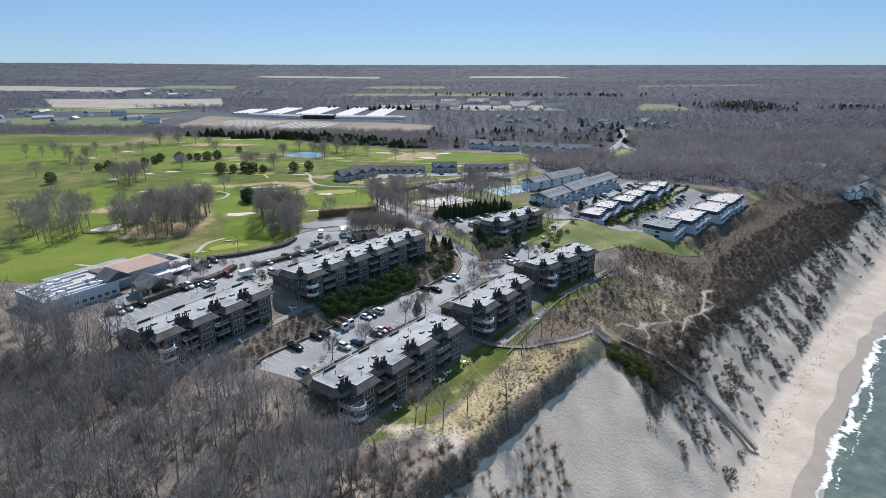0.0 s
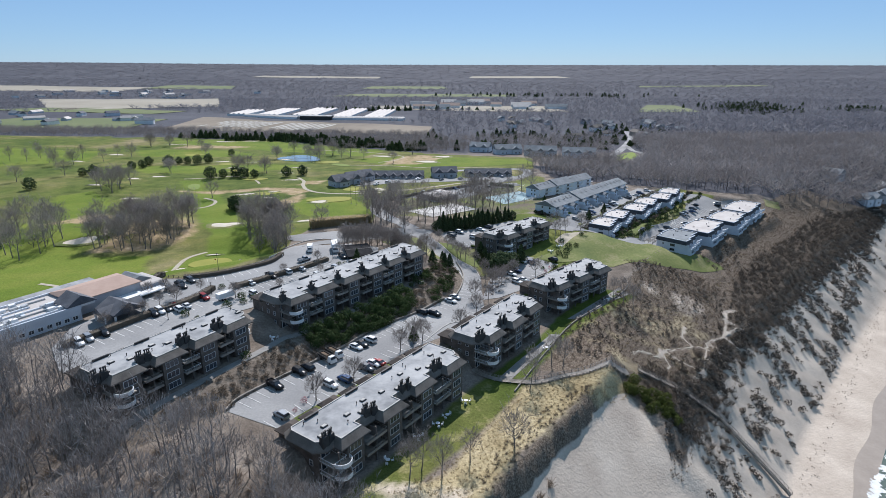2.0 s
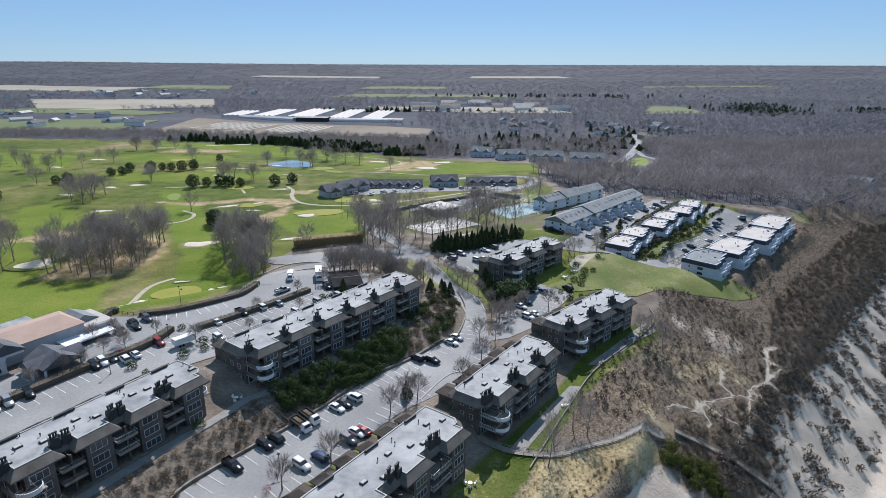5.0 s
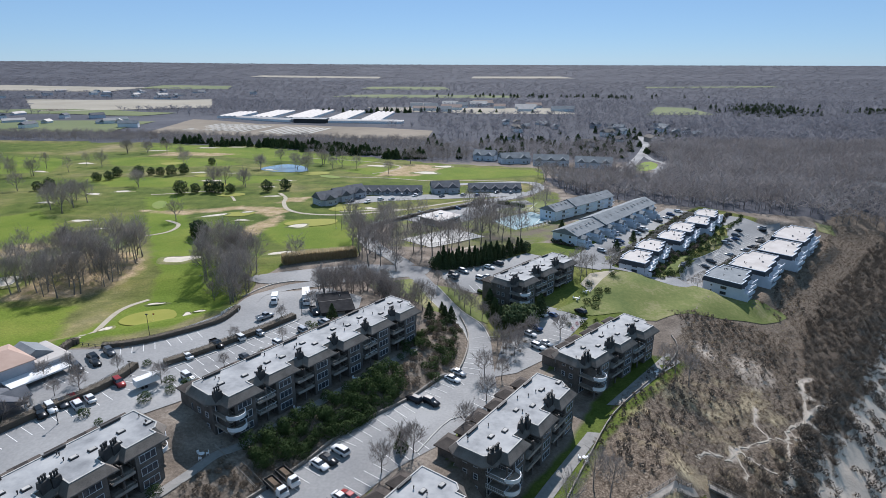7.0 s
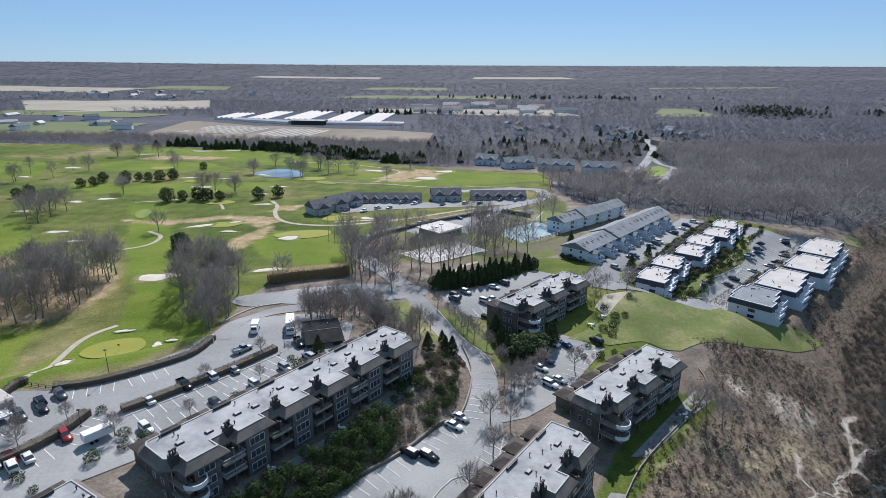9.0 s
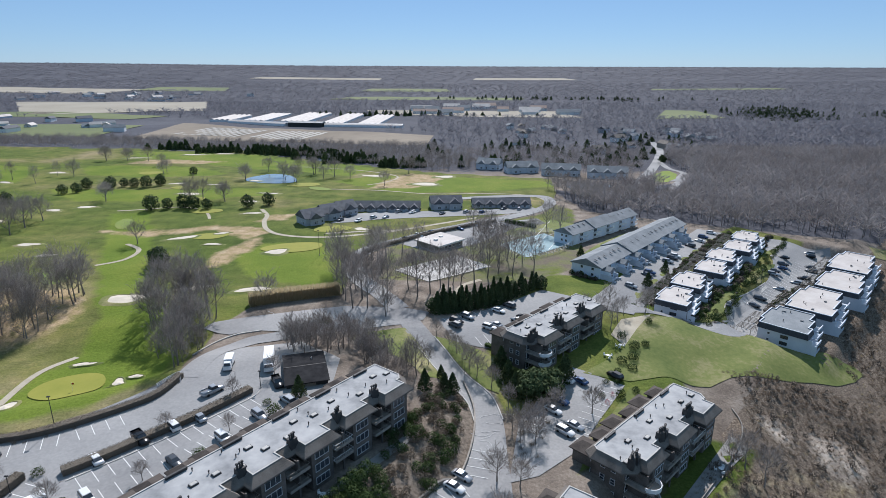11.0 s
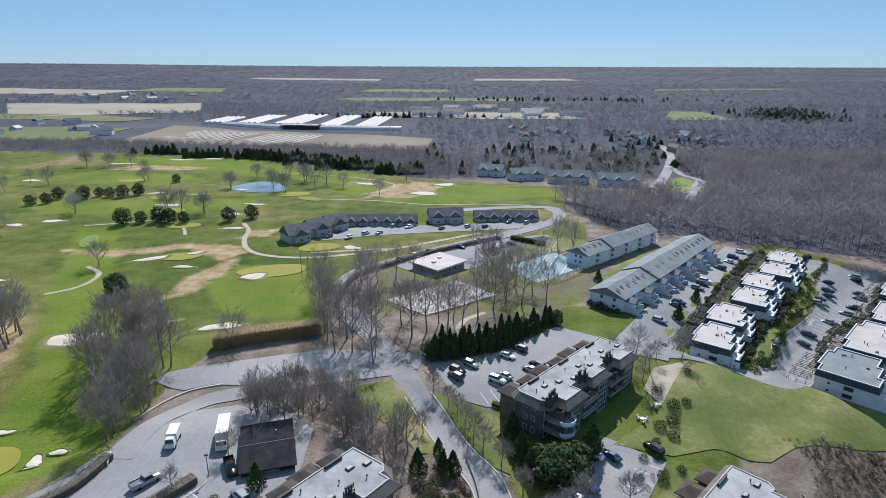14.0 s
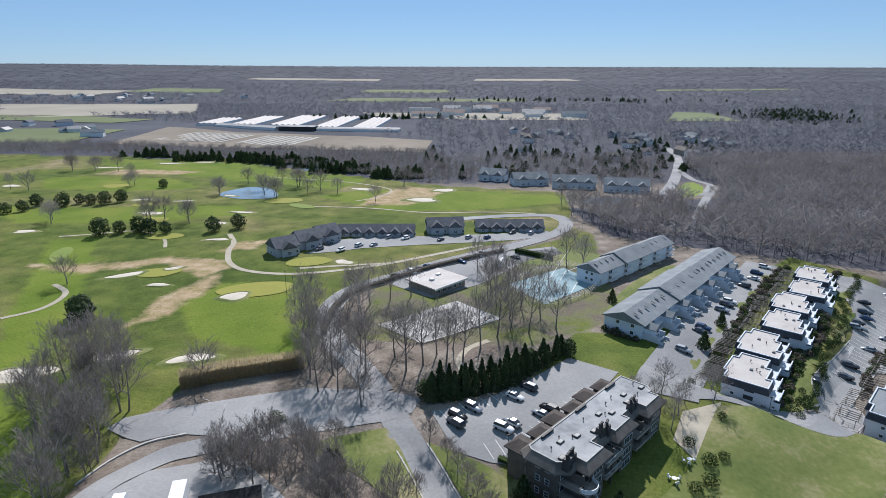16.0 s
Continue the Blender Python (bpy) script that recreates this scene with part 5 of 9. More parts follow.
def blue_block(name, ox, oy, angle, length, depth, z, gables, label):
    """A long pale block with a pitched grey roof; gabled stair bays in front where gables is set."""
    root = thing(name, pose(ox, oy, z, 0, 0, angle) @ Matrix.Diagonal((1, 1, 0.9, 1)), label, "apartment block", "pale blue condominium blocks")
    n = max(3, round(length / 12.0))
    mod = length / n
    part("wall", Solid().box(0, 1.6, -2.0, length, depth, 7.4), M_STUCCO, root)
    tri = Solid()
    for x in (0.0, length - 0.2):
        tri.add([(x, 1.6, 7.38), (x, depth, 7.38), (x, (depth + 1.6) / 2, 9.6), (x + 0.2, 1.6, 7.38), (x + 0.2, depth, 7.38), (x + 0.2, (depth + 1.6) / 2, 9.6)], [(0, 2, 1), (3, 4, 5), (0, 1, 4, 3), (1, 2, 5, 4), (2, 0, 3, 5)])
    part("gable_wall", tri, M_STUCCO, root)
    cuts = (0.0, 0.3, 0.62, 1.0)
    for k in range(3):
        lift = (0.0, 0.7, 0.3)[k]
        part("roof", Solid().gable(length * cuts[k] - (0.5 if k == 0 else -0.02), 0.6 + (0.0, -0.5, 0.0)[k], length * cuts[k + 1] + (0.5 if k == 2 else 0.0), depth + 0.7 + (0.0, 0.6, 0.0)[k], 7.5 + lift * 0.4, 10.4 + lift, 0.0), M_SLATE, root, "grey-green shingled pitched roof")
    for i in range(n):
        x = i * mod
        if gables:
            bay = part("bay", Solid().box(x + 1.2, -1.8, -2.0, x + 5.4, 1.65, 6.2), M_STUCCO, root)
            part("bay_roof", Solid().gable(x + 0.9, -2.2, x + 5.7, 4.0, 6.3, 7.7, 0.0, "y"), M_SLATE, bay, "grey shingled gable")
            part("gable_front", Solid().add([(x + 1.2, -1.95, 6.2), (x + 5.4, -1.95, 6.2), (x + 3.3, -1.95, 7.4), (x + 1.2, -1.8, 6.2), (x + 5.4, -1.8, 6.2), (x + 3.3, -1.8, 7.4)], [(0, 1, 2), (3, 5, 4), (0, 3, 4, 1), (1, 4, 5, 2), (2, 5, 3, 0)]), M_WHITE, bay)
            for sx in (x + 0.7, x + 5.5):
                part("stair_wall", Solid().box(sx, -3.2, -2.0, sx + 0.3, 1.6, 4.6).box(sx, -4.6, -2.0, sx + 0.3, -3.2, 3.0).box(sx, -5.8, -2.0, sx + 0.3, -4.6, 1.5), M_STUCCO2, bay, "stepped pale stair wall")
            part("landing", Solid().box(x + 1.0, -3.2, 2.3, x + 5.5, -1.8, 2.5).box(x + 1.0, -3.3, 2.5, x + 5.5, -3.2, 3.4).box(x + 1.0, -4.6, 0.6, x + 5.5, -3.3, 0.8), M_STUCCO2, bay)
            for s in range(2):
                add_window(root, 2.0, 1.5, pose(x + 2.3, -1.82, 2.9 + s * 1.75), 2, 1)
        for s in range(3):
            add_window(root, 2.4, 1.6, pose(x + 6.4, 1.58, s * 2.5 + 0.2), 2, 1)
            slab = part("balcony", cached("blue_balcony_%d" % round(mod * 10), lambda: Solid().box(0, -1.7, -0.2, mod - 6.2, 0, 0), M_WHITE), None, root, "", pose(x + 5.9, 1.6, s * 2.5 + 0.05))
            part("railing", cached("blue_rail_%d" % round(mod * 10), rail_mesh(mod - 6.2, 1.65), M_WHITE), None, slab)
            add_window(root, 1.6, 1.3, pose(x + mod * 0.6, depth + 0.02, s * 2.5 + 0.6, 0, 0, 180), 2, 1)
        for j in range(3):
            part("skylight", cached("small_skylight", lambda: Solid().taper(-0.35, -0.75, 0.35, 0.75, 0, 0.2, 0.05), M_SKYLIGHT), None, root, "", pose(x + 2 + 3.6 * j, 4.6 + 0.4 * (j % 2), 9.35 if depth > 14 else 9.75, 20, 0, 0))
    for s in range(3):
        for yy in (4.0, depth - 5.0):
            add_window(root, 1.2, 1.3, pose(-0.02, yy + 1.2, s * 2.5 + 0.6, 0, 0, -90), 1, 1)
            add_window(root, 1.2, 1.3, pose(length + 0.02, yy, s * 2.5 + 0.6, 0, 0, 90), 1, 1)
    return root


blue_block("condominium", 60.5, 323.9, 48.8, 85.5, 13.6, 10.3, True, "long pale blue block with gabled bays and grey roof")
blue_block("condominium", 59.1, 369.7, 43.2, 55.4, 11.3, 10.0, False, "pale blue three-storey block with open balconies and grey roof")


def flat_unit(name, ox, oy, angle, w, d, z, h, label, roof=None, seed=0):
    """A flat-roofed home: stepped outline, dark raked parapet, terraces and fins in front (local -y), pergolas behind."""
    rng = random.Random(seed)
    root = thing(name, pose(ox, oy, z, 0, 0, angle), label, "house", "flat-roofed terrace homes")
    f1, f2, f3 = (1.3, 2.7, 4.1) if d < 14 else (0.2, 1.4, 2.8)
    c1, c2 = 0.30 * w, 0.68 * w
    edge = [(0, f1), (c1, f1), (c1, f2), (c2, f2), (c2, f3), (w, f3), (w, d - 1.4), (0.8 * w, d - 1.4), (0.8 * w, d), (0.24 * w, d), (0.24 * w, d - 1.0), (0, d - 1.0)]
    part("wall", prism(Solid(), edge, -3.0, h - 1.3), M_STUCCO2, root)
    part("roof_deck", prism(Solid(), offset_poly(edge, -0.22), h - 1.28, h + 0.02), roof or M_WHITEROOF, root, "pale flat roof")
    part("parapet", ring(Solid(), offset_poly(edge, 0.45), offset_poly(edge, 0.02), h - 1.45, h + 0.24, 0.12), M_CAP, root, "dark raked parapet")
    part("cap", ring(Solid(), offset_poly(edge, 0.06), offset_poly(edge, -0.24), h + 0.33, h + 0.33, 0.2), M_STUCCO2, root, "pale parapet cap")
    for x0, x1, fy in ((0, c1, f1), (c1, c2, f2), (c2, w, f3)):
        part("fin", Solid().box(x0 + 0.02, fy - 3.0, -3.0, x0 + 0.34, fy - 1.5, h - 2.9).box(x0 + 0.02, fy - 1.5, -3.0, x0 + 0.34, fy - 0.02, h - 1.5), M_STUCCO2, root, "stepped pale stucco fin wall")
        for s in range(2):
            wd = x1 - x0 - 0.4
            slab = part("balcony", cached("flat_balcony_%d" % round(wd * 10), lambda: Solid().box(0, -2.7, -0.2, wd, 0, 0), M_STUCCO2), None, root, "", pose(x0 + 0.35, fy - 0.02, 0.1 + s * 2.7))
            part("railing", cached("flat_rail_%d" % round(wd * 10), lambda: Solid().box(0, -2.75, 0.0, wd, -2.6, 0.9).box(-0.02, -2.8, 0.9, wd, -2.55, 0.98), M_STUCCO2), None, slab, "solid pale balcony parapet")
            add_window(root, wd * 0.7, 1.9, pose(x0 + 0.6, fy - 0.03, 0.2 + s * 2.6), 2, 1, M_DARK)
    for x, y in ((0.12 * w, d - 1.0), (0.52 * w, d), (0.9 * w, d - 1.4)):
        for s in range(2):
            add_window(root, 1.6, 1.2, pose(x + 0.8, y + 0.02, 0.7 + s * 2.5, 0, 0, 180), 2, 1)
    for k, x in enumerate((0.3, w * 0.36, w * 0.7)):
        pw = w * 0.26
        per = part("pergola", Solid().box(x, d + 1.0, 2.3, x + pw, d + 1.12, 2.5).box(x, d + 5.2, 2.3, x + pw, d + 5.32, 2.5).box(x, d + 1.0, -2.0, x + 0.14, d + 1.14, 2.3).box(x + pw - 0.14, d + 1.0, -2.0, x + pw, d + 1.14, 2.3).box(x, d + 5.18, -2.0, x + 0.14, d + 5.32, 2.3).box(x + pw - 0.14, d + 5.18, -2.0, x + pw, d + 5.32, 2.3), M_WOOD, root, "weathered timber pergola over an entrance path")
        for j in range(5):
            part("slat", cached("pergola_slat", lambda: Solid().box(-0.05, -2.6, 0, 0.05, 2.6, 0.16), M_WOOD), None, per, "", pose(x + 0.2 + (pw - 0.4) * j / 4, d + 3.15, 2.5))
    for j in range(max(2, round(w / 6))):
        part("vent_pipe", cached("vent_pipe", vent_mesh, M_DARK), None, root, "", pose(rng.uniform(2, w - 2), rng.uniform(3, d - 3), h + 0.02))
    for j in range(2):
        part("roof_hatch", cached("small_hatch", lambda: Solid().taper(-0.45, -0.35, 0.45, 0.35, 0, 0.4, 0.05), M_SKYLIGHT), None, root, "", pose(rng.uniform(2.5, w - 2.5), rng.uniform(3, d - 3), h + 0.02))
    for s in range(2):
        add_window(root, 2.2, 1.1, pose(-0.02, d * 0.42 + 1.1, 0.8 + s * 2.1, 0, 0, -90), 3, 1, M_DARK)
        add_window(root, 0.9, 0.9, pose(-0.02, d * 0.75, 0.9 + s * 2.1, 0, 0, -90), 1, 1)
    return root


HOME = "flat-roofed white stucco home in a stepped terrace"
for k in range(6):
    a = radians(51.2)
    u = k * 18.10 + (2.7 if k > 1 else 0)
    s = 1.6 * (k % 2) - 0.4 * k
    ox, oy = 80.4 + u * math.cos(a) - s * math.sin(a), 291.5 + u * math.sin(a) + s * math.cos(a)
    flat_unit("terrace_home", ox, oy, 51.2, 16.3, 12.6, 10.2, 5.2 - 0.2 * (k == 0), HOME, None, k)
for k in range(4):
    a = radians(45.2)
    u = (0.0, 20.7, 50.0, 77.0)[k]
    w = (18.3, 26.0, 24.1, 28.9)[k]
    s = (0, -1.5, -3.0, -0.5)[k]
    ox, oy = 110.9 + u * math.cos(a) - s * math.sin(a), 277.7 + u * math.sin(a) + s * math.cos(a)
    flat_unit("terrace_home", ox, oy, 45.2, w, 15.0, 6.0, 6.2, "flat-roofed white stucco home above the bluff, " + ("grey gravel roof" if k == 0 else "pale roof"), M_SLATE if k == 0 else None, 20 + k)


def gabled_house(name, x, y, angle, w, d, z, h, wall, roof, label, dormers=2, category="house", group="", hip=0.0, far=False):
    root = thing(name, pose(x, y, z, 0, 0, angle), label, category, group)
    part("wall", Solid().box(-w / 2, -d / 2, -1.0, w / 2, d / 2, h), wall, root)
    rise = d * 0.33
    tri = Solid()
    for sx in (-w / 2, w / 2 - 0.15):
        tri.add([(sx, -d / 2, h - 0.02), (sx, d / 2, h - 0.02), (sx, 0, h + rise * 0.9), (sx + 0.15, -d / 2, h - 0.02), (sx + 0.15, d / 2, h - 0.02), (sx + 0.15, 0, h + rise * 0.9)], [(0, 2, 1), (3, 4, 5), (0, 1, 4, 3), (1, 2, 5, 4), (2, 0, 3, 5)])
    if not hip:
        part("gable_wall", tri, wall, root)
    part("roof", Solid().gable(-w / 2 - 0.4, -d / 2 - 0.5, w / 2 + 0.4, d / 2 + 0.5, h + 0.05, h + rise + 0.15, hip), roof, root)
    for i in range(dormers):
        cx = -w / 2 + w * (i + 0.5) / dormers
        bw = min(6.2, w / dormers * 0.74)
        b = part("bay", Solid().box(cx - bw / 2, -d / 2 - 1.3, -1.0, cx + bw / 2, -d / 2 + 0.02, h - 0.3), wall, root)
        part("bay_roof", Solid().gable(cx - bw / 2 - 0.3, -d / 2 - 1.8, cx + bw / 2 + 0.3, 0.0, h - 0.2, h + bw * 0.42, 0, "y"), roof, b)
        part("gable_front", Solid().add([(cx - bw / 2, -d / 2 - 1.55, h - 0.3), (cx + bw / 2, -d / 2 - 1.55, h - 0.3), (cx, -d / 2 - 1.55, h + bw * 0.36), (cx - bw / 2, -d / 2 - 1.3, h - 0.3), (cx + bw / 2, -d / 2 - 1.3, h - 0.3), (cx, -d / 2 - 1.3, h + bw * 0.36)], [(0, 1, 2), (3, 5, 4), (0, 3, 4, 1), (1, 4, 5, 2), (2, 5, 3, 0)]), M_WHITE, b)
        for s in range(0 if far else max(1, int(h // 2.8))):
            add_window(root, min(1.8, bw * 0.6), 1.4, pose(cx - min(1.8, bw * 0.6) / 2, -d / 2 - 1.32, 0.9 + s * 2.8), 2, 2)
            add_window(root, 1.2, 1.3, pose(cx + bw / 2 + 0.35, -d / 2 - 0.02, 0.9 + s * 2.8), 1, 2)
    for s in range(1 if far else max(1, int(h // 2.8))):
        add_window(root, 1.2, 1.3, pose(-w / 2 - 0.02, 0.6, 0.9 + s * 2.8, 0, 0, -90), 1, 2)
        if not far:
            add_window(root, 1.2, 1.3, pose(-w / 2 - 0.02, -d / 4, 0.9 + s * 2.8, 0, 0, -90), 1, 2)
    return root


TOWN = "grey town house with white gables and dark shingled roof"
for k, (x, y, ang, w, d, h, nd) in enumerate(((-69.4, 412.2, 38, 10.5, 11, 4.0, 1), (-62, 423.3, 38, 10.5, 11, 4.3, 1), (-55.4, 434.6, 38, 10.5, 11, 4.0, 1), (-32.3, 445.7, 1, 37, 8.5, 2.5, 6), (1, 451.7, 8, 18, 10, 4.2, 2), (33.6, 456.8, 2, 34, 8.5, 2.5, 5))):
    gabled_house("town_house", x, y, ang, w, d, ground_z(x, y), h, M_GREYSIDE, M_DARKROOF, TOWN, nd, "house", "town houses by the golf course")
for k, (x, y, ang, w) in enumerate(((38.2, 617, -20, 20), (62.6, 597.2, 10, 26), (92.6, 584.1, -8, 30), (126, 570, -12, 30))):
    gabled_house("town_house", x, y, ang, w, 12, ground_z(x, y), 5.2, M_STUCCO2, M_SLATE, "pale row of town houses with grey roofs by woods", max(2, w // 9), "house", "pale town houses by the woods")
rng = random.Random(5)
for k in range(34):
    x, y = rng.uniform(80, 330), rng.uniform(680, 980)
    if abs(x - (172 + (y - 612) * 0.34)) < 16:
        x += 30
    gabled_house("suburban_house", x, y, rng.uniform(0, 180), rng.uniform(12, 18), rng.uniform(8, 10), ground_z(x, y), rng.choice((3.0, 5.4)), rng.choice((M_STUCCO2, M_GREYSIDE, M_WHITE, M_WOOD)), rng.choice((M_DARKROOF, M_SLATE, M_ROOFSH)), "small detached house among bare trees", 1, "house", "houses of the wooded suburb", far=True)
for k in range(6):
    x, y = ((300, 430), (322, 446), (340, 470), (366, 440), (292.4, 461.9), (395, 470))[k]
    gabled_house("suburban_house", x, y, 20 + 25 * k, 16, 9, ground_z(x, y), 5.0, rng.choice((M_STUCCO2, M_GREYSIDE)), M_SLATE, "pale detached house hidden among bare woods", 2, "house", "houses in the bluff woods")
for k in range(46):
    x, y = (rng.uniform(-1150, -520), rng.uniform(1560, 1900)) if k < 26 else (rng.uniform(-760, -440), rng.uniform(880, 1120))
    gabled_house("farm_house", x, y, rng.uniform(0, 180), rng.uniform(14, 30), rng.uniform(9, 12), ground_z(x, y), rng.choice((3.2, 5.5)), rng.choice((M_STUCCO2, M_WHITE)), rng.choice((M_DARKROOF, M_SLATE, M_WHITEROOF)), "distant pale house among fields", 0, "house", "distant houses", far=True)
for k in range(16):
    x, y = rng.uniform(-60, 300), rng.uniform(1210, 1400)
    gabled_house("warehouse", x, y, rng.uniform(-10, 10), rng.uniform(20, 46), rng.uniform(12, 18), ground_z(x, y), 5.0, M_WHITE, rng.choice((M_WHITEROOF, M_SLATE, M_TAN)), "distant low pale building beside a flat field", 0, "warehouse", "distant low buildings", far=True)


def greenhouse(x, y, w, d, angle, bays, label):
    root = thing("greenhouse", pose(x, y, ground_z(x, y), 0, 0, angle), label, "greenhouse", "nursery greenhouses")
    part("wall", Solid().box(-w / 2, -d / 2, -0.5, w / 2, d / 2, 3.2), M_WHITE, root)
    for i in range(bays):
        y0 = -d / 2 + d * i / bays
        part("roof", Solid().gable(-w / 2, y0, w / 2, y0 + d / bays, 3.4, 5.0), M_WHITEROOF if bays > 2 or i % 2 == 0 else M_GALV, root)
    return root


for x, y, w, ln, b in ((-352, 1105, 34, 90, 4), (-297, 1122, 36, 136, 4), (-231, 1118, 44, 160, 5), (-166, 1105, 33, 178, 4), (-111, 1085, 33, 158, 4)):
    greenhouse(x, y, ln, w, 86, b, "long low greenhouse with white roof bays")
greenhouse(-285, 1033, 110, 16, -24, 2, "white front range across the greenhouse ends")
greenhouse(-120, 996, 116, 14, -6, 2, "white front range across the greenhouse ends")
root = thing("packing_shed", pose(-205, 1003, 0, 0, 0, -9), "dark long shed before white greenhouses", "shed")
part("wall", Solid().box(-26, -8, -0.5, 26, 8, 6), M_DARK, root)
part("roof", Solid().gable(-27, -9, 27, 9, 6.1, 7.4), M_DECK, root)

# ---- clubhouse ----
club = thing("clubhouse", pose(-119.0, 162.4, 16.6, 0, 0, 57.5) @ Matrix.Diagonal((0.941, 0.941, 0.941, 1)), "sprawling clubhouse with white flat roofs, tan roof and dark gables", "clubhouse")
part("wing", Solid().box(0, -1, -3.0, 24, 18, 5.0), M_STUCCO2, club)
part("roof_deck", Solid().box(0.3, -0.7, 5.02, 23.7, 17.7, 5.3), M_WHITEROOF, club, "white flat roof crowded with plant")
for x0, y0, x1, y1 in ((-0.2, -1.2, 24.2, -0.7), (-0.2, 17.7, 24.2, 18.2), (-0.2, -0.7, 0.3, 17.7)):
    part("parapet", Solid().box(x0, y0, 4.6, x1, y1, 5.9), M_STUCCO2, club)
part("hall", Solid().box(24.02, 3, -3.0, 46, 17, 6.0), M_GREYSIDE, club)
part("hall_roof", Solid().gable(23.6, 2.4, 46.4, 17.6, 6.02, 7.9, 3.0), M_TAN, club, "pale tan low-pitched roof")
part("rear_wing", Solid().box(10, 18.02, -3.0, 40, 24, 4.6).taper(9.6, 18.3, 40.4, 24.4, 4.7, 5.3, 0.8), M_DECK, club)
part("side_wing", Solid().box(46.02, 2, -3.0, 54, 15, 4.2), M_GREYSIDE, club)
part("side_roof", Solid().taper(45.8, 1.6, 54.4, 15.4, 4.22, 4.6, 0.5), M_WHITEROOF, club, "white flat roof over a side wing")
part("dormer", Solid().gable(44, 6, 52, 15, 4.8, 6.8, 0, "y"), M_SLATE, club, "grey shingled cross gable")
part("dormer", Solid().gable(20, -1.5, 29, 7, 6.3, 9.0, 0, "y"), M_DARKROOF, club, "dark shingled cross gable")
part("gable_front", Solid().add([(20.4, -1.0, 5.2), (28.6, -1.0, 5.2), (28.6, -1.0, 6.3), (24.5, -1.0, 8.7), (20.4, -1.0, 6.3), (20.4, -0.6, 5.2), (28.6, -0.6, 5.2), (28.6, -0.6, 6.3), (24.5, -0.6, 8.7), (20.4, -0.6, 6.3)], [(0, 1, 2, 3, 4), (9, 8, 7, 6, 5), (0, 5, 6, 1), (1, 6, 7, 2), (2, 7, 8, 3), (3, 8, 9, 4), (4, 9, 5, 0)]), M_WHITE, club)
part("porch_roof", Solid().gable(27, -14, 37, -3.0, 4.0, 6.6, 0, "y").gable(25, -11.5, 39, -5.5, 4.0, 5.8, 0), M_DARKROOF, club, "grey shingled gabled porte-cochere roof")
for px in (25.6, 38.4):
    for py in (-11.0, -6.0):
        part("column", Solid().box(px - 0.25, py - 0.25, -1, px + 0.25, py + 0.25, 4.0), M_WHITE, club)
part("porch_gable", Solid().add([(27.3, -13.9, 4.0), (36.7, -13.9, 4.0), (32, -13.9, 6.35), (27.3, -13.6, 4.0), (36.7, -13.6, 4.0), (32, -13.6, 6.35)], [(0, 1, 2), (3, 5, 4), (0, 3, 4, 1), (1, 4, 5, 2), (2, 5, 3, 0)]), M_WHITE, club)
for px in (27.6, 36.4):
    part("column", Solid().box(px - 0.25, -13.8, -1, px + 0.25, -13.3, 4.0), M_WHITE, club)
part("terrace_roof", Solid().box(38, -2.5, 2.6, 52, 3, 3.0).box(38.3, -2.2, -2, 38.6, -1.9, 2.6).box(51.4, -2.2, -2, 51.7, -1.9, 2.6), M_WHITE, club)
rng = random.Random(9)
for k in range(5):
    y = 1.0 + 3.3 * k
    part("duct", Solid().taper(1.5 + (k % 3), y, 21 - 2 * (k % 4), y + 0.55, 5.3, 5.8, 0.05), rng.choice((M_GALV, M_STUCCO2, M_DECK)), club, "long metal roof duct")
for k in range(26):
    x, y = rng.uniform(2, 22), rng.uniform(1, 16)
    part("roof_unit", Solid().taper(x - rng.uniform(0.5, 1.6), y - rng.uniform(0.4, 1.0), x + rng.uniform(0.5, 1.6), y + rng.uniform(0.4, 1.0), 5.3, 5.3 + rng.uniform(0.4, 1.3), 0.08), rng.choice((M_WHITE, M_GALV, M_STUCCO2)), club)
for k in range(9):
    add_window(club, 1.6, 1.3, pose(1.2 + 2.5 * k, -1.02, 1.6), 2, 1, M_DARK)
    if k < 6:
        add_window(club, 1.6, 1.6, pose(-0.02, 16.5 - 2.8 * k, 1.6, 0, 0, -90), 2, 1)

# black shed beside the service yard
shed = thing("service_shed", pose(-33.4, 244.3, 16.2, 0, 0, 17), "low service shed with a broad black roof", "shed")
part("wall", Solid().box(-4.8, -7.2, -2, 4.8, 7.2, 2.7), M_DARK, shed)
part("roof", Solid().gable(-5.2, -7.8, 5.2, 7.8, 2.8, 3.25, 0, "x"), M_BLACKROOF, shed, "black low-pitched roof")
part("ridge", Solid().box(-5.2, -0.12, 3.2, 5.2, 0.12, 3.3), M_DARK, shed)
part("door", Solid().box(-2, -7.3, -0.3, 2, -7.2, 2.5), M_WOOD, shed)
part("vent_pipe", vent_mesh(), M_GALV, shed, "", pose(1.8, 3.2, 2.95))

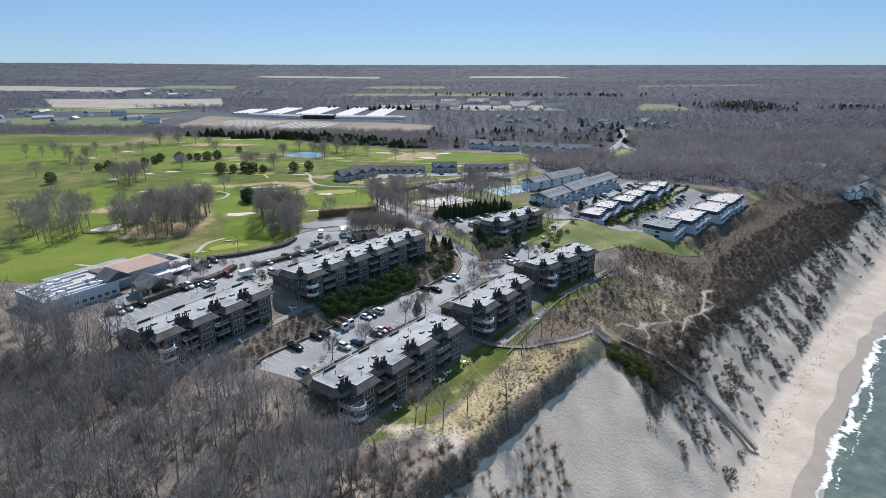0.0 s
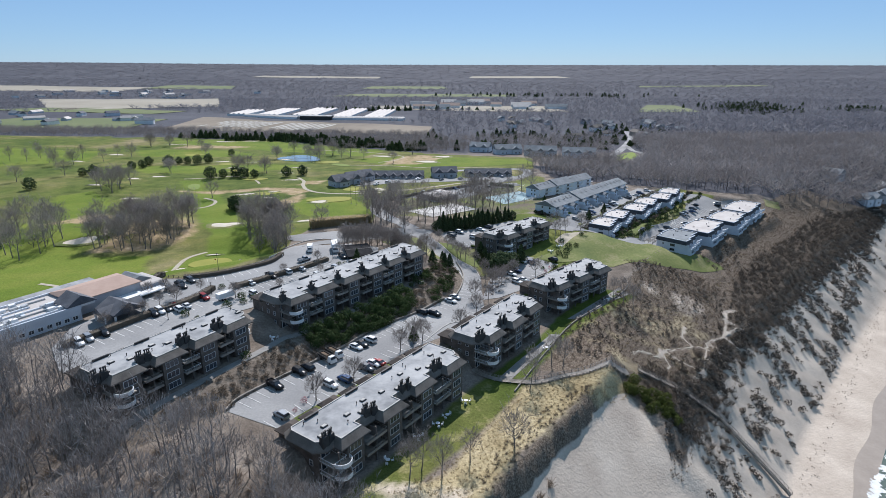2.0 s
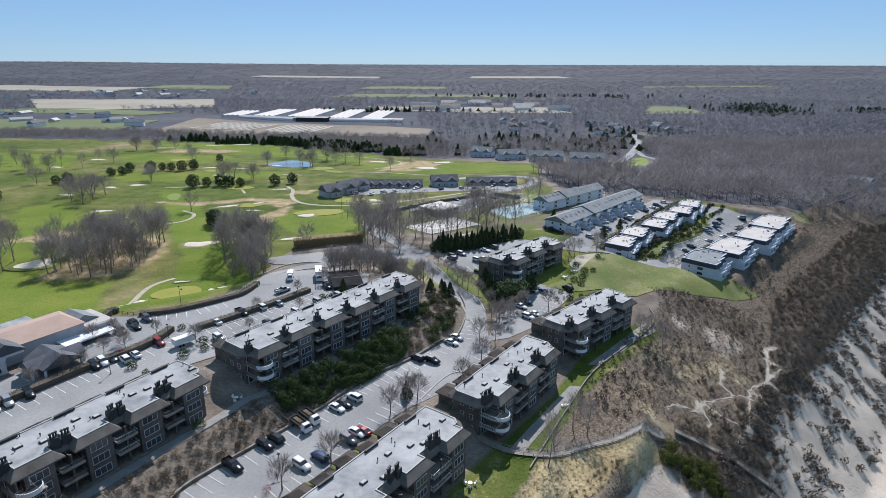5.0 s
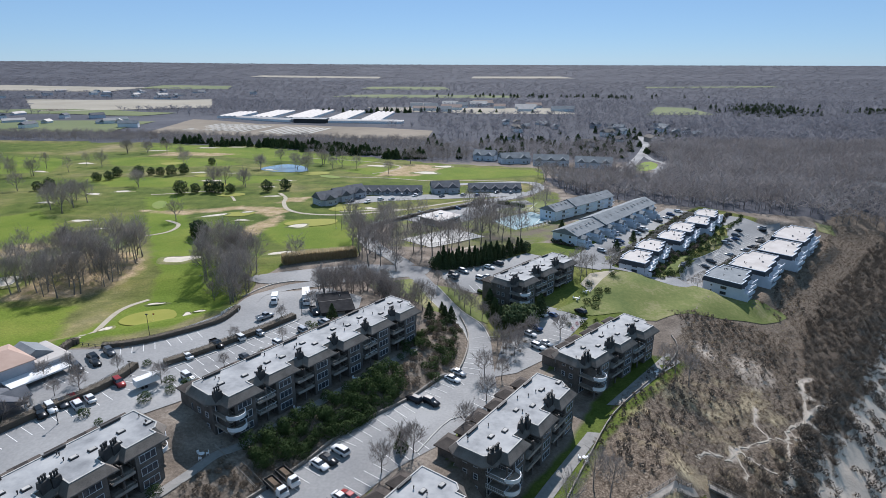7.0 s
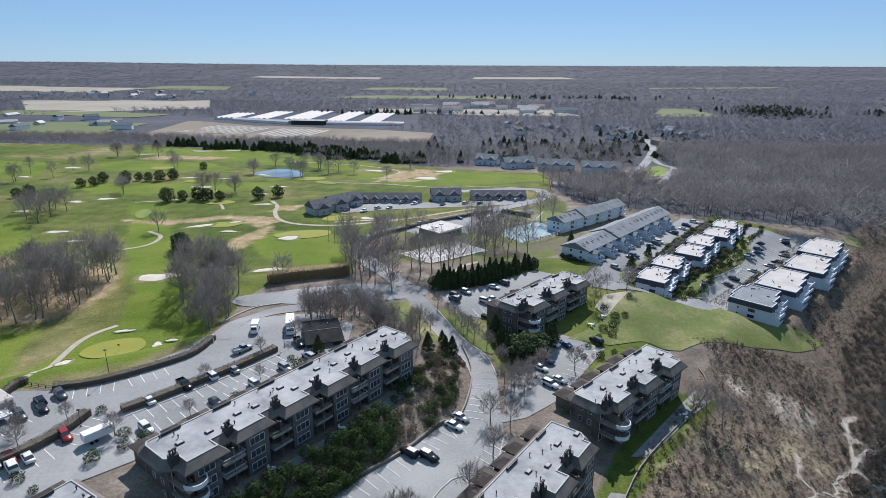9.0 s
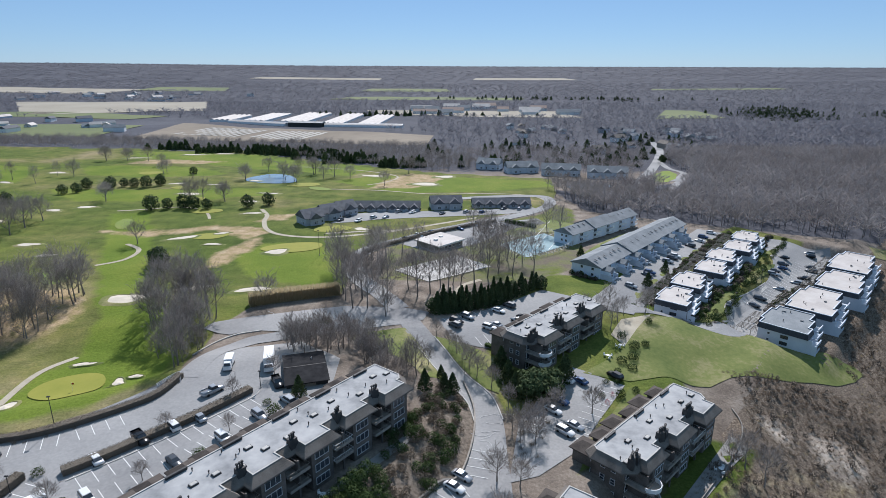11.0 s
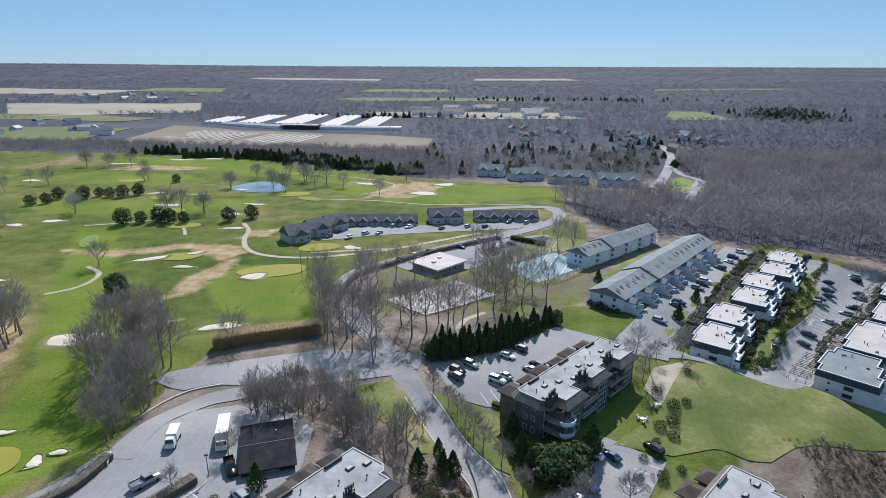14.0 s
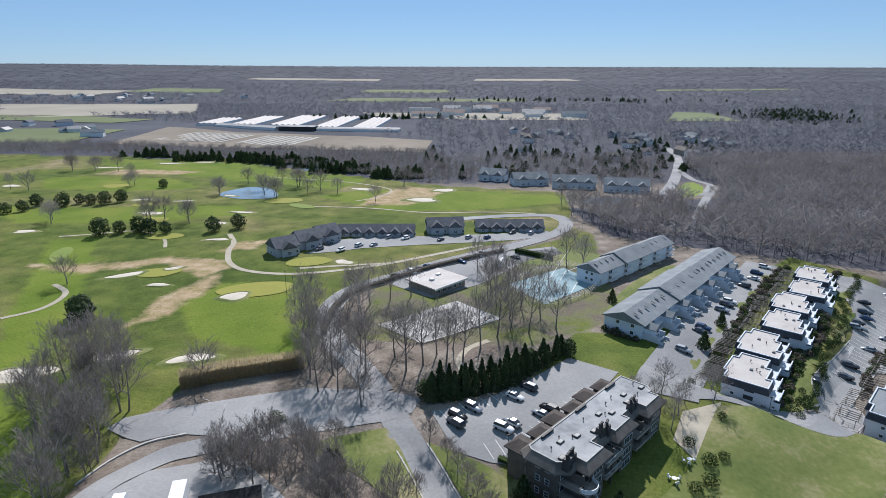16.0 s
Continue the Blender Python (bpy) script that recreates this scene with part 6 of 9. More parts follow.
# pool hall and its surroundings
hall = thing("recreation_hall", pose(-1.6, 370.5, 11.5, 0, 0, 46) @ Matrix.Diagonal((0.86, 0.86, 0.84, 1)), "low recreation hall with a broad white flat roof", "hall")
part("wall", Solid().box(-9, -8, -1, 9, 8, 3.2), M_WOOD, hall)
part("roof", Solid().box(-10, -9, 3.25, 10, 9, 3.7), M_WHITEROOF, hall, "white flat roof")
part("roof_unit", Solid().box(-4, -1, 3.7, -2.4, 0.6, 4.5).box(2.5, 2, 3.7, 4.6, 3.4, 4.3), M_WHITE, hall)
part("fascia", Solid().box(-10.1, -9.1, 2.9, 10.1, -9.0, 3.72).box(-10.1, 9.0, 2.9, 10.1, 9.1, 3.72), M_WHITE, hall)
for k in range(5):
    add_window(hall, 2.0, 1.6, pose(-8 + 3.2 * k, -8.02, 0.8), 2, 1)

# ---- trees and shrubs ----
class Wood:
    """Branches and twigs of a bare tree as arrays."""

    def __init__(self, seed):
        self.r = np.random.RandomState(seed)
        self.v, self.f, self.tv, self.tf = [], [], [], []

    def limb(self, p, q, r0, r1, n=4):
        z = q - p
        z = z / (np.linalg.norm(z) + 1e-9)
        a = np.cross(z, (0.3, 0.9, 0.1))
        a /= np.linalg.norm(a) + 1e-9
        c = np.cross(z, a)
        k = len(self.v)
        for base, r in ((p, r0), (q, r1)):
            for i in range(n):
                w = 2 * math.pi * i / n
                self.v.append(base + a * r * math.cos(w) + c * r * math.sin(w))
        for i in range(n):
            j = (i + 1) % n
            self.f += [(k + i, k + j, k + n + j), (k + i, k + n + j, k + n + i)]

    def twig(self, p, way, length, w):
        side = np.cross(way, self.r.normal(size=3))
        side = side / (np.linalg.norm(side) + 1e-9) * w
        k = len(self.tv)
        self.tv += [p - side, p + side, p + way * length]
        self.tf.append((k, k + 1, k + 2))


def unit(v):
    return v / (np.linalg.norm(v) + 1e-9)


def bare_tree(seed, height, crown, limbs, subs, twigs, trunk_r, clear=0.35, twig_w=0.03, round_top=0.5, sides=5, sub_solid=True, shell=0):
    t = Wood(seed)
    r = t.r
    p = np.zeros(3)
    lean = np.array([r.normal() * 0.05, r.normal() * 0.05, 1.0])
    spine = [p]
    for k in range(4):
        p = p + unit(lean + r.normal(size=3) * 0.06) * height * 0.85 / 4
        spine.append(p)
    for k in range(4):
        t.limb(spine[k] - (np.array([0, 0, 0.6]) if k == 0 else 0), spine[k + 1], trunk_r * (1 - 0.22 * k), trunk_r * (1 - 0.22 * (k + 1)) + 0.015, sides)
    for i in range(limbs):
        h = clear + (0.95 - clear) * (i + r.rand()) / limbs
        s = min(3.999, h / 0.85 * 4 if h < 0.84 else 3.9)
        k = int(s)
        base = spine[k] + (spine[k + 1] - spine[k]) * (s - k)
        ang = i * 2.4 + r.normal() * 0.4
        up = 0.45 + 1.1 * h + r.normal() * 0.15
        way = unit(np.array([math.cos(ang), math.sin(ang), up]))
        reach = crown * (1.15 - round_top * abs(h - 0.55) * 1.6) * (0.8 + 0.4 * r.rand())
        reach = min(reach, (height * 1.02 - base[2]) / max(way[2], 0.2))
        mid = base + way * reach * 0.5 + r.normal(size=3) * 0.12
        end = base + unit(way + np.array([0, 0, 0.25])) * reach
        lr = trunk_r * 0.5 * (1.25 - h)
        t.limb(base, mid, lr, lr * 0.65, 3)
        t.limb(mid, end, lr * 0.65, 0.02, 3)
        for j in range(subs):
            q = (base + (mid - base) * 1.0) if j == 0 else (mid + (end - mid) * r.rand())
            if r.rand() < 0.35:
                q = base + (mid - base) * (0.4 + 0.6 * r.rand())
            w2 = unit(way + r.normal(size=3) * 0.55 + np.array([0, 0, 0.3]))
            ln = reach * (0.28 + 0.3 * r.rand())
            if sub_solid:
                t.limb(q, q + w2 * ln, lr * 0.4 + 0.015, 0.015, 3)
            else:
                t.twig(q, w2, ln, twig_w * 1.8)
            for m in range(twigs):
                e = q + w2 * ln * (0.25 + 0.75 * r.rand())
                t.twig(e, unit(w2 + r.normal(size=3) * 0.6 + np.array([0, 0, 0.2])), ln * (0.35 + 0.45 * r.rand()), twig_w)
    # a rounded crown of fine twigs that fan up and out from the limbs
    cz, rz = height * (0.5 + 0.5 * clear * 0.75), height * (0.5 - 0.5 * clear * 0.75)
    fan = np.array([0, 0, height * clear * 0.8])
    for i in range(shell):
        d = unit(r.normal(size=3))
        if d[2] < -0.45:
            d[2] = -d[2]
        k = 0.5 + 0.42 * r.rand() ** 0.6
        lump = 1 + 0.16 * math.sin(5 * d[0] + seed) * math.cos(4 * d[1] + seed)
        q = np.array([d[0] * crown * 0.92, d[1] * crown * 0.92, d[2] * rz]) * k * lump + np.array([0, 0, cz])
        t.twig(q, unit(unit(q - fan) + np.array([0, 0, 0.15]) + r.normal(size=3) * 0.22), crown * (0.16 + 0.2 * r.rand()), twig_w * 0.8)
    return np.array(t.v), np.array(t.f), np.array(t.tv), np.array(t.tf)


def leafy(seed, a, b, c, n, size, cone=False, droop=0.0):
    """Loose leaf triangles over an ovoid or a cone, with an uneven outline."""
    r = np.random.RandomState(seed)
    d = r.normal(size=(n, 3))
    d /= np.linalg.norm(d, axis=1)[:, None]
    if cone:
        h = r.rand(n) ** 1.25
        tier = 0.82 + 0.3 * np.abs(np.sin(h * 26))
        ang = r.rand(n) * 6.283
        rad = (1 - h) ** 0.85 * tier * (0.65 + 0.4 * r.rand(n))
        p = np.stack([a * rad * np.cos(ang), b * rad * np.sin(ang), c * (0.06 + 0.94 * h)], 1)
        d = np.stack([np.cos(ang), np.sin(ang), 0.25 - droop + 0 * ang], 1)
    else:
        lump = 1 + 0.16 * np.sin(4.1 * d[:, 0] + seed) * np.cos(3.7 * d[:, 1]) + 0.12 * np.sin(7 * d[:, 2] + 2 * d[:, 0])
        p = d * lump[:, None] * (0.78 + 0.24 * r.rand(n))[:, None] * np.array([a, b, c]) + np.array([0, 0, c * 0.85])
    u = np.cross(d, r.normal(size=(n, 3)))
    u /= np.linalg.norm(u, axis=1)[:, None] + 1e-9
    w = np.cross(u, d) * 0.6 + d * 0.7 * (r.rand(n)[:, None] - 0.2)
    s = size * (0.6 + 0.8 * r.rand(n))[:, None]
    v = np.stack([p - u * s * 0.55, p + u * s * 0.55, p + w * s], 1).reshape(-1, 3)
    v[:, 2] = np.maximum(v[:, 2], 0.02)
    return v, np.arange(3 * n).reshape(n, 3)


def scatter_mesh(name, kinds, places, mat):
    """Many copies of a few shapes joined into one mesh; places: x, y, z, turn, scale, height scale, kind."""
    vs, fs, k = [], [], 0
    places = np.asarray(places, float)
    for i, (v, f) in enumerate(kinds):
        sel = places[places[:, 6].astype(int) == i]
        if not len(sel):
            continue
        co, si = np.cos(sel[:, 3])[:, None], np.sin(sel[:, 3])[:, None]
        x = (v[None, :, 0] * co - v[None, :, 1] * si) * sel[:, 4:5] + sel[:, 0:1]
        y = (v[None, :, 0] * si + v[None, :, 1] * co) * sel[:, 4:5] + sel[:, 1:2]
        z = v[None, :, 2] * sel[:, 5:6] + sel[:, 2:3]
        vs.append(np.stack([x, y, z], -1).reshape(-1, 3))
        fs.append((f[None] + (np.arange(len(sel)) * len(v))[:, None, None] + k).reshape(-1, 3))
        k += len(sel) * len(v)
    return array_mesh(name, np.concatenate(vs), np.concatenate(fs), mat)


def strew(region, spacing, seed, avoid=(), jitter=0.9):
    """Jittered grid points inside an outline."""
    r = np.random.RandomState(seed)
    xs, ys = [p[0] for p in region], [p[1] for p in region]
    gx, gy = np.meshgrid(np.arange(min(xs), max(xs), spacing), np.arange(min(ys), max(ys), spacing))
    x = (gx + (r.rand(*gx.shape) - 0.5) * spacing * jitter * 1.6).ravel()
    y = (gy + (r.rand(*gy.shape) - 0.5) * spacing * jitter * 1.6).ravel()
    keep = inside(region, x, y)
    for a in avoid:
        keep &= ~inside(a, x, y)
    return x[keep], y[keep]


def places_of(x, y, seed, kinds, s0=0.8, s1=1.2, sink=0.15):
    r = np.random.RandomState(seed + 77)
    n = len(x)
    s = s0 + (s1 - s0) * r.rand(n)
    return np.stack([x, y, land(x, y) - sink, r.rand(n) * 6.28, s, s * (0.85 + 0.3 * r.rand(n)), r.randint(0, kinds, n)], 1)


def joined(tree):
    v, f, tv, tf = tree
    return np.concatenate([v, tv]), np.concatenate([f, tf + len(v)])


# woods near the camera's start, as one mass
NEAR_WOODS = [(-210, 40), (-192.7, 165), (-142.5, 166), (-121.9, 154.5), (-106.7, 154.5), (-90.3, 132.1), (-75.7, 127.5), (-58.8, 135.8), (-49, 130), (-43.1, 129.1), (-37.3, 122.3), (-30.4, 119.1), (-22.3, 113.2), (-15.2, 114.1), (-10.1, 104.7), (8, 84), (20, 92), (0, 50), (-20, 30)]
kinds = [joined(bare_tree(s, 13.0, 4.4, 8, 3, 2, 0.18, 0.3, 0.055, shell=250)) for s in (11, 12, 13, 14, 15)]
wx, wy = strew(NEAR_WOODS, 4.4, 3)
vx, vy = strew([(-112.4, 152), (-101.9, 150), (-91.6, 147.3), (-81, 139), (-76, 134), (-73, 128), (-93.3, 130)], 4.0, 33)
wx, wy = np.concatenate([wx, vx]), np.concatenate([wy, vy])
lone("woodland", scatter_mesh("woodland", kinds, places_of(wx, wy, 3, 5, 0.75, 1.15), M_TWIG), "dense grey-brown woodland of leafless trees", "woodland", kind="stuff")
ux, uy = strew(NEAR_WOODS, 3.8, 31)
brush = []
for s in range(3):
    t = Wood(50 + s)
    for i in range(46):
        ang, el = t.r.rand() * 6.28, 0.5 + t.r.rand()
        t.twig(np.array([t.r.normal() * 0.25, t.r.normal() * 0.25, 0.0]), unit(np.array([math.cos(ang), math.sin(ang), el * 1.3])), 0.8 + t.r.rand() * 0.9, 0.035)
    brush.append((np.array(t.tv), np.array(t.tf)))
lone("undergrowth", scatter_mesh("undergrowth", brush, places_of(ux, uy, 4, 3, 0.9, 1.9), M_SCRUB), "bare brown undergrowth on the woodland floor", "undergrowth", kind="stuff")

# the broad woods to the right and behind
def brush_tree(seed, height, crown, hubs, blades, w, length, stem=True):
    """A light far tree: a trunk and a crown of thin upright blades."""
    t = Wood(seed)
    t.limb(np.array([0, 0, -0.5]), np.array([0.2, 0.1, height * 0.45]), 0.2, 0.14, 3)
    if stem:
        t.limb(np.array([0.2, 0.1, height * 0.45]), np.array([0.0, 0.2, height * 0.85]), 0.14, 0.04, 3)
    for i in range(hubs):
        h = 0.36 + 0.42 * (i + t.r.rand()) / hubs
        ang = i * 2.4 + t.r.normal() * 0.3
        rad = crown * (0.3 + 0.45 * t.r.rand()) * (1.1 - abs(h - 0.55))
        hub = np.array([rad * math.cos(ang), rad * math.sin(ang), height * h])
        root = np.array([0.1, 0.1, height * h * 0.72])
        t.twig(root, unit(hub - root), np.linalg.norm(hub - root) * 1.6, w * 2.0)
        for j in range(blades):
            out = unit(np.array([math.cos(ang), math.sin(ang), 0.9]) + t.r.normal(size=3) * 0.6)
            t.twig(hub + t.r.normal(size=3) * 0.35, out, length * (0.6 + 0.7 * t.r.rand()), w)
    return np.concatenate([np.array(t.v), np.array(t.tv)]), np.concatenate([np.array(t.f), np.array(t.tf) + len(t.v)])


mid_kinds = [brush_tree(s, 13.0, 6.0, 12, 5, 0.1, 2.5) for s in (21, 22, 23, 24)]
tuft_kinds = [brush_tree(s, 11.0, 6.0, 6, 3, 0.27, 2.3, False) for s in (25, 26, 27)]
SUBURB = [(139.2, 530.3), (198.8, 562.5), (202.1, 617), (260, 780), (262, 960), (60, 960), (-10, 900), (-15, 800), (19.5, 686.6), (57.2, 617), (140.7, 562.5)]
ROAD_GAP = band([(139.7, 541), (150.1, 562.5), (162.5, 586.3), (181.7, 628.1), (210.6, 698.6), (236, 770), (250, 840)], 8)
SIDE_GAP = band(SIDE_ROAD, 5.5)
CORNER_GAP = [(146, 530), (160, 528), (176, 548), (193, 585), (197, 612), (184, 616), (160, 585)]
parts_of = []
deep = []
for region, sp, sd, s0, s1 in ((WOODED, 6.0, 5, 0.8, 1.2), (SUBURB, 9.0, 6, 0.7, 1.0)):
    x, y = strew(region, sp, sd, (ROAD_GAP, SIDE_GAP, CORNER_GAP))
    q = places_of(x, y, sd, 4, s0, s1)
    parts_of.append(q[y < 740])
    deep.append(q[(y >= 740)])
deep = np.concatenate(deep)
deep[:, 6] = deep[:, 6] % 3
deep = deep[np.random.RandomState(15).rand(len(deep)) < 0.3]
deep[:, 4:6] *= 1.15
lone("woodland", scatter_mesh("woodland", mid_kinds, np.concatenate(parts_of), M_WOODS), "wide leafless woodland, grey-brown, reaching to the bluff", "woodland", kind="stuff")

# belts of trees round fields, and the far woods as crowns that thin with distance
OPEN = [o for o, _, _ in fields] + [[(-360, 980), (-40, 960), (-40, 1180), (-360, 1180)], [(-780, 860), (-430, 860), (-440, 1130), (-780, 1130)]]


def far_belt(region, spacing, seed, size, height, avoid=()):
    x, y = strew(region, spacing, seed, tuple(avoid) + tuple(OPEN))
    p = places_of(x, y, seed, 4, 0.7, 1.3, 0.3)
    p[:, 5] *= height
    p[:, 4] *= size
    return p


NORTH_BELT = [(-900, 800), (-452, 778), (-211.4, 742.3), (-88.6, 651.2), (-11.3, 599.4), (38.2, 617), (19.5, 686.6), (-15, 790), (-25, 790), (-230, 815), (-395, 845), (-900, 870)]
x, y = strew(NORTH_BELT, 5.4, 8)
lone("woodland", scatter_mesh("woodland", mid_kinds, places_of(x, y, 8, 4, 0.45, 0.75), M_DARKTWIG), "belt of leafless trees behind the golf course", "woodland", kind="stuff")
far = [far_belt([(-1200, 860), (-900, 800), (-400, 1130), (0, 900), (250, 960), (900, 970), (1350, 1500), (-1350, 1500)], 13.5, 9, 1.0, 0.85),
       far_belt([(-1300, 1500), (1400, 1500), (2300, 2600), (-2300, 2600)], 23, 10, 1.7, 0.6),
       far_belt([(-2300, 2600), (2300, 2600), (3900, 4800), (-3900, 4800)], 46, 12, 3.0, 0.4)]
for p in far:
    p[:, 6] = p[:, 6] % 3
lone("woodland", scatter_mesh("woodland", tuft_kinds, np.concatenate(far + [deep]), M_HAZED_WOODS), "endless flat leafless woods reaching the horizon", "woodland", kind="stuff")
green = []
spires = [leafy(170 + k, 0.7, 0.7, 1.0, 110, 0.4, True, 0.3) for k in range(2)]
for k, (cx, cy, a, c, n) in enumerate(((590, 1200, 62, 60, 150), (650, 1330, 60, 60, 60), (820, 1210, 60, 30, 40), (-292, 756, 30, 7, 22), (-232, 726, 22, 6, 16), (-182, 722, 26, 6, 30), (-148, 708, 22, 5, 30), (-112, 684, 24, 5, 26), (-80, 653, 24, 5, 26), (-40, 626, 26, 5, 16), (100, 760, 80, 60, 34), (175.6, 690, 50, 40, 26), (240, 800, 60, 70, 34), (300, 1700, 300, 60, 60), (60, 640, 60, 14, 16), (-60, 1190, 150, 8, 40), (150, 640, 20, 12, 9))):
    r = np.random.RandomState(200 + k)
    x, y = cx + a * r.normal(size=n) * 0.6, cy + c * r.normal(size=n) * 0.6
    green.append(np.stack([x, y, land(x, y) - 0.3, r.rand(n) * 6.28, 3.6 + 2.2 * r.rand(n), 5.0 + 4.5 * r.rand(n), r.randint(0, 2, n)], 1))
lone("woodland", scatter_mesh("woodland", spires, np.concatenate(green), M_FIR), "dark evergreen trees scattered through the far woods", "woodland", kind="stuff")


def tree_kind(key, tree, trunk_mat=None, twig_mat=None):
    v, f, tv, tf = tree
    return array_mesh(key + "_trunk", v, f, trunk_mat or M_BARK), array_mesh(key + "_crown", tv, tf, twig_mat or M_DARKTWIG)


def place_tree(name, meshes, x, y, scale, turn, label, category, group="", sink=0.0):
    root = thing(name, pose(x, y, ground_z(x, y) - sink, 0, 0, turn) @ Matrix.Diagonal((scale, scale, scale, 1)), label, category, group)
    part("trunk", meshes[0], None, root)
    part("crown", meshes[1], None, root)
    return root


TALL = [tree_kind("tall_tree_%d" % s, bare_tree(30 + s, 15.0, 5.3, 14, 6, 4, 0.27, 0.27, 0.045, shell=750)) for s in range(4)]
WIDE = [tree_kind("wide_tree_%d" % s, bare_tree(40 + s, 11.5, 6.2, 14, 6, 4, 0.32, 0.22, 0.05, shell=700)) for s in range(3)]
ROUND = [tree_kind("round_tree_%d" % s, bare_tree(45 + s, 6.6, 3.0, 16, 6, 4, 0.17, 0.28, 0.036, shell=700)) for s in range(3)]
BUSHY = [tree_kind("bushy_tree_%d" % s, bare_tree(33 + s, 8.5, 3.3, 13, 6, 4, 0.16, 0.1, 0.04, shell=650)) for s in range(3)]
rt = random.Random(4)


def plant(name, kinds, spots, s0, s1, label, category, group):
    for x, y in spots:
        place_tree(name, rt.choice(kinds), x, y, rt.uniform(s0, s1), rt.uniform(0, 360), label, category, group)


GOLF_TREES = [(-206.1, 465.7), (-139.7, 372.2), (-152.8, 461.4), (-147.3, 545.9), (-108.1, 540.7), (-118.4, 549.3), (-103.8, 584.4), (-42.5, 528.2), (-29.2, 590.6), (-91.6, 557.1), (-134.4, 468.5), (-290.7, 654.3), (-272, 654.4), (-312.5, 658.4), (-223.1, 579.4), (-144, 594.7), (-121.5, 605),
              (-245.8, 624.6), (-276.1, 448.9), (-296.2, 426.6), (-58.2, 295.9), (-210, 413.4), (-223.4, 411.2), (-219.5, 418.3), (-207.5, 385.1), (-209.5, 398.8), (-229.3, 407.4), (-218, 392.1), (-318.1, 502.5), (-306.8, 510.6), (-148.8, 551.9), (-158.4, 475.6), (-151, 476.4), (-210.8, 474.6), (-138.6, 476.7), (-111, 546.2), (-124.3, 565.8), (-85.5, 568.7), (-316.1, 663.7), (-294.8, 665), (-225, 589.2), (-287.1, 566.7), (-71.7, 557.8), (-104.2, 580.5)]
plant("tree", WIDE, GOLF_TREES, 0.8, 1.15, "broad leafless tree standing on the golf turf", "tree", "single trees of the golf course")
more = [(-370.9, 526.6), (-355.4, 524.9), (-356.1, 544.3), (-321.1, 509), (-307.6, 509.6), (-319.5, 545.1), (-301.2, 569), (-333.1, 520.3), (-369.9, 562.2), (-294.4, 533.3), (-215.1, 406.6), (-233.4, 417.5)]
plant("tree", TALL, more, 0.7, 0.9, "tall leafless tree in a golf course copse", "tree", "copses of the golf course")
for region, sp, sd in ((rounded([(-145.6, 258), (-124.9, 265.3), (-116.2, 282.3), (-127.7, 308.9), (-154.2, 299.3), (-162, 280.9)], 3), 5.4, 1), (rounded([(-189.7, 247.2), (-164.9, 247.7), (-162.9, 260.6), (-182.2, 292.9), (-211.1, 295)], 3), 8.5, 2),
                       (rounded([(-88.3, 276), (-75.4, 255.8), (-64.5, 247.4), (-68.7, 272.2), (-69.9, 286.7), (-81.7, 303.2), (-97.6, 306.6)], 3), 5.4, 3)):
    x, y = strew(region, sp, sd)
    plant("tree", TALL + BUSHY[:1], list(zip(x.tolist(), y.tolist())), 0.76, 1.02, "tall leafless tree in a golf course copse", "tree", "copses of the golf course")
COURT_TREES = [(-29, 292.1), (-24.3, 292.2), (-17.6, 285.3), (-18.6, 300.3), (-8.5, 303.4), (-4.2, 306.9), (1.9, 306.9), (6.3, 308.9), (11.7, 319.1), (-9.6, 321), (-24, 332.9), (-26.1, 322.1), (-28, 316.4), (-37.9, 331.2), (22, 340.3), (18.8, 349.8), (16.2, 358), (-20.8, 307.3), (-27.1, 301), (-30.8, 310.1), (-32.6, 299.3), (-33.4, 318.9), (-39.7, 322.1), (-41.5, 338.3), (-29.7, 350.6),
               (-12.1, 311.9), (-0.7, 314), (3.7, 318), (17, 326.4), (21.4, 330.9), (26.8, 329.1), (-23.8, 351.6), (-27, 345.3), (-17.6, 356.1), (-10.5, 359.8), (17.9, 365.2), (23.3, 358.9), (32.7, 345.3), (26.5, 348), (40.2, 373.4), (35.6, 332.7), (51, 394.3), (55.4, 387), (21.5, 381.5), (14.4, 388.8), (-36.2, 313.7), (-34.4, 306.4)]
plant("tree", TALL, COURT_TREES, 0.82, 1.12, "tall leafless tree round the courts and pool", "tree", "trees round the courts")
yx, yy = strew([(-46.6, 266.5), (-35.2, 271.2), (-24, 269.3), (-17.3, 260), (-9.6, 258.1), (-1.7, 244.9), (-13.4, 239.8), (-19.6, 245.4), (-24.4, 252.3), (-34.9, 255.9), (-41, 255.8)], 3.7, 61)
YARD_TREES = list(zip(yx.tolist(), yy.tolist()))
plant("tree", BUSHY, YARD_TREES, 0.75, 1.1, "slender leafless tree between road and service yard", "tree", "trees by the service yard")
plant("tree", ROUND, [(-1.6, 273.2), (2.2, 268.8), (4.2, 265), (6, 261.8), (7.6, 257.2), (9.4, 253), (13, 248.6), (16.6, 231.4), (20.7, 234.2), (24.4, 235.9), (20.9, 225.8), (17.8, 226.7), (-3.4, 257), (-21.1, 271.3), (-17.7, 289.5), (16.6, 241), (19, 229.5), (22.6, 231), (27.5, 238)], 0.7, 0.95, "leafless round-crowned street tree beside the road", "tree", "street trees")
plant("tree", ROUND, [(-30.9, 148.1), (-22.7, 155.8), (-12, 174.4), (-5.8, 180.9), (11.3, 201.5), (5.5, 189), (-8.4, 179.2), (16, 212.2), (36.3, 237.9), (11.6, 213.6)], 0.85, 1.1, "leafless round-crowned tree on a car-park island", "tree", "car-park trees")
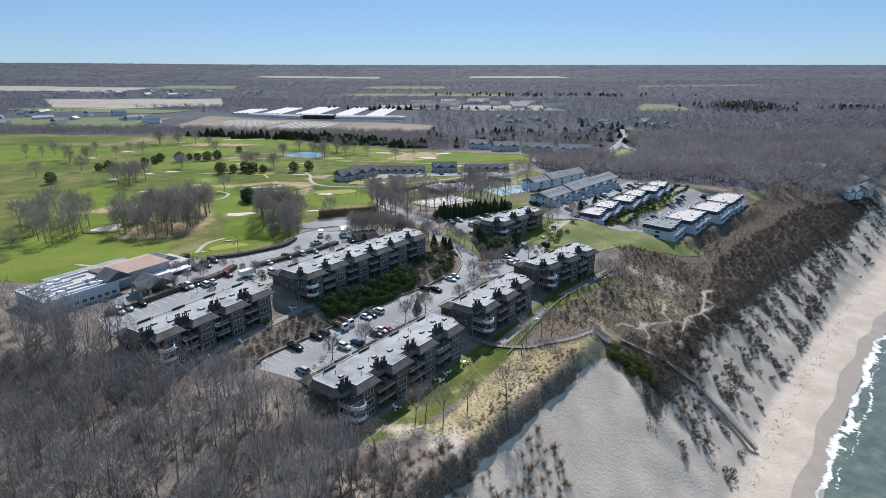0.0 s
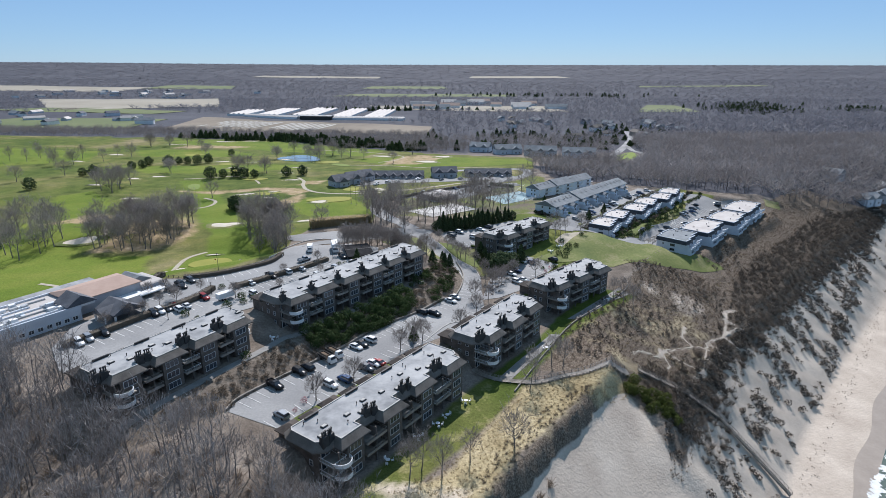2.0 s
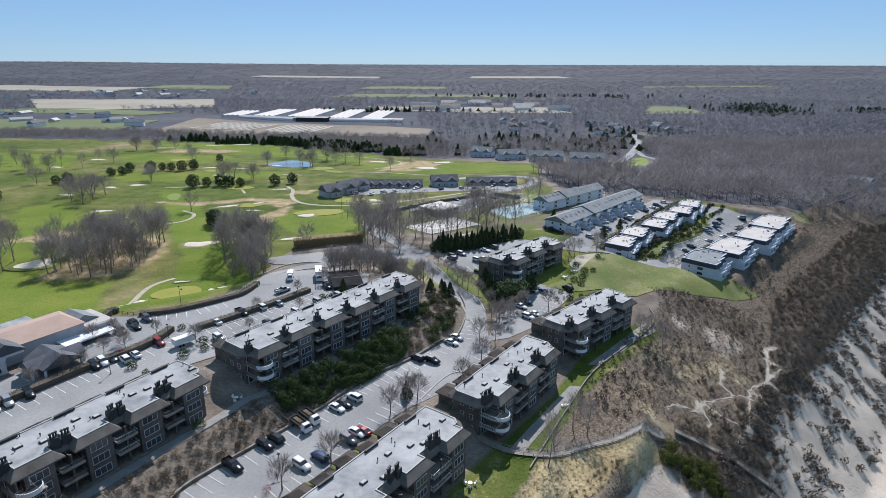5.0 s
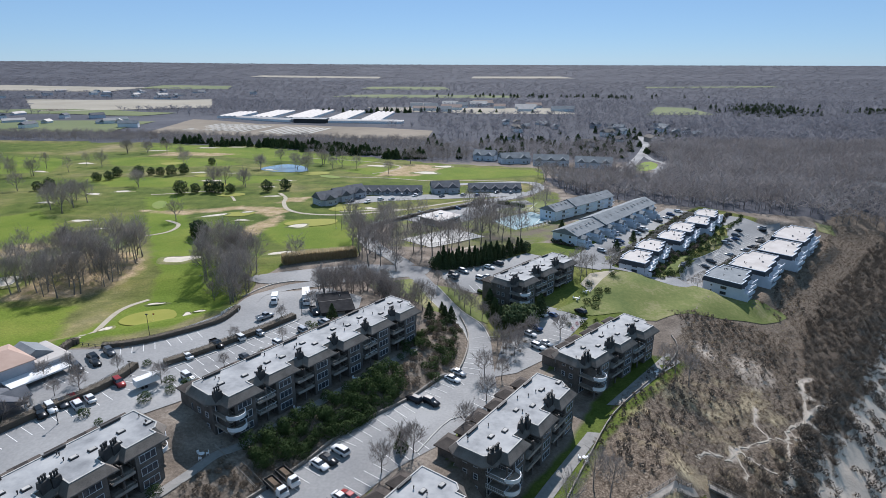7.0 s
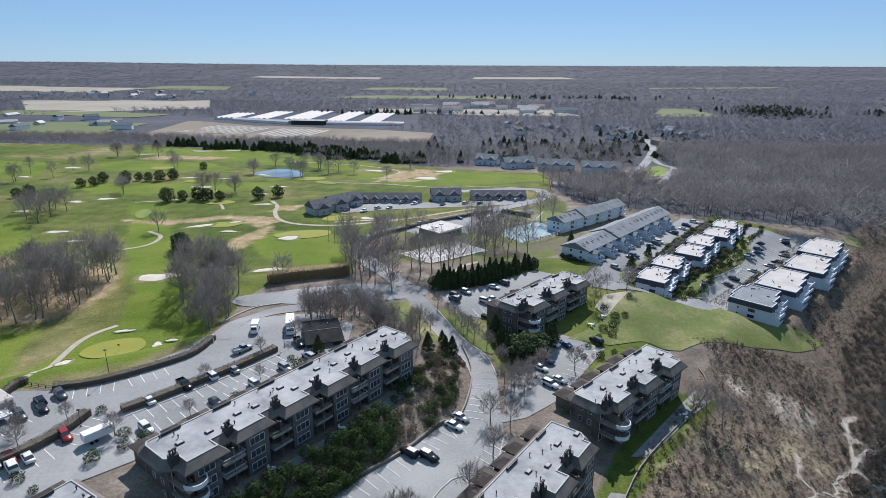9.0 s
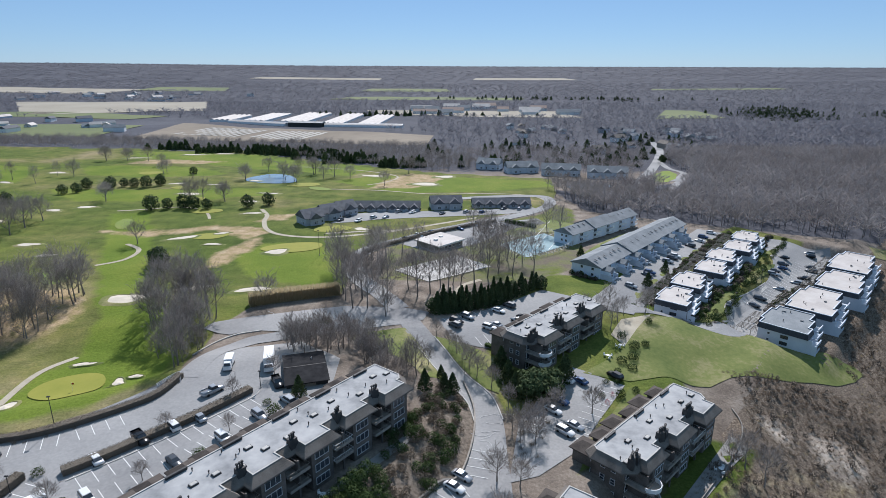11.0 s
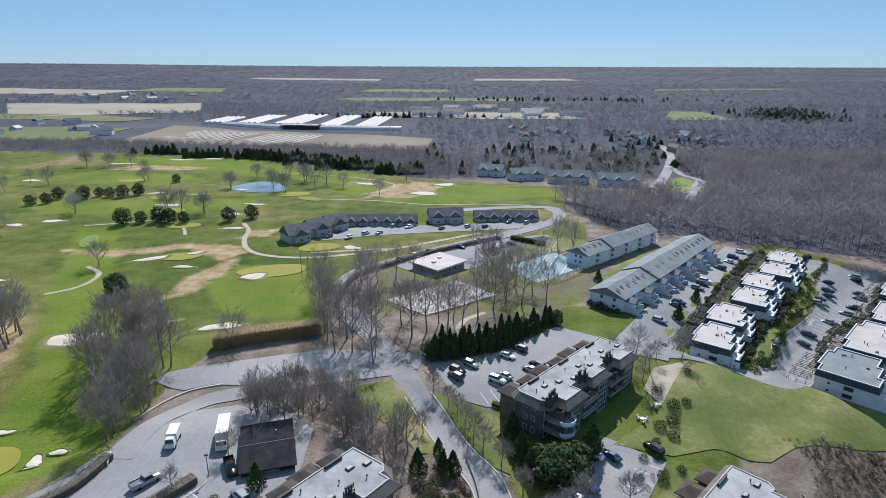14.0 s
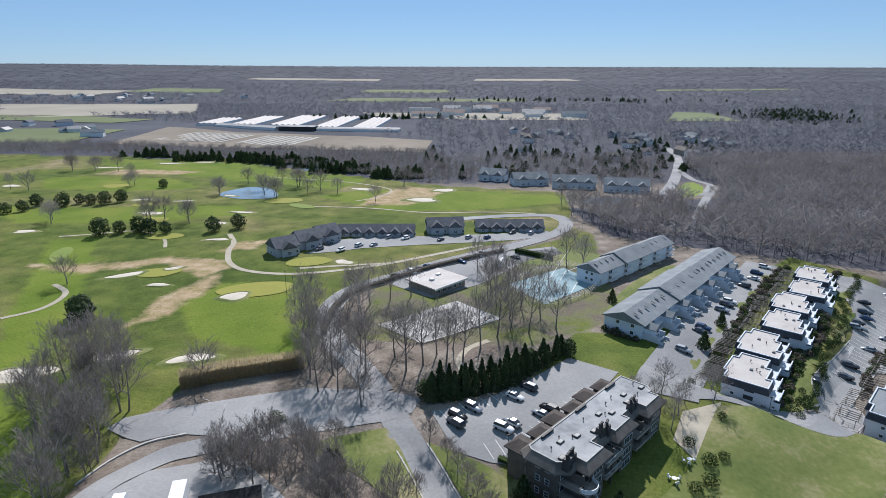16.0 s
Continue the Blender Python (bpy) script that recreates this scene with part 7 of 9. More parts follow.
plant("tree", ROUND, [(-83.2, 192.8), (-86, 197.1), (-79.4, 202.5), (-43.5, 219.6), (-53.9, 204.1), (-91.9, 180.3), (-89, 183.2), (-95.8, 174.6), (-94.5, 197.6), (-90.7, 201.5), (-87.9, 190.8), (-40.6, 242.5), (-56.7, 219.9), (-47.3, 233), (-66.2, 196.7)], 0.55, 0.8, "small leafless tree in a car-park bed", "tree", "small car-park trees")
plant("tree", TALL, [(-6.9, 126.8), (-4.4, 129.6), (0.1, 127), (6.4, 132.4), (23.9, 162.7), (26.4, 169.6), (67.5, 225), (70, 221), (63, 223), (35, 173.6), (32.1, 175.9)], 0.55, 0.66, "slender leafless tree on the bluff top", "tree", "bluff trees")
plant("tree", WIDE, [(17, 137.9), (-30.5, 116.9), (-34.7, 119.4), (-26.4, 113.2)], 0.66, 0.8, "spreading leafless tree on the bluff top", "tree", "bluff trees")
plant("tree", TALL, [(50.9, 277.6), (54.4, 282.9), (57.8, 288), (49.1, 284.6), (53.4, 291.4), (64.7, 288.5), (66.4, 293.7), (45.6, 288.8)], 0.42, 0.6, "small leafless tree by the drive", "tree", "drive trees")
plant("tree", TALL, [(86 + 7.3 * k, 458 + 6.0 * math.sin(k * 1.7)) for k in range(9)] + [(72 + 5 * (k % 5), 520 - 6 * k) for k in range(10)], 0.7, 0.95, "tall leafless tree at the edge of the woods", "tree", "wood-edge trees")

# conifers
FIRS = []
for s in range(3):
    v, f = leafy(60 + s, 2.9, 2.9, 8.0, 900, 0.7, True, 0.35)
    trunk = Solid().tube((0, 0, -0.5), (0, 0, 6.0), 0.16, 0.05, 6)
    FIRS.append((trunk.mesh("fir_trunk_%d" % s, M_BARK), array_mesh("fir_crown_%d" % s, v, f, M_FIR)))
PINES = []
for s in range(2):
    v, f = leafy(66 + s, 3.4, 3.4, 3.6, 700, 0.8)
    v[:, 2] += 0.5
    trunk = Solid().tube((0, 0, -0.5), (0, 0, 4.0), 0.2, 0.1, 6)
    PINES.append((trunk.mesh("pine_trunk_%d" % s, M_BARK), array_mesh("pine_crown_%d" % s, v, f, M_FIR)))
SPIRES = []
for s in range(3):
    v, f = leafy(70 + s, (1.9, 2.5, 3.0)[s], (1.9, 2.4, 2.8)[s], (9.0, 8.6, 8.0)[s], (1000, 1200, 1300)[s], 0.6, True, 0.2)
    trunk = Solid().tube((0, 0, -0.5), (0, 0, 7.0), 0.16, 0.05, 6)
    SPIRES.append((trunk.mesh("spire_trunk_%d" % s, M_BARK), array_mesh("spire_crown_%d" % s, v, f, M_FIR)))
plant("conifer", SPIRES, [(8, 296.2), (13, 298.6), (17.4, 301.8), (22.4, 305.6), (29, 309), (2.6, 294.6), (-1.5, 289.1), (1.2, 289.6), (3.9, 290.2), (6.4, 290.9), (8.9, 291.6), (11.4, 292.4), (13.8, 293.6), (16.2, 295.1), (18.5, 297), (20.7, 299.3), (22.8, 301.6), (25, 304), (27.3, 306.4), (31.5, 310.5), (33.7, 315), (0.4, 292), (5.6, 293), (10.6, 295), (15.2, 297.2), (19.6, 301.4)], 0.62, 0.98, "tall dark conifer in a screen beside the car park", "conifer", "conifer screen")
plant("conifer", PINES, [(35.4, 313.4), (24, 307), (-3, 290.6)], 0.6, 0.9, "dark green bushy conifer beside the car park", "conifer", "conifer screen")
plant("conifer", FIRS, [(17.4, 250.7), (18.7, 245.8), (16, 256.6), (32.3, 252.1)], 0.75, 1.0, "dark green conifer beside a condominium block", "conifer", "conifers by the block")
plant("conifer", PINES, [(25.4, 247), (28.6, 248.3), (23.4, 245.8), (21.3, 243.4), (24.9, 243.5), (28, 244.5), (20.6, 247.5)], 0.75, 1.05, "dark green bushy conifer beside a condominium block", "conifer", "conifers by the block")
plant("conifer", FIRS, [(-32.4, 233.7), (-8.6, 181.9), (-19.1, 262.6), (-21, 264.3), (77, 322.9), (58.8, 355.2), (89.1, 338.7), (-3.9, 242.2), (1, 244.2), (2.9, 244.9), (0, 249.9)], 0.42, 0.72, "single dark green conifer", "conifer", "single conifers")
plant("conifer", PINES, [(-248.3, 491.1), (-244.1, 499), (-245.8, 513.9), (-228, 511.1), (-223, 519.8), (-215.4, 518.4), (-206.7, 517.7), (-199.8, 524.2), (-198.9, 578.2), (-114.1, 449.2), (-104.3, 456.9), (-136.9, 446.8), (-144.2, 445.9), (-150.7, 448.2), (-167.5, 443.6), (-159.6, 446.8), (-263.6, 392.7), (-263.5, 449.8), (-255.9, 450.2), (-113.2, 337), (-110.8, 333.8), (-115.9, 341.4)], 0.85, 1.25, "dark green pine standing on the golf turf", "conifer", "golf course pines")

# shrubs
LEAFY = [array_mesh("leafy_shrub_%d" % s, *leafy(80 + s, 1.25, 1.15, 0.95, 700, 0.19), M_HEDGE) for s in range(3)]
TWIGGY = [array_mesh("twiggy_shrub_%d" % s, v * np.array([0.62, 0.62, 0.62]), f, M_BROWNHEDGE) for s, (v, f) in enumerate(brush)]
CUSHION = [array_mesh("cushion_shrub_%d" % s, *leafy(120 + s, 0.8, 0.8, 0.6, 170, 0.2), M_CUSHION) for s in range(3)]
PINKY = [array_mesh("pink_shrub_%d" % s, *leafy(90 + s, 1.0, 1.0, 1.0, 260, 0.2), M_PINK) for s in range(2)]
M_JUNIPER = island_material("juniper_leaves", [(0.045, 0.062, 0.016), (0.085, 0.105, 0.026), (0.14, 0.15, 0.04)])
JUNIPER = [array_mesh("juniper_shrub_%d" % s, *leafy(86 + s, 1.25, 1.15, 0.95, 600, 0.2), M_JUNIPER) for s in range(2)]
rs = random.Random(8)


def shrubs(name, meshes, spots, s0, s1, label, group, flat=1.0):
    for x, y in spots:
        s = rs.uniform(s0, s1)
        lone(name, rs.choice(meshes), label, "shrub", group, m=pose(x, y, ground_z(x, y) - 0.05, 0, 0, rs.uniform(0, 360)) @ Matrix.Diagonal((s, s * rs.uniform(0.85, 1.15), s * flat * rs.uniform(0.85, 1.15), 1)))


def within(region, spacing, seed):
    x, y = strew(region, spacing, seed)
    return list(zip(x.tolist(), y.tolist()))


BANK_HEDGE = [(-40.6, 177), (-19.7, 204.3), (-12.8, 212.2), (-8.9, 204.5), (-15.3, 194.8), (-21.7, 187.8), (-26.9, 180.6), (-31.7, 175.7), (-35.9, 172.5)]
shrubs("evergreen_shrub", LEAFY, within(BANK_HEDGE, 1.9, 21), 1.15, 1.6, "dense dark green shrub on the bank", "bank shrubs", 1.1)
shrubs("evergreen_shrub", LEAFY, within([(-11.8, 212.7), (-2.7, 208.5), (5.6, 219.7), (5.7, 241.9), (0, 248.4), (-3, 238.1), (-9.9, 226)], 3.9, 22) + within([(-51.7, 159.3), (-46.6, 170.8), (-49.6, 170.8), (-55.6, 159.2)], 4.5, 23), 0.9, 1.5, "rounded green shrub on the bank", "bank shrubs")
shrubs("evergreen_shrub", LEAFY, [(-12.4, 211.4), (-10.9, 215.5), (-9.5, 219.2), (-10.1, 223), (-8.2, 225.5), (-6.8, 228.7), (-5.3, 230.3), (-3.4, 232.6), (0.5, 234.9), (3.2, 236.2), (0.3, 227.8), (-0.6, 222), (-2, 217), (-4.5, 214.5), (3.9, 232.2), (5.7, 239.6), (2.5, 226.8)], 0.85, 1.25, "clipped rounded green shrub in the bank garden", "bank topiary")
shrubs("bare_shrub", CUSHION, within([(-65.8, 137.7), (-51.1, 143.4), (-50.2, 147.8), (-46, 154), (-39.8, 161.9), (-34.8, 168.1), (-27.9, 177.5), (-27.5, 178.4), (-33.8, 174.6), (-39.2, 172.6), (-42.1, 174.1), (-48.2, 166.9), (-57.7, 151.4)], 1.75, 24), 0.6, 1.15, "low brown leafless shrub on the mulched bank", "bare bank shrubs")
shrubs("bare_shrub", CUSHION, within([(-12.2, 201.6), (-2.7, 208.5), (3.8, 221.7), (6.6, 240.9), (1, 248.8), (-4.9, 236.1), (-11.8, 221.9)], 2.0, 25), 0.8, 1.5, "brown leafless shrub on the mulched bank", "bare bank shrubs")
H_DIR = Vector((math.cos(radians(51.2)), math.sin(radians(51.2))))
row_spots = []
for k in range(54):
    u, off = k * 2.3, -4.2 - 3.2 * rs.random()
    row_spots.append((80.4 + u * H_DIR.x + off * -H_DIR.y * -1 * -1, 291.5 + u * H_DIR.y + off * H_DIR.x))
shrubs("evergreen_shrub", LEAFY, row_spots, 0.6, 1.3, "rounded dark shrub before terrace homes", "terrace shrubs")
row_spots = []
for k in range(44):
    u, off = k * 2.7 - 2, 15.6 + 3.5 * rs.random()
    row_spots.append((80.4 + u * H_DIR.x - off * H_DIR.y, 291.5 + u * H_DIR.y + off * H_DIR.x))
shrubs("bare_shrub", TWIGGY, row_spots[::2], 1.2, 2.0, "brown leafless shrub behind terrace homes", "terrace shrubs")
shrubs("evergreen_shrub", LEAFY, row_spots[1::2], 0.6, 1.0, "rounded dark shrub behind terrace homes", "terrace shrubs")
shrubs("evergreen_shrub", LEAFY, [(55.4, 267.9), (53.3, 262.6), (51.7, 257.6), (49.8, 260.9), (47.1, 255.4), (45.7, 250.7), (42.9, 250.7), (53.1, 273.2), (49.5, 247), (45, 244.9), (40.4, 244.9), (58.8, 269.4), (63.9, 282.1)], 0.7, 1.4, "clipped green shrub at the lawn's edge", "lawn shrubs")
shrubs("bare_shrub", TWIGGY, within([(71.3, 296.1), (85.2, 288.8), (101.8, 286.2), (126, 272), (128, 275), (103.7, 289.2), (86, 291.4), (72.1, 298.6)], 2.0, 26), 1.0, 1.8, "brown leafless shrub along the lawn", "lawn shrubs")
shrubs("bare_shrub", TWIGGY, within([(14.8, 213.1), (20.3, 219.7), (25.9, 232.6), (24, 239), (17.6, 234.7)], 2.2, 27) + within([(4.7, 191.7), (9.3, 194.1), (13, 200.3), (9.3, 198.8)], 2.4, 28) + within([(-87, 214.1), (-79.4, 217.9), (-71.9, 223.4), (-81.3, 214.1)], 3, 29), 1.0, 1.7, "brown leafless shrub in a planted bed", "bed shrubs")
shrubs("blossom_shrub", PINKY, [(-33.7, 147.6), (-27.7, 153.9), (-19.8, 164.2), (-35, 143.6), (14.4, 198.9), (12.3, 195.6), (17.1, 267.9), (20.1, 271.3), (23.9, 275.4), (41, 242), (43.1, 245.4)], 0.6, 0.95, "small pink-blossomed shrub beside the car park", "blossom shrubs")
shrubs("evergreen_shrub", LEAFY, [(-59.5, 195.7), (-62.4, 192.8), (-64.3, 196.7), (-35.9, 225.6), (-38.7, 229.9), (-34, 222.3), (-46.3, 211.5), (-73.7, 205.4), (-76.7, 183.2), (-66.2, 188.9), (-34.1, 279.5), (-35.6, 279.4), (-72, 180.3)], 0.8, 1.5, "rounded dark shrub beside the upper car park", "upper shrubs")


# massed planting round the flat-roofed homes
BEDS = ([(81.1, 290.7), (87.7, 295.6), (99.2, 312.1), (108, 320.4), (120.3, 334.4), (128.6, 347.6), (145.9, 372.4), (158.8, 388.1), (155, 388), (143, 372), (127, 350), (113, 336), (101, 323), (90, 307), (84, 298)], [(70.7, 307.8), (72.7, 304.2), (82.5, 320.1), (94.4, 336.5), (112.3, 359), (128.7, 379.2), (140.1, 392.6), (138, 395), (124, 379.5), (104, 355), (90, 335.5), (78.6, 319.8)],
        [(58.9, 324.4), (49.9, 332.3), (48.6, 330.8), (57.6, 322.9)], [(108.7, 300.3), (112.4, 303.7), (125.2, 319), (133.4, 323.2), (145.3, 330), (170.9, 358.6), (177.5, 368.2), (172, 365), (148, 337), (132, 327.5), (117.2, 312.6)])
for k, (mat, label, sp) in enumerate(((M_HEDGE, "massed dark green shrubs round pale homes", 1.9), (M_SLOPE, "massed brown leafless shrubs round pale homes", 1.7))):
    bx, by = zip(*[strew(b, sp, 270 + k) for b in BEDS])
    bx, by = np.concatenate(bx), np.concatenate(by)
    lone("planting", scatter_mesh("planting", [leafy(190 + q, 0.95, 0.9, 0.8, 260, 0.3) for q in range(3)], places_of(bx, by, 272 + k, 3, 0.5, 1.3, 0.05), mat), label, "shrubs", kind="stuff")


def hedge(name, pts, half, height, mat, leaf, n_per_m, label, seed, upright=0.0):
    """A clipped hedge along a line: a solid heart under loose leaves or twigs."""
    line = course(pts, 5)
    root = thing(name, Matrix.Identity(4), label, "hedge", "clipped hedges")
    heart = Solid()
    n = len(line)
    edge = band(line, half * 0.82)
    left, right = edge[:n], edge[n:][::-1]
    for a, c in zip(left, right):
        za, zc = ground_z(*a), ground_z(*c)
        heart.v += [(a[0], a[1], za - 0.3), (a[0], a[1], za + height * 0.86), (c[0], c[1], zc + height * 0.86), (c[0], c[1], zc - 0.3)]
    for i in range(n - 1):
        k = 4 * i
        heart.f += [(k, k + 4, k + 5, k + 1), (k + 1, k + 5, k + 6, k + 2), (k + 2, k + 6, k + 7, k + 3)]
    heart.f += [(0, 1, 2, 3), (4 * n - 1, 4 * n - 2, 4 * n - 3, 4 * n - 4)]
    part("heart", heart, mat, root)
    r = np.random.RandomState(seed)
    ps, ns, hs = [], [], []
    for (ax, ay), (bx, by) in zip(line[:-1], line[1:]):
        ln = math.hypot(bx - ax, by - ay)
        nx, ny = -(by - ay) / ln, (bx - ax) / ln
        m = int(ln * n_per_m) + 1
        t, u, q = r.rand(m), r.rand(m), r.rand(m)
        sgn = np.where(u < 0.36, 1.0, np.where(u < 0.72, -1.0, 0.0))
        off = np.where(sgn == 0, half * (2 * q - 1), sgn * half * (0.8 + 0.2 * q))
        hs.append(np.where(sgn == 0, height * (0.86 + 0.14 * r.rand(m)), height * r.rand(m)))
        ps.append(np.stack([ax + (bx - ax) * t + nx * off, ay + (by - ay) * t + ny * off], 1))
        ns.append(np.stack([nx * sgn, ny * sgn, 0 * sgn + 0.6], 1))
    ps, ns, hs = np.concatenate(ps), np.concatenate(ns), np.concatenate(hs)
    p = np.column_stack([ps, land(ps[:, 0], ps[:, 1]) + hs])
    d = ns + r.normal(size=ns.shape) * 0.5 + np.array([0, 0, upright])
    d /= np.linalg.norm(d, axis=1)[:, None]
    w = np.cross(d, r.normal(size=ns.shape))
    w /= np.linalg.norm(w, axis=1)[:, None] + 1e-9
    fat = 0.4 if not upright else 0.05
    p[:, 2] -= leaf * 0.5 * (upright > 0)
    vs = np.stack([p - w * leaf * fat, p + w * leaf * fat, p + d * leaf], 1).reshape(-1, 3)
    part("leaves", array_mesh("leaves", vs, np.arange(len(vs)).reshape(-1, 3), mat), None, root)


hedge("hedge", [(-99.6, 208.4), (-99.7, 217.2), (-98.5, 216.8)], 1.0, 1.7, M_CLIPPED, 0.16, 200, "clipped brown hedge between turf and car park", 1)
hedge("hedge", [(-90.3, 214.8), (-83.2, 217), (-77.2, 220.6), (-69.1, 227.5), (-64.6, 233), (-62.9, 241.4)], 0.9, 1.5, M_CLIPPED, 0.16, 200, "clipped brown hedge between turf and car park", 2)
hedge("hedge", [(-69.5, 205.6), (-63.3, 211.6), (-57.9, 217.9), (-51, 225.6), (-44, 235.1)], 1.1, 1.6, M_CLIPPED, 0.16, 200, "clipped brown hedge dividing two rows of parking", 3)
hedge("hedge", [(-100.8, 162.6), (-94.4, 171.7), (-89, 180.3), (-83.7, 187.5), (-79.8, 192.8), (-77.3, 198.6), (-76.2, 204.4)], 1.1, 1.8, M_CLIPPED, 0.16, 200, "clipped dark hedge along the clubhouse car park", 4)
hedge("hedge", [(-63.3, 294.1), (-54.5, 298.5), (-45.3, 301.9), (-35.8, 306)], 1.6, 4.0, M_REED, 1.7, 230, "tall hedge of dry straw-coloured reeds beside the road", 5, 4.0)
hedge("hedge", [(-58.4, 172.7), (-55.4, 170.5)], 0.8, 1.2, M_HEDGE, 0.28, 40, "clipped green hedge between two blocks", 6)
hedge("hedge", [(12.6, 268.7), (17.1, 266.8), (20.6, 269.4)], 0.6, 1.0, M_HEDGE, 0.25, 40, "clipped green hedge by a car park", 7)
hedge("hedge", [(-34.7, 326.7), (-35.6, 341.8), (-31.9, 360.2), (-20.3, 374.3), (-2.5, 392.4), (19.8, 409.8), (26.9, 414.3)], 0.7, 1.8, M_CLIPPED, 0.2, 120, "dark screened fence line hedge along the bend", 8)
hedge("hedge", [(32.3, 414.3), (39.4, 408.9), (46.5, 403.4)], 1.0, 2.2, M_HEDGE, 0.24, 110, "clipped green hedge beside the service yard", 9)

# bluff: scrub, straw and slope tufts
x, y = strew([(29.1, 179.5), (39, 172.3), (62, 190), (64, 168), (60, 150), (75, 152), (340, 440), (330, 452), (262, 398), (213.4, 385.1), (197.7, 365.7), (144.1, 311.3), (125.6, 281.3), (128, 270), (118, 262), (81.3, 261.8), (76, 240), (59.6, 224.7), (45.5, 208)], 1.2, 40)
s = side_of(FOOT, x, y)
r = np.random.RandomState(3)
off_trail = np.min([np.abs(side_of(np.array(t, float), x, y)) for t in TRAILS], axis=0) > 0.9
keep = off_trail & (s > 21) & (r.rand(len(x)) < np.where((s > 52) & (y < 235), 0.85, 1.0))
sprigs = [(v[:72], f[:24]) for v, f in brush]
p1 = places_of(x[keep], y[keep], 41, 3, 0.4, 0.85, 0.05)
lone("scrub", scatter_mesh("scrub", sprigs, p1, M_SCRUB), "low brown scrub matting the bluff top", "scrub", kind="stuff")
x, y = strew([(58, 178), (64, 190), (84, 200), (110, 232), (126, 260), (150, 300), (201.7, 361.8), (262, 396), (330, 446), (345, 430), (250, 330), (190, 270), (150, 225), (112, 182), (90, 158), (76, 158), (66, 170)], 2.2, 140)
s = side_of(FOOT, x, y)
keep = (s > 21 - 8 * ease(105, 80, x) + 3.0 * wave(x, y, 6.0, 0.9)) & (s < 46) & (np.min([np.abs(side_of(np.array(t, float), x, y)) for t in TRAILS], axis=0) > 1.5)
lone("thicket", scatter_mesh("thicket", brush, places_of(x[keep], y[keep], 141, 3, 1.0, 2.0, 0.05), M_SLOPE), "dark leafless thicket along the bluff edge", "scrub", kind="stuff")
x, y = strew([(60, 120), (90, 150), (340, 420), (335, 450), (120, 235), (70, 180), (55, 150)], 1.55, 42)
s = side_of(FOOT, x, y)
cl = wave(x, y, 3.1, 1.0) + 0.8 * wave(x, y, 7.3, 2.0)
keep = (s > 1.0) & (s < 36) & (cl + (s - 18) / 38 + 0.25 * (np.random.RandomState(9).rand(len(x)) - 0.5) > 0.06) & ((x + 0.5 * (y - 150) > 70 - 0.1 * s) | (y > 188))
p2 = places_of(x[keep], y[keep], 43, 3, 0.5, 1.5, 0.05)
tufts = [leafy(150 + k, 0.85, 0.85, 0.65, 48, 0.42) for k in range(3)]
lone("scrub", scatter_mesh("scrub", tufts, p2, M_SLOPE), "dark tufts of scrub clinging to the sandy bluff", "scrub", kind="stuff")
hx, hy = strew([(33, 186), (48, 180), (62, 190), (70, 186), (84, 192), (112, 228), (126, 262), (150, 300), (200, 362), (190, 358), (144.1, 311.3), (125.6, 281.3), (118, 262), (81.3, 261.8), (76, 240), (59.6, 224.7), (45.5, 208)], 2.1, 240)
hr = np.random.RandomState(6)
clear = np.min([np.abs(side_of(np.array(t, float), hx, hy)) for t in TRAILS], axis=0) > 1.4
pick = clear & (hr.rand(len(hx)) < 0.35 + 0.4 * wave(hx, hy, 9.0, 0.3))
lone("heath_shrubs", scatter_mesh("heath_shrubs", [(v * np.array([1, 1, 1.5]), f) for v, f in tufts], places_of(hx[pick], hy[pick], 242, 3, 0.4, 1.0, 0.05), M_SLOPE), "dark rounded heath shrubs among dead stems", "scrub", kind="stuff")
pick = clear & (hr.rand(len(hx)) < 0.2 - 0.4 * wave(hx, hy, 9.0, 0.3))
lone("dead_grass", scatter_mesh("dead_grass", sprigs, places_of(hx[pick], hy[pick], 243, 3, 0.3, 0.7, 0.02), M_STRAW), "pale dead grass tussocks on the bluff heath", "grass", kind="stuff")
x, y = strew([(-30, 60), (10, 60), (24, 100), (12, 116), (4, 116), (-14.2, 115.1), (-24.3, 109)], 2.2, 44)
x2, y2 = strew([(14, 112), (34, 110), (30, 130), (24, 136)], 2.2, 45)
lone("scrub", scatter_mesh("scrub", brush, places_of(np.concatenate([x, x2]), np.concatenate([y, y2]), 46, 3, 0.8, 1.7, 0.05), M_SCRUB), "dark scrub below the eroded dune edge", "scrub", kind="stuff")
blades = []
for s in range(2):
    t = Wood(300 + s)
    for i in range(16):
        a = t.r.rand() * 6.28
        t.twig(np.array([t.r.normal() * 0.15, t.r.normal() * 0.15, 0]), unit(np.array([math.cos(a), math.sin(a), 1.2])), 0.5 + 0.4 * t.r.rand(), 0.03)
    blades.append((np.array(t.tv), np.array(t.tf)))
x, y = strew([(-12.2, 122.3), (6, 118), (17.9, 137.4), (37.7, 159), (54, 170), (56, 178), (38.9, 173.2), (21.6, 165.2), (11.9, 148.9), (2, 132.2)], 1.0, 47)
lone("dune_grass", scatter_mesh("dune_grass", blades, places_of(x, y, 48, 2, 0.5, 1.0, 0.02), M_STRAW), "straw-coloured dune grass on the bluff top", "grass", kind="stuff")
x, y = strew([(10, 122), (19.9, 137.4), (33.6, 154.6), (46, 168), (41.2, 166.3), (27.7, 155.4), (14.9, 139.3), (4, 121.8)], 1.5, 49)
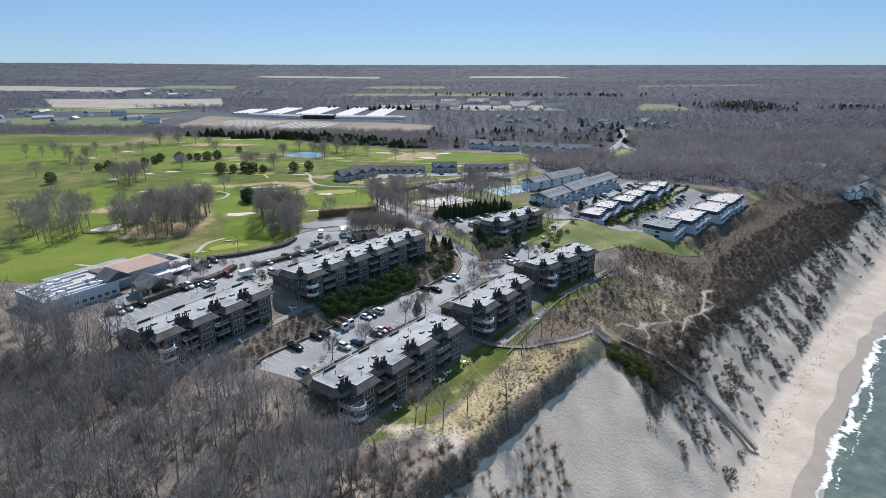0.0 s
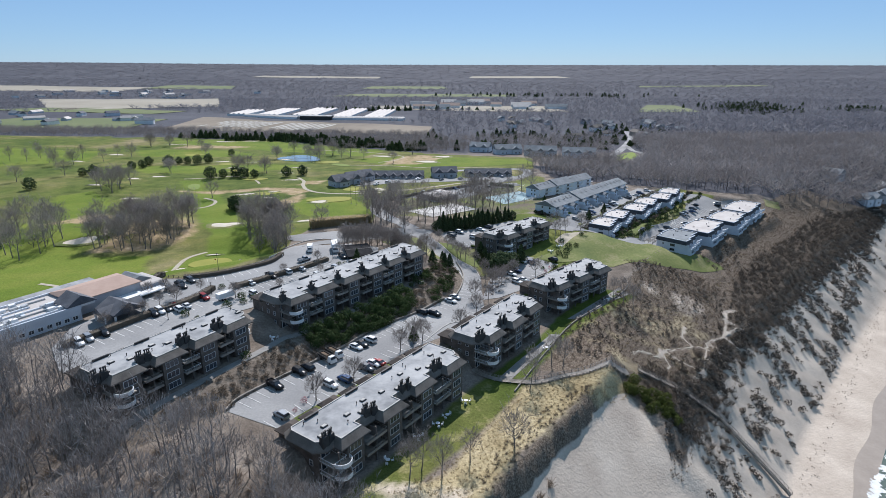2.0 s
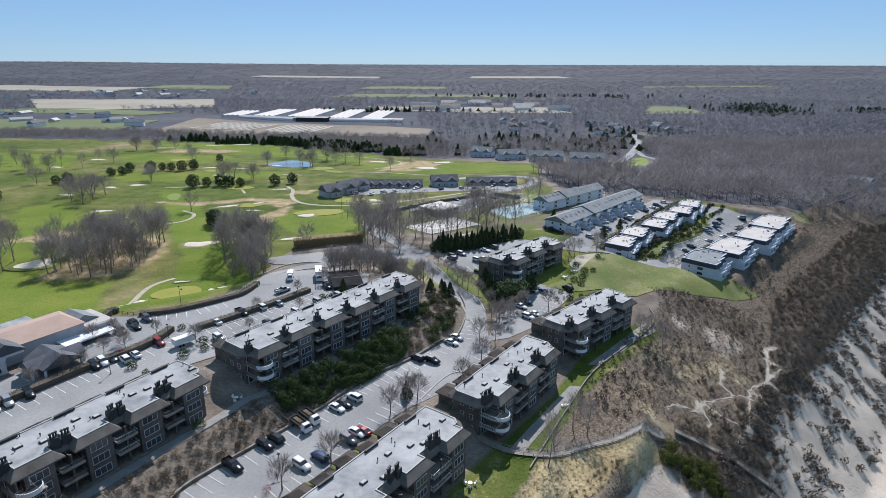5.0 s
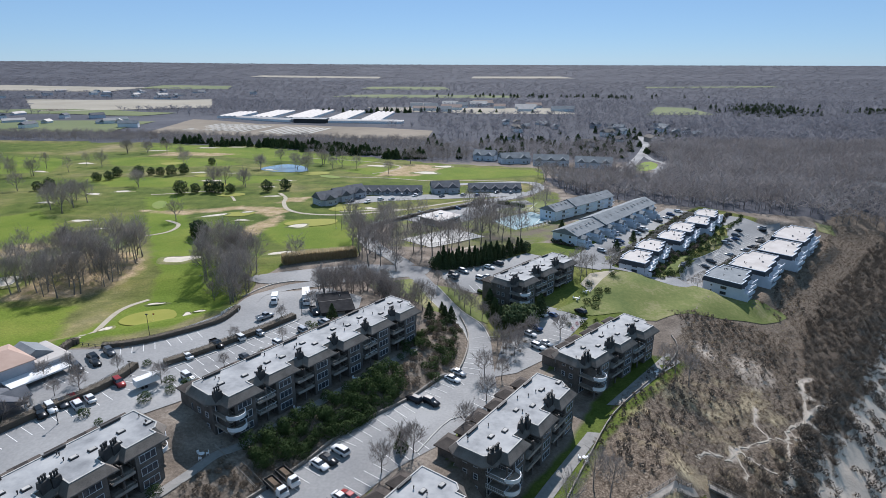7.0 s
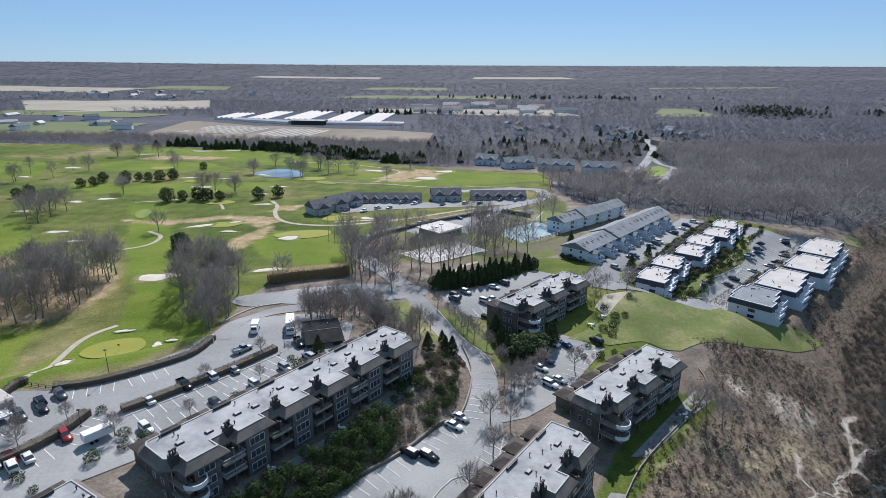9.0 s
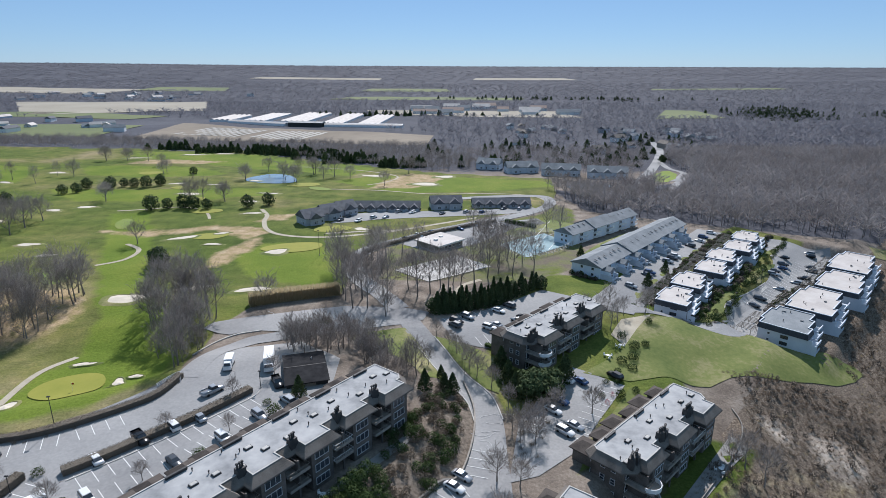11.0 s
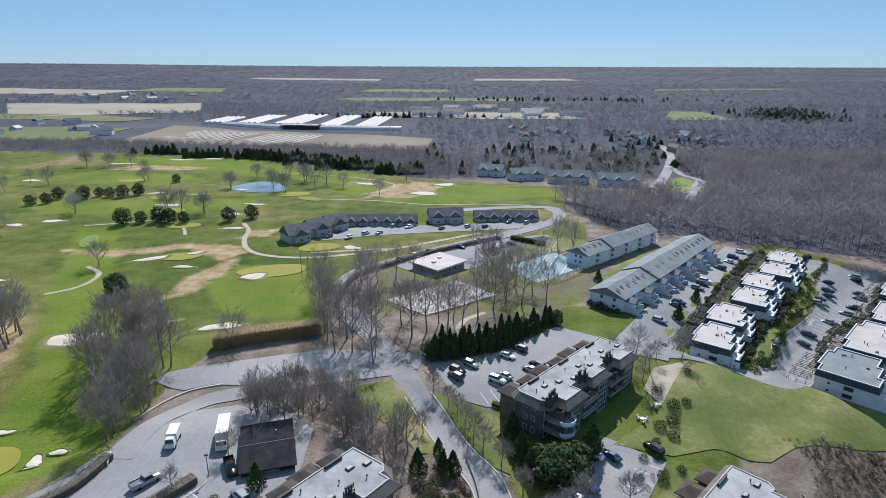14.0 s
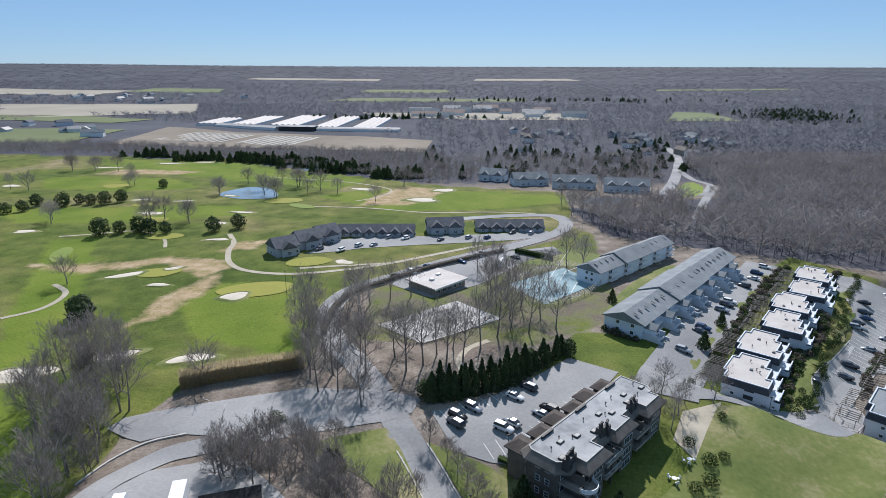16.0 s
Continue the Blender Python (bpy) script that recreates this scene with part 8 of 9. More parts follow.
lone("scrub", scatter_mesh("scrub", brush, places_of(x, y, 50, 3, 0.35, 0.8, 0.02), M_BROWNHEDGE), "brown scrub along the eroded edge", "scrub", kind="stuff")
shrubs("evergreen_shrub", JUNIPER, within([(53, 174), (58.4, 179.8), (70, 172.5), (67, 165), (57.6, 169.5)], 2.1, 51), 0.9, 1.6, "yellow-green juniper on the bluff edge", "bluff junipers", 1.3)
x, y = strew([(76.9, 260.9), (98, 262), (112, 261), (118, 252), (106, 240), (96, 248), (83.4, 253)], 1.6, 52)
lone("scrub", scatter_mesh("scrub", brush, places_of(x, y, 53, 3, 0.45, 0.8, 0.02), M_SCRUB), "rows of dead brown stems below the lawn", "scrub", kind="stuff")

# surf along the beach: a lacy sheet of foam, wet sand behind it, wrack along the bluff's foot
SHORE = course([(-62, -75), (0, 6), (60, 84), (98, 133), (140, 184), (188, 238), (228, 278), (312, 362), (420, 468)], 220)


def foam_sheet(off, width, cells, seed, lift, holes, label):
    sol, n = Solid(), len(SHORE)
    for i, (x, y) in enumerate(SHORE):
        a, c = SHORE[max(i - 1, 0)], SHORE[min(i + 1, n - 1)]
        k = math.hypot(c[0] - a[0], c[1] - a[1])
        nx, ny = (c[1] - a[1]) / k, (a[0] - c[0]) / k
        o = off + 0.9 * math.sin(i * 0.02 + seed) + 0.7 * math.sin(i * 0.056 + 2 * seed) + 0.3 * math.sin(i * 0.22 + seed)
        w = width * (0.75 + 0.3 * math.sin(i * 0.028 + 3 * seed) + 0.2 * math.sin(i * 0.1 + seed))
        for j in range(cells + 1):
            d = o + w * j / cells + 0.15 * math.sin(i * 1.3 + j * 2.1)
            px, py = x + nx * d, y + ny * d
            sol.v.append((px, py))
    xs = np.array(sol.v).reshape(n, cells + 1, 2)
    zs = np.maximum(-33.95, land(xs[..., 0], xs[..., 1]) + 0.05) + lift
    sol.v = [(float(a), float(c), float(z)) for (a, c), z in zip(xs.reshape(-1, 2), zs.ravel())]
    lace = wave(xs[..., 0], xs[..., 1], 1.3, seed) + 0.7 * wave(xs[..., 0], xs[..., 1], 0.55, 2 * seed) + 0.4 * wave(xs[..., 0], xs[..., 1], 4.0, seed + 1)
    for i in range(n - 1):
        for j in range(cells):
            if lace[i, j] > holes[0] + (holes[1] - holes[0]) * abs(2 * j / (cells - 1) - 0.8):
                k = i * (cells + 1) + j
                sol.f.append((k, k + 1, k + cells + 2, k + cells + 1))
    lone("surf", sol.mesh("surf", M_FOAM), label, "surf", kind="structure")


foam_sheet(2.6, 4.4, 14, 1.0, 0.06, (-1.1, 0.35), "broken white foam where waves wash the beach")
foam_sheet(7.2, 1.5, 4, 2.3, 0.1, (-0.1, 0.5), "thin white crest of a small breaking wave")
M_WETSAND = material("wet_sand", [(0.3, 0.25, 0.205), (0.38, 0.32, 0.265)], 0.15, 0.45, 0.05, fine=1.2)
lone("wet_sand", ribbon("wet_sand", [(x + 0.5, y - 0.4) for x, y in SHORE[::11]], [3.6 + 0.9 * math.sin(0.5 * i) for i in range(len(SHORE[::11]))], 0.05, M_WETSAND, 4), "darker wet sand along the waterline", "beach", kind="structure")
wx, wy = strew([(60, 112), (85.4, 143.6), (133.1, 199.7), (231.8, 310.9), (300, 378), (303, 375), (235, 308), (136, 196.6), (88, 140.5), (63, 110)], 2.1, 260)
lone("wrack", scatter_mesh("wrack", [leafy(180 + k, 0.9, 0.4, 0.2, 10, 0.3) for k in range(3)], places_of(wx, wy, 261, 3, 0.25, 1.0, 0.02), M_SLOPE), "line of driftwood and stones at the bluff's foot", "debris", kind="stuff")

# ---- vehicles ----
def car_meshes(kind):
    """Body, glasshouse, roof, wheel and lamp meshes of a car that points along +x."""
    if kind == "sedan":
        L, W, belt, top, c0, c1, r0, r1 = 4.7, 1.82, 0.93, 1.43, -1.75, 0.95, -1.05, 0.25
    elif kind == "suv":
        L, W, belt, top, c0, c1, r0, r1 = 4.75, 1.9, 1.08, 1.72, -2.25, 1.0, -1.95, 0.35
    else:
        L, W, belt, top, c0, c1, r0, r1 = 5.6, 2.0, 1.12, 1.86, -0.6, 1.35, -0.4, 0.75
    h, w = L / 2, W / 2
    body = Solid()
    secs = [(-h, 0.45, belt - 0.16, w - 0.14), (-h + 0.18, 0.32, belt - 0.02, w - 0.03), (c0, 0.26, belt, w), (c1, 0.26, belt, w), (h - 0.55, 0.28, belt - 0.14, w - 0.04), (h - 0.1, 0.34, belt - 0.3, w - 0.12), (h, 0.45, belt - 0.42, w - 0.24)]
    for x, z0, z1, ww in secs:
        body.v += [(x, -ww + 0.06, z0), (x, -ww, (z0 + z1) / 2), (x, -ww + 0.1, z1), (x, ww - 0.1, z1), (x, ww, (z0 + z1) / 2), (x, ww - 0.06, z0)]
    for i in range(len(secs) - 1):
        for j in range(6):
            a, c = 6 * i + j, 6 * i + (j + 1) % 6
            body.f.append((a, c, c + 6, a + 6)[::-1])
    body.f += [(0, 1, 2, 3, 4, 5), tuple(6 * len(secs) - 1 - j for j in range(6))]
    if kind == "pickup":
        body.box(-h + 0.1, -w + 0.02, belt - 0.05, c0, -w + 0.16, belt + 0.22).box(-h + 0.1, w - 0.16, belt - 0.05, c0, w - 0.02, belt + 0.22).box(-h + 0.05, -w + 0.16, belt - 0.05, -h + 0.17, w - 0.16, belt + 0.22)
    cab = Solid().add([(c0, -w + 0.12, belt - 0.01), (c1, -w + 0.12, belt - 0.01), (c1, w - 0.12, belt - 0.01), (c0, w - 0.12, belt - 0.01), (r0, -w + 0.3, top - 0.06), (r1, -w + 0.3, top - 0.06), (r1, w - 0.3, top - 0.06), (r0, w - 0.3, top - 0.06)],
                      [(4, 5, 6, 7), (0, 1, 5, 4), (1, 2, 6, 5), (2, 3, 7, 6), (3, 0, 4, 7)])
    roof = Solid().taper(r0 - 0.03, -w + 0.27, r1 + 0.03, w - 0.27, top - 0.07, top, 0.1)
    wheel = Solid().tube((0, -0.11, 0), (0, 0.11, 0), 0.34, 0.34, 12)
    rim = Solid().tube((0, -0.125, 0), (0, 0.125, 0), 0.2, 0.2, 8)
    return body, cab, roof, wheel, rim, (L, W, belt)


CAR_PARTS = {k: car_meshes(k) for k in ("sedan", "suv", "pickup")}


def car(kind, colour, x, y, angle):
    body, cab, roof, wheel, rim, (L, W, belt) = CAR_PARTS[kind]
    z = ground_z(x, y) + 0.16
    name = {"sedan": "sedan", "suv": "suv", "pickup": "pickup_truck"}[kind]
    root = thing(name, pose(x, y, z, 0, 0, angle), "%s %s parked on the asphalt" % (colour, name.replace("_", " ")), "car", "parked cars")
    part("body", cached("body_%s_%s" % (kind, colour), lambda: body, CAR_PAINTS[colour], True), None, root)
    part("glasshouse", cached("cab_" + kind, lambda: cab, M_GLASS), None, root)
    part("roof", cached("roof_%s_%s" % (kind, colour), lambda: roof, CAR_PAINTS[colour]), None, root)
    for sx in (-0.29, 0.3):
        for sy in (-1, 1):
            part("wheel", cached("wheel", lambda: wheel, M_RUBBER), None, root, "", pose(sx * L, sy * (W / 2 - 0.1), 0.34))


def cars(spots, angle, seed, wob=4):
    r = random.Random(seed)
    for x, y in spots:
        car(r.choice(("suv", "suv", "sedan", "sedan", "suv")), r.choice(("white", "black", "grey", "silver", "grey", "black", "white", "blue", "silver")), x, y, angle + r.choice((0, 173.6)) + r.uniform(-wob, wob))


# lower car park
for kind, colour, x, y, turn in (("suv", "silver", -37.6, 141.1, 142), ("pickup", "black", -42.7, 154.6, -38), ("suv", "black", -38, 161.5, -38), ("suv", "black", -36.4, 163.9, 142), ("sedan", "white", -25, 176.1, -38), ("sedan", "black", -23.4, 177.8, -38), ("suv", "white", -21.5, 180.8, 142), ("suv", "black", -2.4, 199.9, -38), ("suv", "white", -28.6, 154.9, -38), ("suv", "blue", -25.3, 157.6, 142), ("suv", "grey", -20.2, 163.4, -38), ("sedan", "white", -18.8, 166.2, -38), ("sedan", "red", -17.5, 166.8, 142), ("sedan", "white", 3, 211.2, -38), ("sedan", "silver", 4.6, 214.5, -38), ("suv", "black", -6.7, 201.2, 142)):
    car(kind, colour, x, y, turn)
# upper car park
for kind, colour, x, y in (("sedan", "white", -65.4, 209.4), ("suv", "white", -55.6, 220.4), ("pickup", "black", -60.1, 216), ("sedan", "grey", -50.1, 208.8), ("suv", "white", -43.5, 216.2), ("suv", "white", -60.7, 198.6),
                           ("suv", "red", -75.8, 195.9), ("suv", "white", -80.2, 186.6), ("sedan", "white", -78.8, 189.1), ("suv", "grey", -89.8, 203), ("sedan", "black", -87, 205.9), ("suv", "white", -97.5, 164.6), ("suv", "silver", -96.3, 167.1), ("suv", "black", -93.8, 170.4), ("suv", "black", -86.1, 183.2),
                           ("suv", "white", -85, 185.1), ("sedan", "grey", -83.8, 187.2), ("sedan", "red", -82.4, 189.1), ("suv", "black", -89.4, 208.8), ("suv", "grey", -86.4, 211.4), ("suv", "silver", -34.2, 230.6), ("sedan", "silver", -51.3, 223.6), ("suv", "silver", -38.6, 224.3)):
    car(kind, colour, x, y, -42 + (180 if (x * 7) % 2 < 1 else 0))
cars([(45.9, 253.4), (36.2, 251.1), (29.5, 242.3), (27.1, 238.5), (31, 232), (28.3, 229.8), (32.7, 251.6)], -48, 1)
cars([(4.5, 281.5), (4, 278.8), (14.4, 277.2), (16.4, 279.2), (23.4, 282.5), (25.5, 284.6), (18.2, 289.9), (8.1, 284.9), (22, 294.1)], -40, 2)
cars([(69.8, 319.4), (81.7, 334.7), (79.9, 332.4), (83.6, 346), (94, 349.2), (99.9, 356.5), (97.7, 353.8), (112.5, 372.5), (120, 380.7), (124.4, 386.9), (131.4, 394.4)], -40, 3)
cars([(100.5, 306.8)], 55, 13)
cars([(117.9, 319.1), (112.6, 313), (131, 330), (141.9, 337.4), (147.8, 342.5), (156.1, 351.6), (158.2, 356.2), (165, 368.3), (166.4, 371.2)], -30, 4)
cars([(134.4, 341.6), (136.5, 344.6), (141.7, 348.8), (144.1, 352.5), (148.1, 359.4)], -30, 14)
cars([(-54.7, 416.3), (-44.9, 414.5), (-37.8, 422.8), (-31.4, 423.8), (-25.5, 438.1), (-52.1, 425.9), (-0.8, 433.7), (21.4, 437.7), (43.6, 446.7), (34.4, 447.7), (12.6, 438.1), (-17.8, 435.7)], 60, 5)
cars([(-17.6, 379.7), (-11.7, 385.2), (-8.5, 389.2), (-5.6, 392.1), (15.5, 407.6), (18.1, 409.4), (31.1, 405.2), (8.2, 398.8)], -45, 6)
car("pickup", "black", -38.6, 238.2, -62)
car("pickup", "silver", -52.5, 234.3, 52)


def box_truck(name, x, y, angle, length, width, height, label, cab_colour, trailer=False, flat=False):
    root = thing(name, pose(x, y, ground_z(x, y) + 0.16, 0, 0, angle), label, "truck")
    if flat:
        part("bed", Solid().box(-length / 2, -width / 2, 0.9, length * 0.15, width / 2, 1.1).box(-length / 2, -width / 2, 1.1, length * 0.15, -width / 2 + 0.1, 1.7).box(-length / 2, width / 2 - 0.1, 1.1, length * 0.15, width / 2, 1.7).box(-length / 2, -width / 2 + 0.1, 1.1, -length / 2 + 0.1, width / 2 - 0.1, 1.7), M_DARK, root)
        part("load", Solid().taper(-length / 2 + 0.2, -width / 2 + 0.15, length * 0.12, width / 2 - 0.15, 1.1, 1.75, 0.5), M_MULCH, root)
    else:
        part("box", Solid().taper(-length / 2, -width / 2, length / 2 - (0 if trailer else 1.9), width / 2, 0.85, height, 0.06), M_WHITE, root)
    if not trailer:
        x0 = length / 2 - 1.8
        part("cab", Solid().taper(x0, -width / 2 + 0.1, length / 2, width / 2 - 0.1, 0.5, 1.35, 0.05).taper(x0, -width / 2 + 0.12, length / 2 - 0.35, width / 2 - 0.12, 1.36, 2.2, 0.2), CAR_PAINTS[cab_colour], root)
        part("windscreen", Solid().add([(length / 2 - 0.34, -width / 2 + 0.25, 1.4), (length / 2 - 0.34, width / 2 - 0.25, 1.4), (length / 2 - 0.5, width / 2 - 0.35, 2.08), (length / 2 - 0.5, -width / 2 + 0.35, 2.08), (length / 2 - 0.44, -width / 2 + 0.25, 1.4), (length / 2 - 0.44, width / 2 - 0.25, 1.4), (length / 2 - 0.6, width / 2 - 0.35, 2.08), (length / 2 - 0.6, -width / 2 + 0.35, 2.08)], [(0, 1, 2, 3), (7, 6, 5, 4), (0, 4, 5, 1), (3, 2, 6, 7)]), M_GLASS, root)
    for px in (-length * 0.28, length * (0.36 if not trailer else -0.12)):
        for sy in (-1, 1):
            part("wheel", CACHE["wheel"], None, root, "", pose(px, sy * (width / 2 - 0.14), 0.34))


box_truck("box_truck", -43.2, 247.6, -76, 9.0, 2.5, 3.2, "long white delivery truck parked in the service yard", "white")
box_truck("van", -53.0, 246.6, -80, 5.8, 2.1, 2.5, "white van parked in the service yard", "white")
box_truck("cargo_trailer", -69, 195.7, 50, 5.6, 2.2, 2.5, "white cargo trailer parked beside shrubs", "white", True)
box_truck("dump_truck", -31.9, 168.6, -44, 6.4, 2.2, 2.4, "white flatbed truck loaded with brown mulch", "white", False, True)
box_truck("dump_truck", -30.4, 171.6, -44, 6.2, 2.2, 2.4, "black tipper truck beside the bank", "white", False, True)
box_truck("bus", 23.9, 395.2, 80, 8.0, 2.4, 3.0, "pale shuttle bus in the yard", "grey")


# ---- car-park lines ----
LINE = Solid().box(-2.55, -0.07, 0.0, 2.55, 0.07, 0.012).mesh("line", M_PAINT)


def stall_row(pts, side, pitch=2.75, length=5.1, gap=0.0, start=0, stop=999, lift=0.155, skew=0.0):
    """White lines across a row of stalls that starts at a kerb line."""
    line = [Vector((*p, 0)) for p in pts]
    root = None
    run, k = 0.0, 0
    for a, c in zip(line[:-1], line[1:]):
        d = (c - a).normalized()
        nrm = Vector((-d.y, d.x, 0)) * side
        ln = (c - a).length
        while run < ln:
            if start <= k < stop:
                p = a + d * run + nrm * (gap + length / 2)
                e0, e1 = a + d * run + nrm * gap, a + d * run + nrm * (gap + length)
                z0, z1 = ground_z(e0.x, e0.y), ground_z(e1.x, e1.y)
                if root is None:
                    root = thing("stall_markings", pose(p.x, p.y, 0), "row of white painted stall lines on asphalt", "marking", "stall markings", "structure")
                turn = math.degrees(math.atan2(nrm.y, nrm.x)) + skew
                part("line", LINE, None, root, "", pose(p.x - root.location.x, p.y - root.location.y, (z0 + z1) / 2 + lift, 0, -math.degrees(math.atan2(z1 - z0, length)), turn) @ Matrix.Diagonal((length / 5.1, 1, 1, 1)))
            run += pitch
            k += 1
        run -= ln


stall_row([(-50.2, 147.8), (-46, 154), (-39.8, 161.9), (-34.8, 168.1), (-27.9, 177.5), (-22.6, 186.3), (-16.5, 193.4), (-7.6, 201.9), (-0.3, 211.5), (4.2, 214.2), (7.4, 226.2)], -1, gap=0.3)
stall_row([(-37.5, 136.6), (-34.4, 140.8), (-28.4, 147.1), (-22.5, 154.4), (-17.5, 164.2), (-9.4, 175.4), (-2.2, 181.9)], 1, length=4.6, gap=0.2)
stall_row([(11.1, 197.4), (17.7, 204.5)], 1, length=4.6, gap=0.2)
stall_row([(-67.6, 205.6), (-56.7, 217), (-43.9, 233)], -1, gap=0.6)
stall_row([(-98.4, 163.1), (-87.6, 180.3), (-78.3, 192.8), (-75.1, 203.4)], -1, gap=0.6)
stall_row([(-61, 194.3), (-49.1, 206.6), (-35.9, 225.6)], 1, length=4.8)
stall_row([(-87.9, 213.7), (-76.6, 219.1), (-68.1, 226.2)], -1, length=4.4, gap=0.5)
stall_row([(-94.5, 196.7), (-88.5, 206.7)], -1, length=4.8)
stall_row([(11.7, 268.7), (21.4, 272.8), (29, 280.7), (40.3, 293.1)], 1, length=4.8)
stall_row([(0.2, 284.6), (10.7, 291), (22.8, 299.9)], -1, length=4.6)
stall_row([(32.3, 226.8), (39.7, 238.4), (45.8, 247.8)], 1, length=4.8)
stall_row([(19, 231.5), (27.1, 246.8)], -1, length=4.6)
stall_row([(69, 314.4), (85.3, 333), (105, 356.1), (126.6, 382.4)], 1, length=4.6)

stall_row([(112, 310.5), (127.8, 323.1), (141.1, 332.2), (156.1, 347.3), (166.8, 361.5)], 1, length=4.8, lift=0.32)
stall_row([(121.2, 328.7), (132.7, 338), (144.3, 348.7), (152, 360.4)], -1, length=4.8, lift=0.32)

# ---- kerbs, walls, stairs and fences ----
for pts, half, lift, thick, mat, label in (([(-51.4, 143.6), (-50.5, 148.1), (-46.3, 154.3), (-40.1, 162.2), (-35.1, 168.3), (-28.1, 177.8), (-22.9, 186.5), (-16.7, 193.7), (-7.9, 202.2), (-0.6, 211.7), (3.9, 214.4), (7.2, 226.6), (8.1, 239.3), (5.9, 250.7)], 0.18, 0.75, 1.2, M_WOOD, "low weathered timber retaining wall along the bank"),
                                           ([(-67.7, 203.8), (-56.9, 215), (-43.5, 231.3), (-42.1, 235.8)], 0.14, 0.28, 0.6, M_KERB, "pale concrete kerb of a planted island"),
                                           ([(-5.1, 180.8), (2.3, 193.3), (10.6, 195.9), (14.1, 207.5)], 0.14, 0.26, 0.5, M_KERB, "pale concrete kerb"),
                                           ([(60, 220), (72, 236), (73.1, 244.3)], 0.12, 0.5, 0.9, M_WOOD, "low timber wall at the edge of the bluff lawn"),
                                           ([(19.7, 161.8), (33, 185.2), (43.8, 203.1), (57.9, 218.8)], 0.12, 0.5, 0.9, M_WOOD, "low timber wall at the edge of the bluff lawn"),
                                           ([(-66.9, 257.4), (-65.5, 265.7), (-60.6, 271.3), (-53.5, 274.4)], 0.25, 0.3, 0.6, M_KERB, "pale stone kerb on the outside of the bend"),
                                           ([(82.2, 290.8), (89.8, 290.5), (96.8, 295.8), (101.3, 305.6), (113.3, 317.1), (126.3, 330.7)], 0.5, 0.24, 0.4, M_KERB, "pale concrete pavement beside the lane")):
    lone("kerb" if thick < 0.7 else "retaining_wall", ribbon("kerb", course(pts, 4), half, lift, mat, 1, thick), label, "kerb" if thick < 0.7 else "wall", kind="structure")


def edge_of(pts, half, n=6):
    line = course(pts, n)
    e = band(line, half)
    return e[:len(line)], e[len(line):][::-1]


for pts, half in (([(11.4, 234.5), (9.6, 243.6), (4.9, 250.8), (1.6, 257), (-1.6, 264.3), (-5.2, 271.5)], 3.4), ([(-23.5, 310.1), (-32.5, 326.7), (-36.9, 345.3), (-32.3, 364.6), (-19.4, 378.8), (1.9, 399.7), (25.2, 418), (46.9, 437.7)], 3.7),
                  ([(96.5, 292), (101.3, 296.2), (103, 303.5), (116.4, 316.2), (130.7, 330.3)], 4.9)):
    for line in edge_of(pts, half):
        lone("kerb", ribbon("kerb", line, 0.16, 0.3, M_KERB, 1, 0.4), "pale concrete kerb along the road", "kerb", kind="structure")
M_SEAL = material("crack_sealant", [(0.36, 0.36, 0.36), (0.46, 0.46, 0.45)], 1.0, 0.8, 0.0)
rc = random.Random(12)
for k in range(16):
    x, y = (rc.uniform(8.5, 13.5), rc.uniform(212, 238)) if k < 9 else (rc.uniform(-60, -20), rc.uniform(278, 287))
    a = rc.uniform(0, 6.3)
    pts = [(x, y)]
    for j in range(4):
        a += rc.uniform(-0.7, 0.7)
        pts.append((pts[-1][0] + 1.1 * math.cos(a), pts[-1][1] + 1.1 * math.sin(a)))
    lone("crack_seal", ribbon("crack_seal", course(pts, 3), 0.07, 0.2, M_SEAL, 1), "pale sealed crack winding over the asphalt", "marking", kind="structure")


def timber_stair(x0, y0, z0, x1, y1, z1, width, label):
    run = math.hypot(x1 - x0, y1 - y0)
    root = thing("stair", pose(x0, y0, z0, 0, 0, math.degrees(math.atan2(y1 - y0, x1 - x0))), label, "stair")
    n = max(4, round((z0 - z1) / 0.19))
    for i in range(n):
        part("step", cached("step_%d" % round(width * 10), lambda: Solid().box(0, -width / 2, -0.06, 0.42, width / 2, 0), M_WOOD), None, root, "", pose(run * i / n, 0, -(z0 - z1) * i / n))
    for sy in (-1, 1):
        w = sy * width / 2
        part("stringer", Solid().add([(0, w - 0.05, -0.35), (0, w + 0.05, -0.35), (0, w + 0.05, 0), (0, w - 0.05, 0), (run, w - 0.05, z1 - z0 - 0.35), (run, w + 0.05, z1 - z0 - 0.35), (run, w + 0.05, z1 - z0), (run, w - 0.05, z1 - z0)], [(0, 3, 2, 1), (4, 5, 6, 7), (0, 1, 5, 4), (2, 3, 7, 6), (1, 2, 6, 5), (3, 0, 4, 7)]), M_WOOD, root)
        part("handrail", Solid().tube((0, w, 1.0), (run, w, z1 - z0 + 1.0), 0.06, 0.06, 5).tube((0, w, 0.5), (run, w, z1 - z0 + 0.5), 0.04, 0.04, 5), M_WOOD, root)
        for i in range(0, n + 1, 4):
            part("post", cached("stair_post", lambda: Solid().box(-0.05, -0.05, -0.6, 0.05, 0.05, 1.05), M_WOOD), None, root, "", pose(run * i / n, w, -(z0 - z1) * i / n))


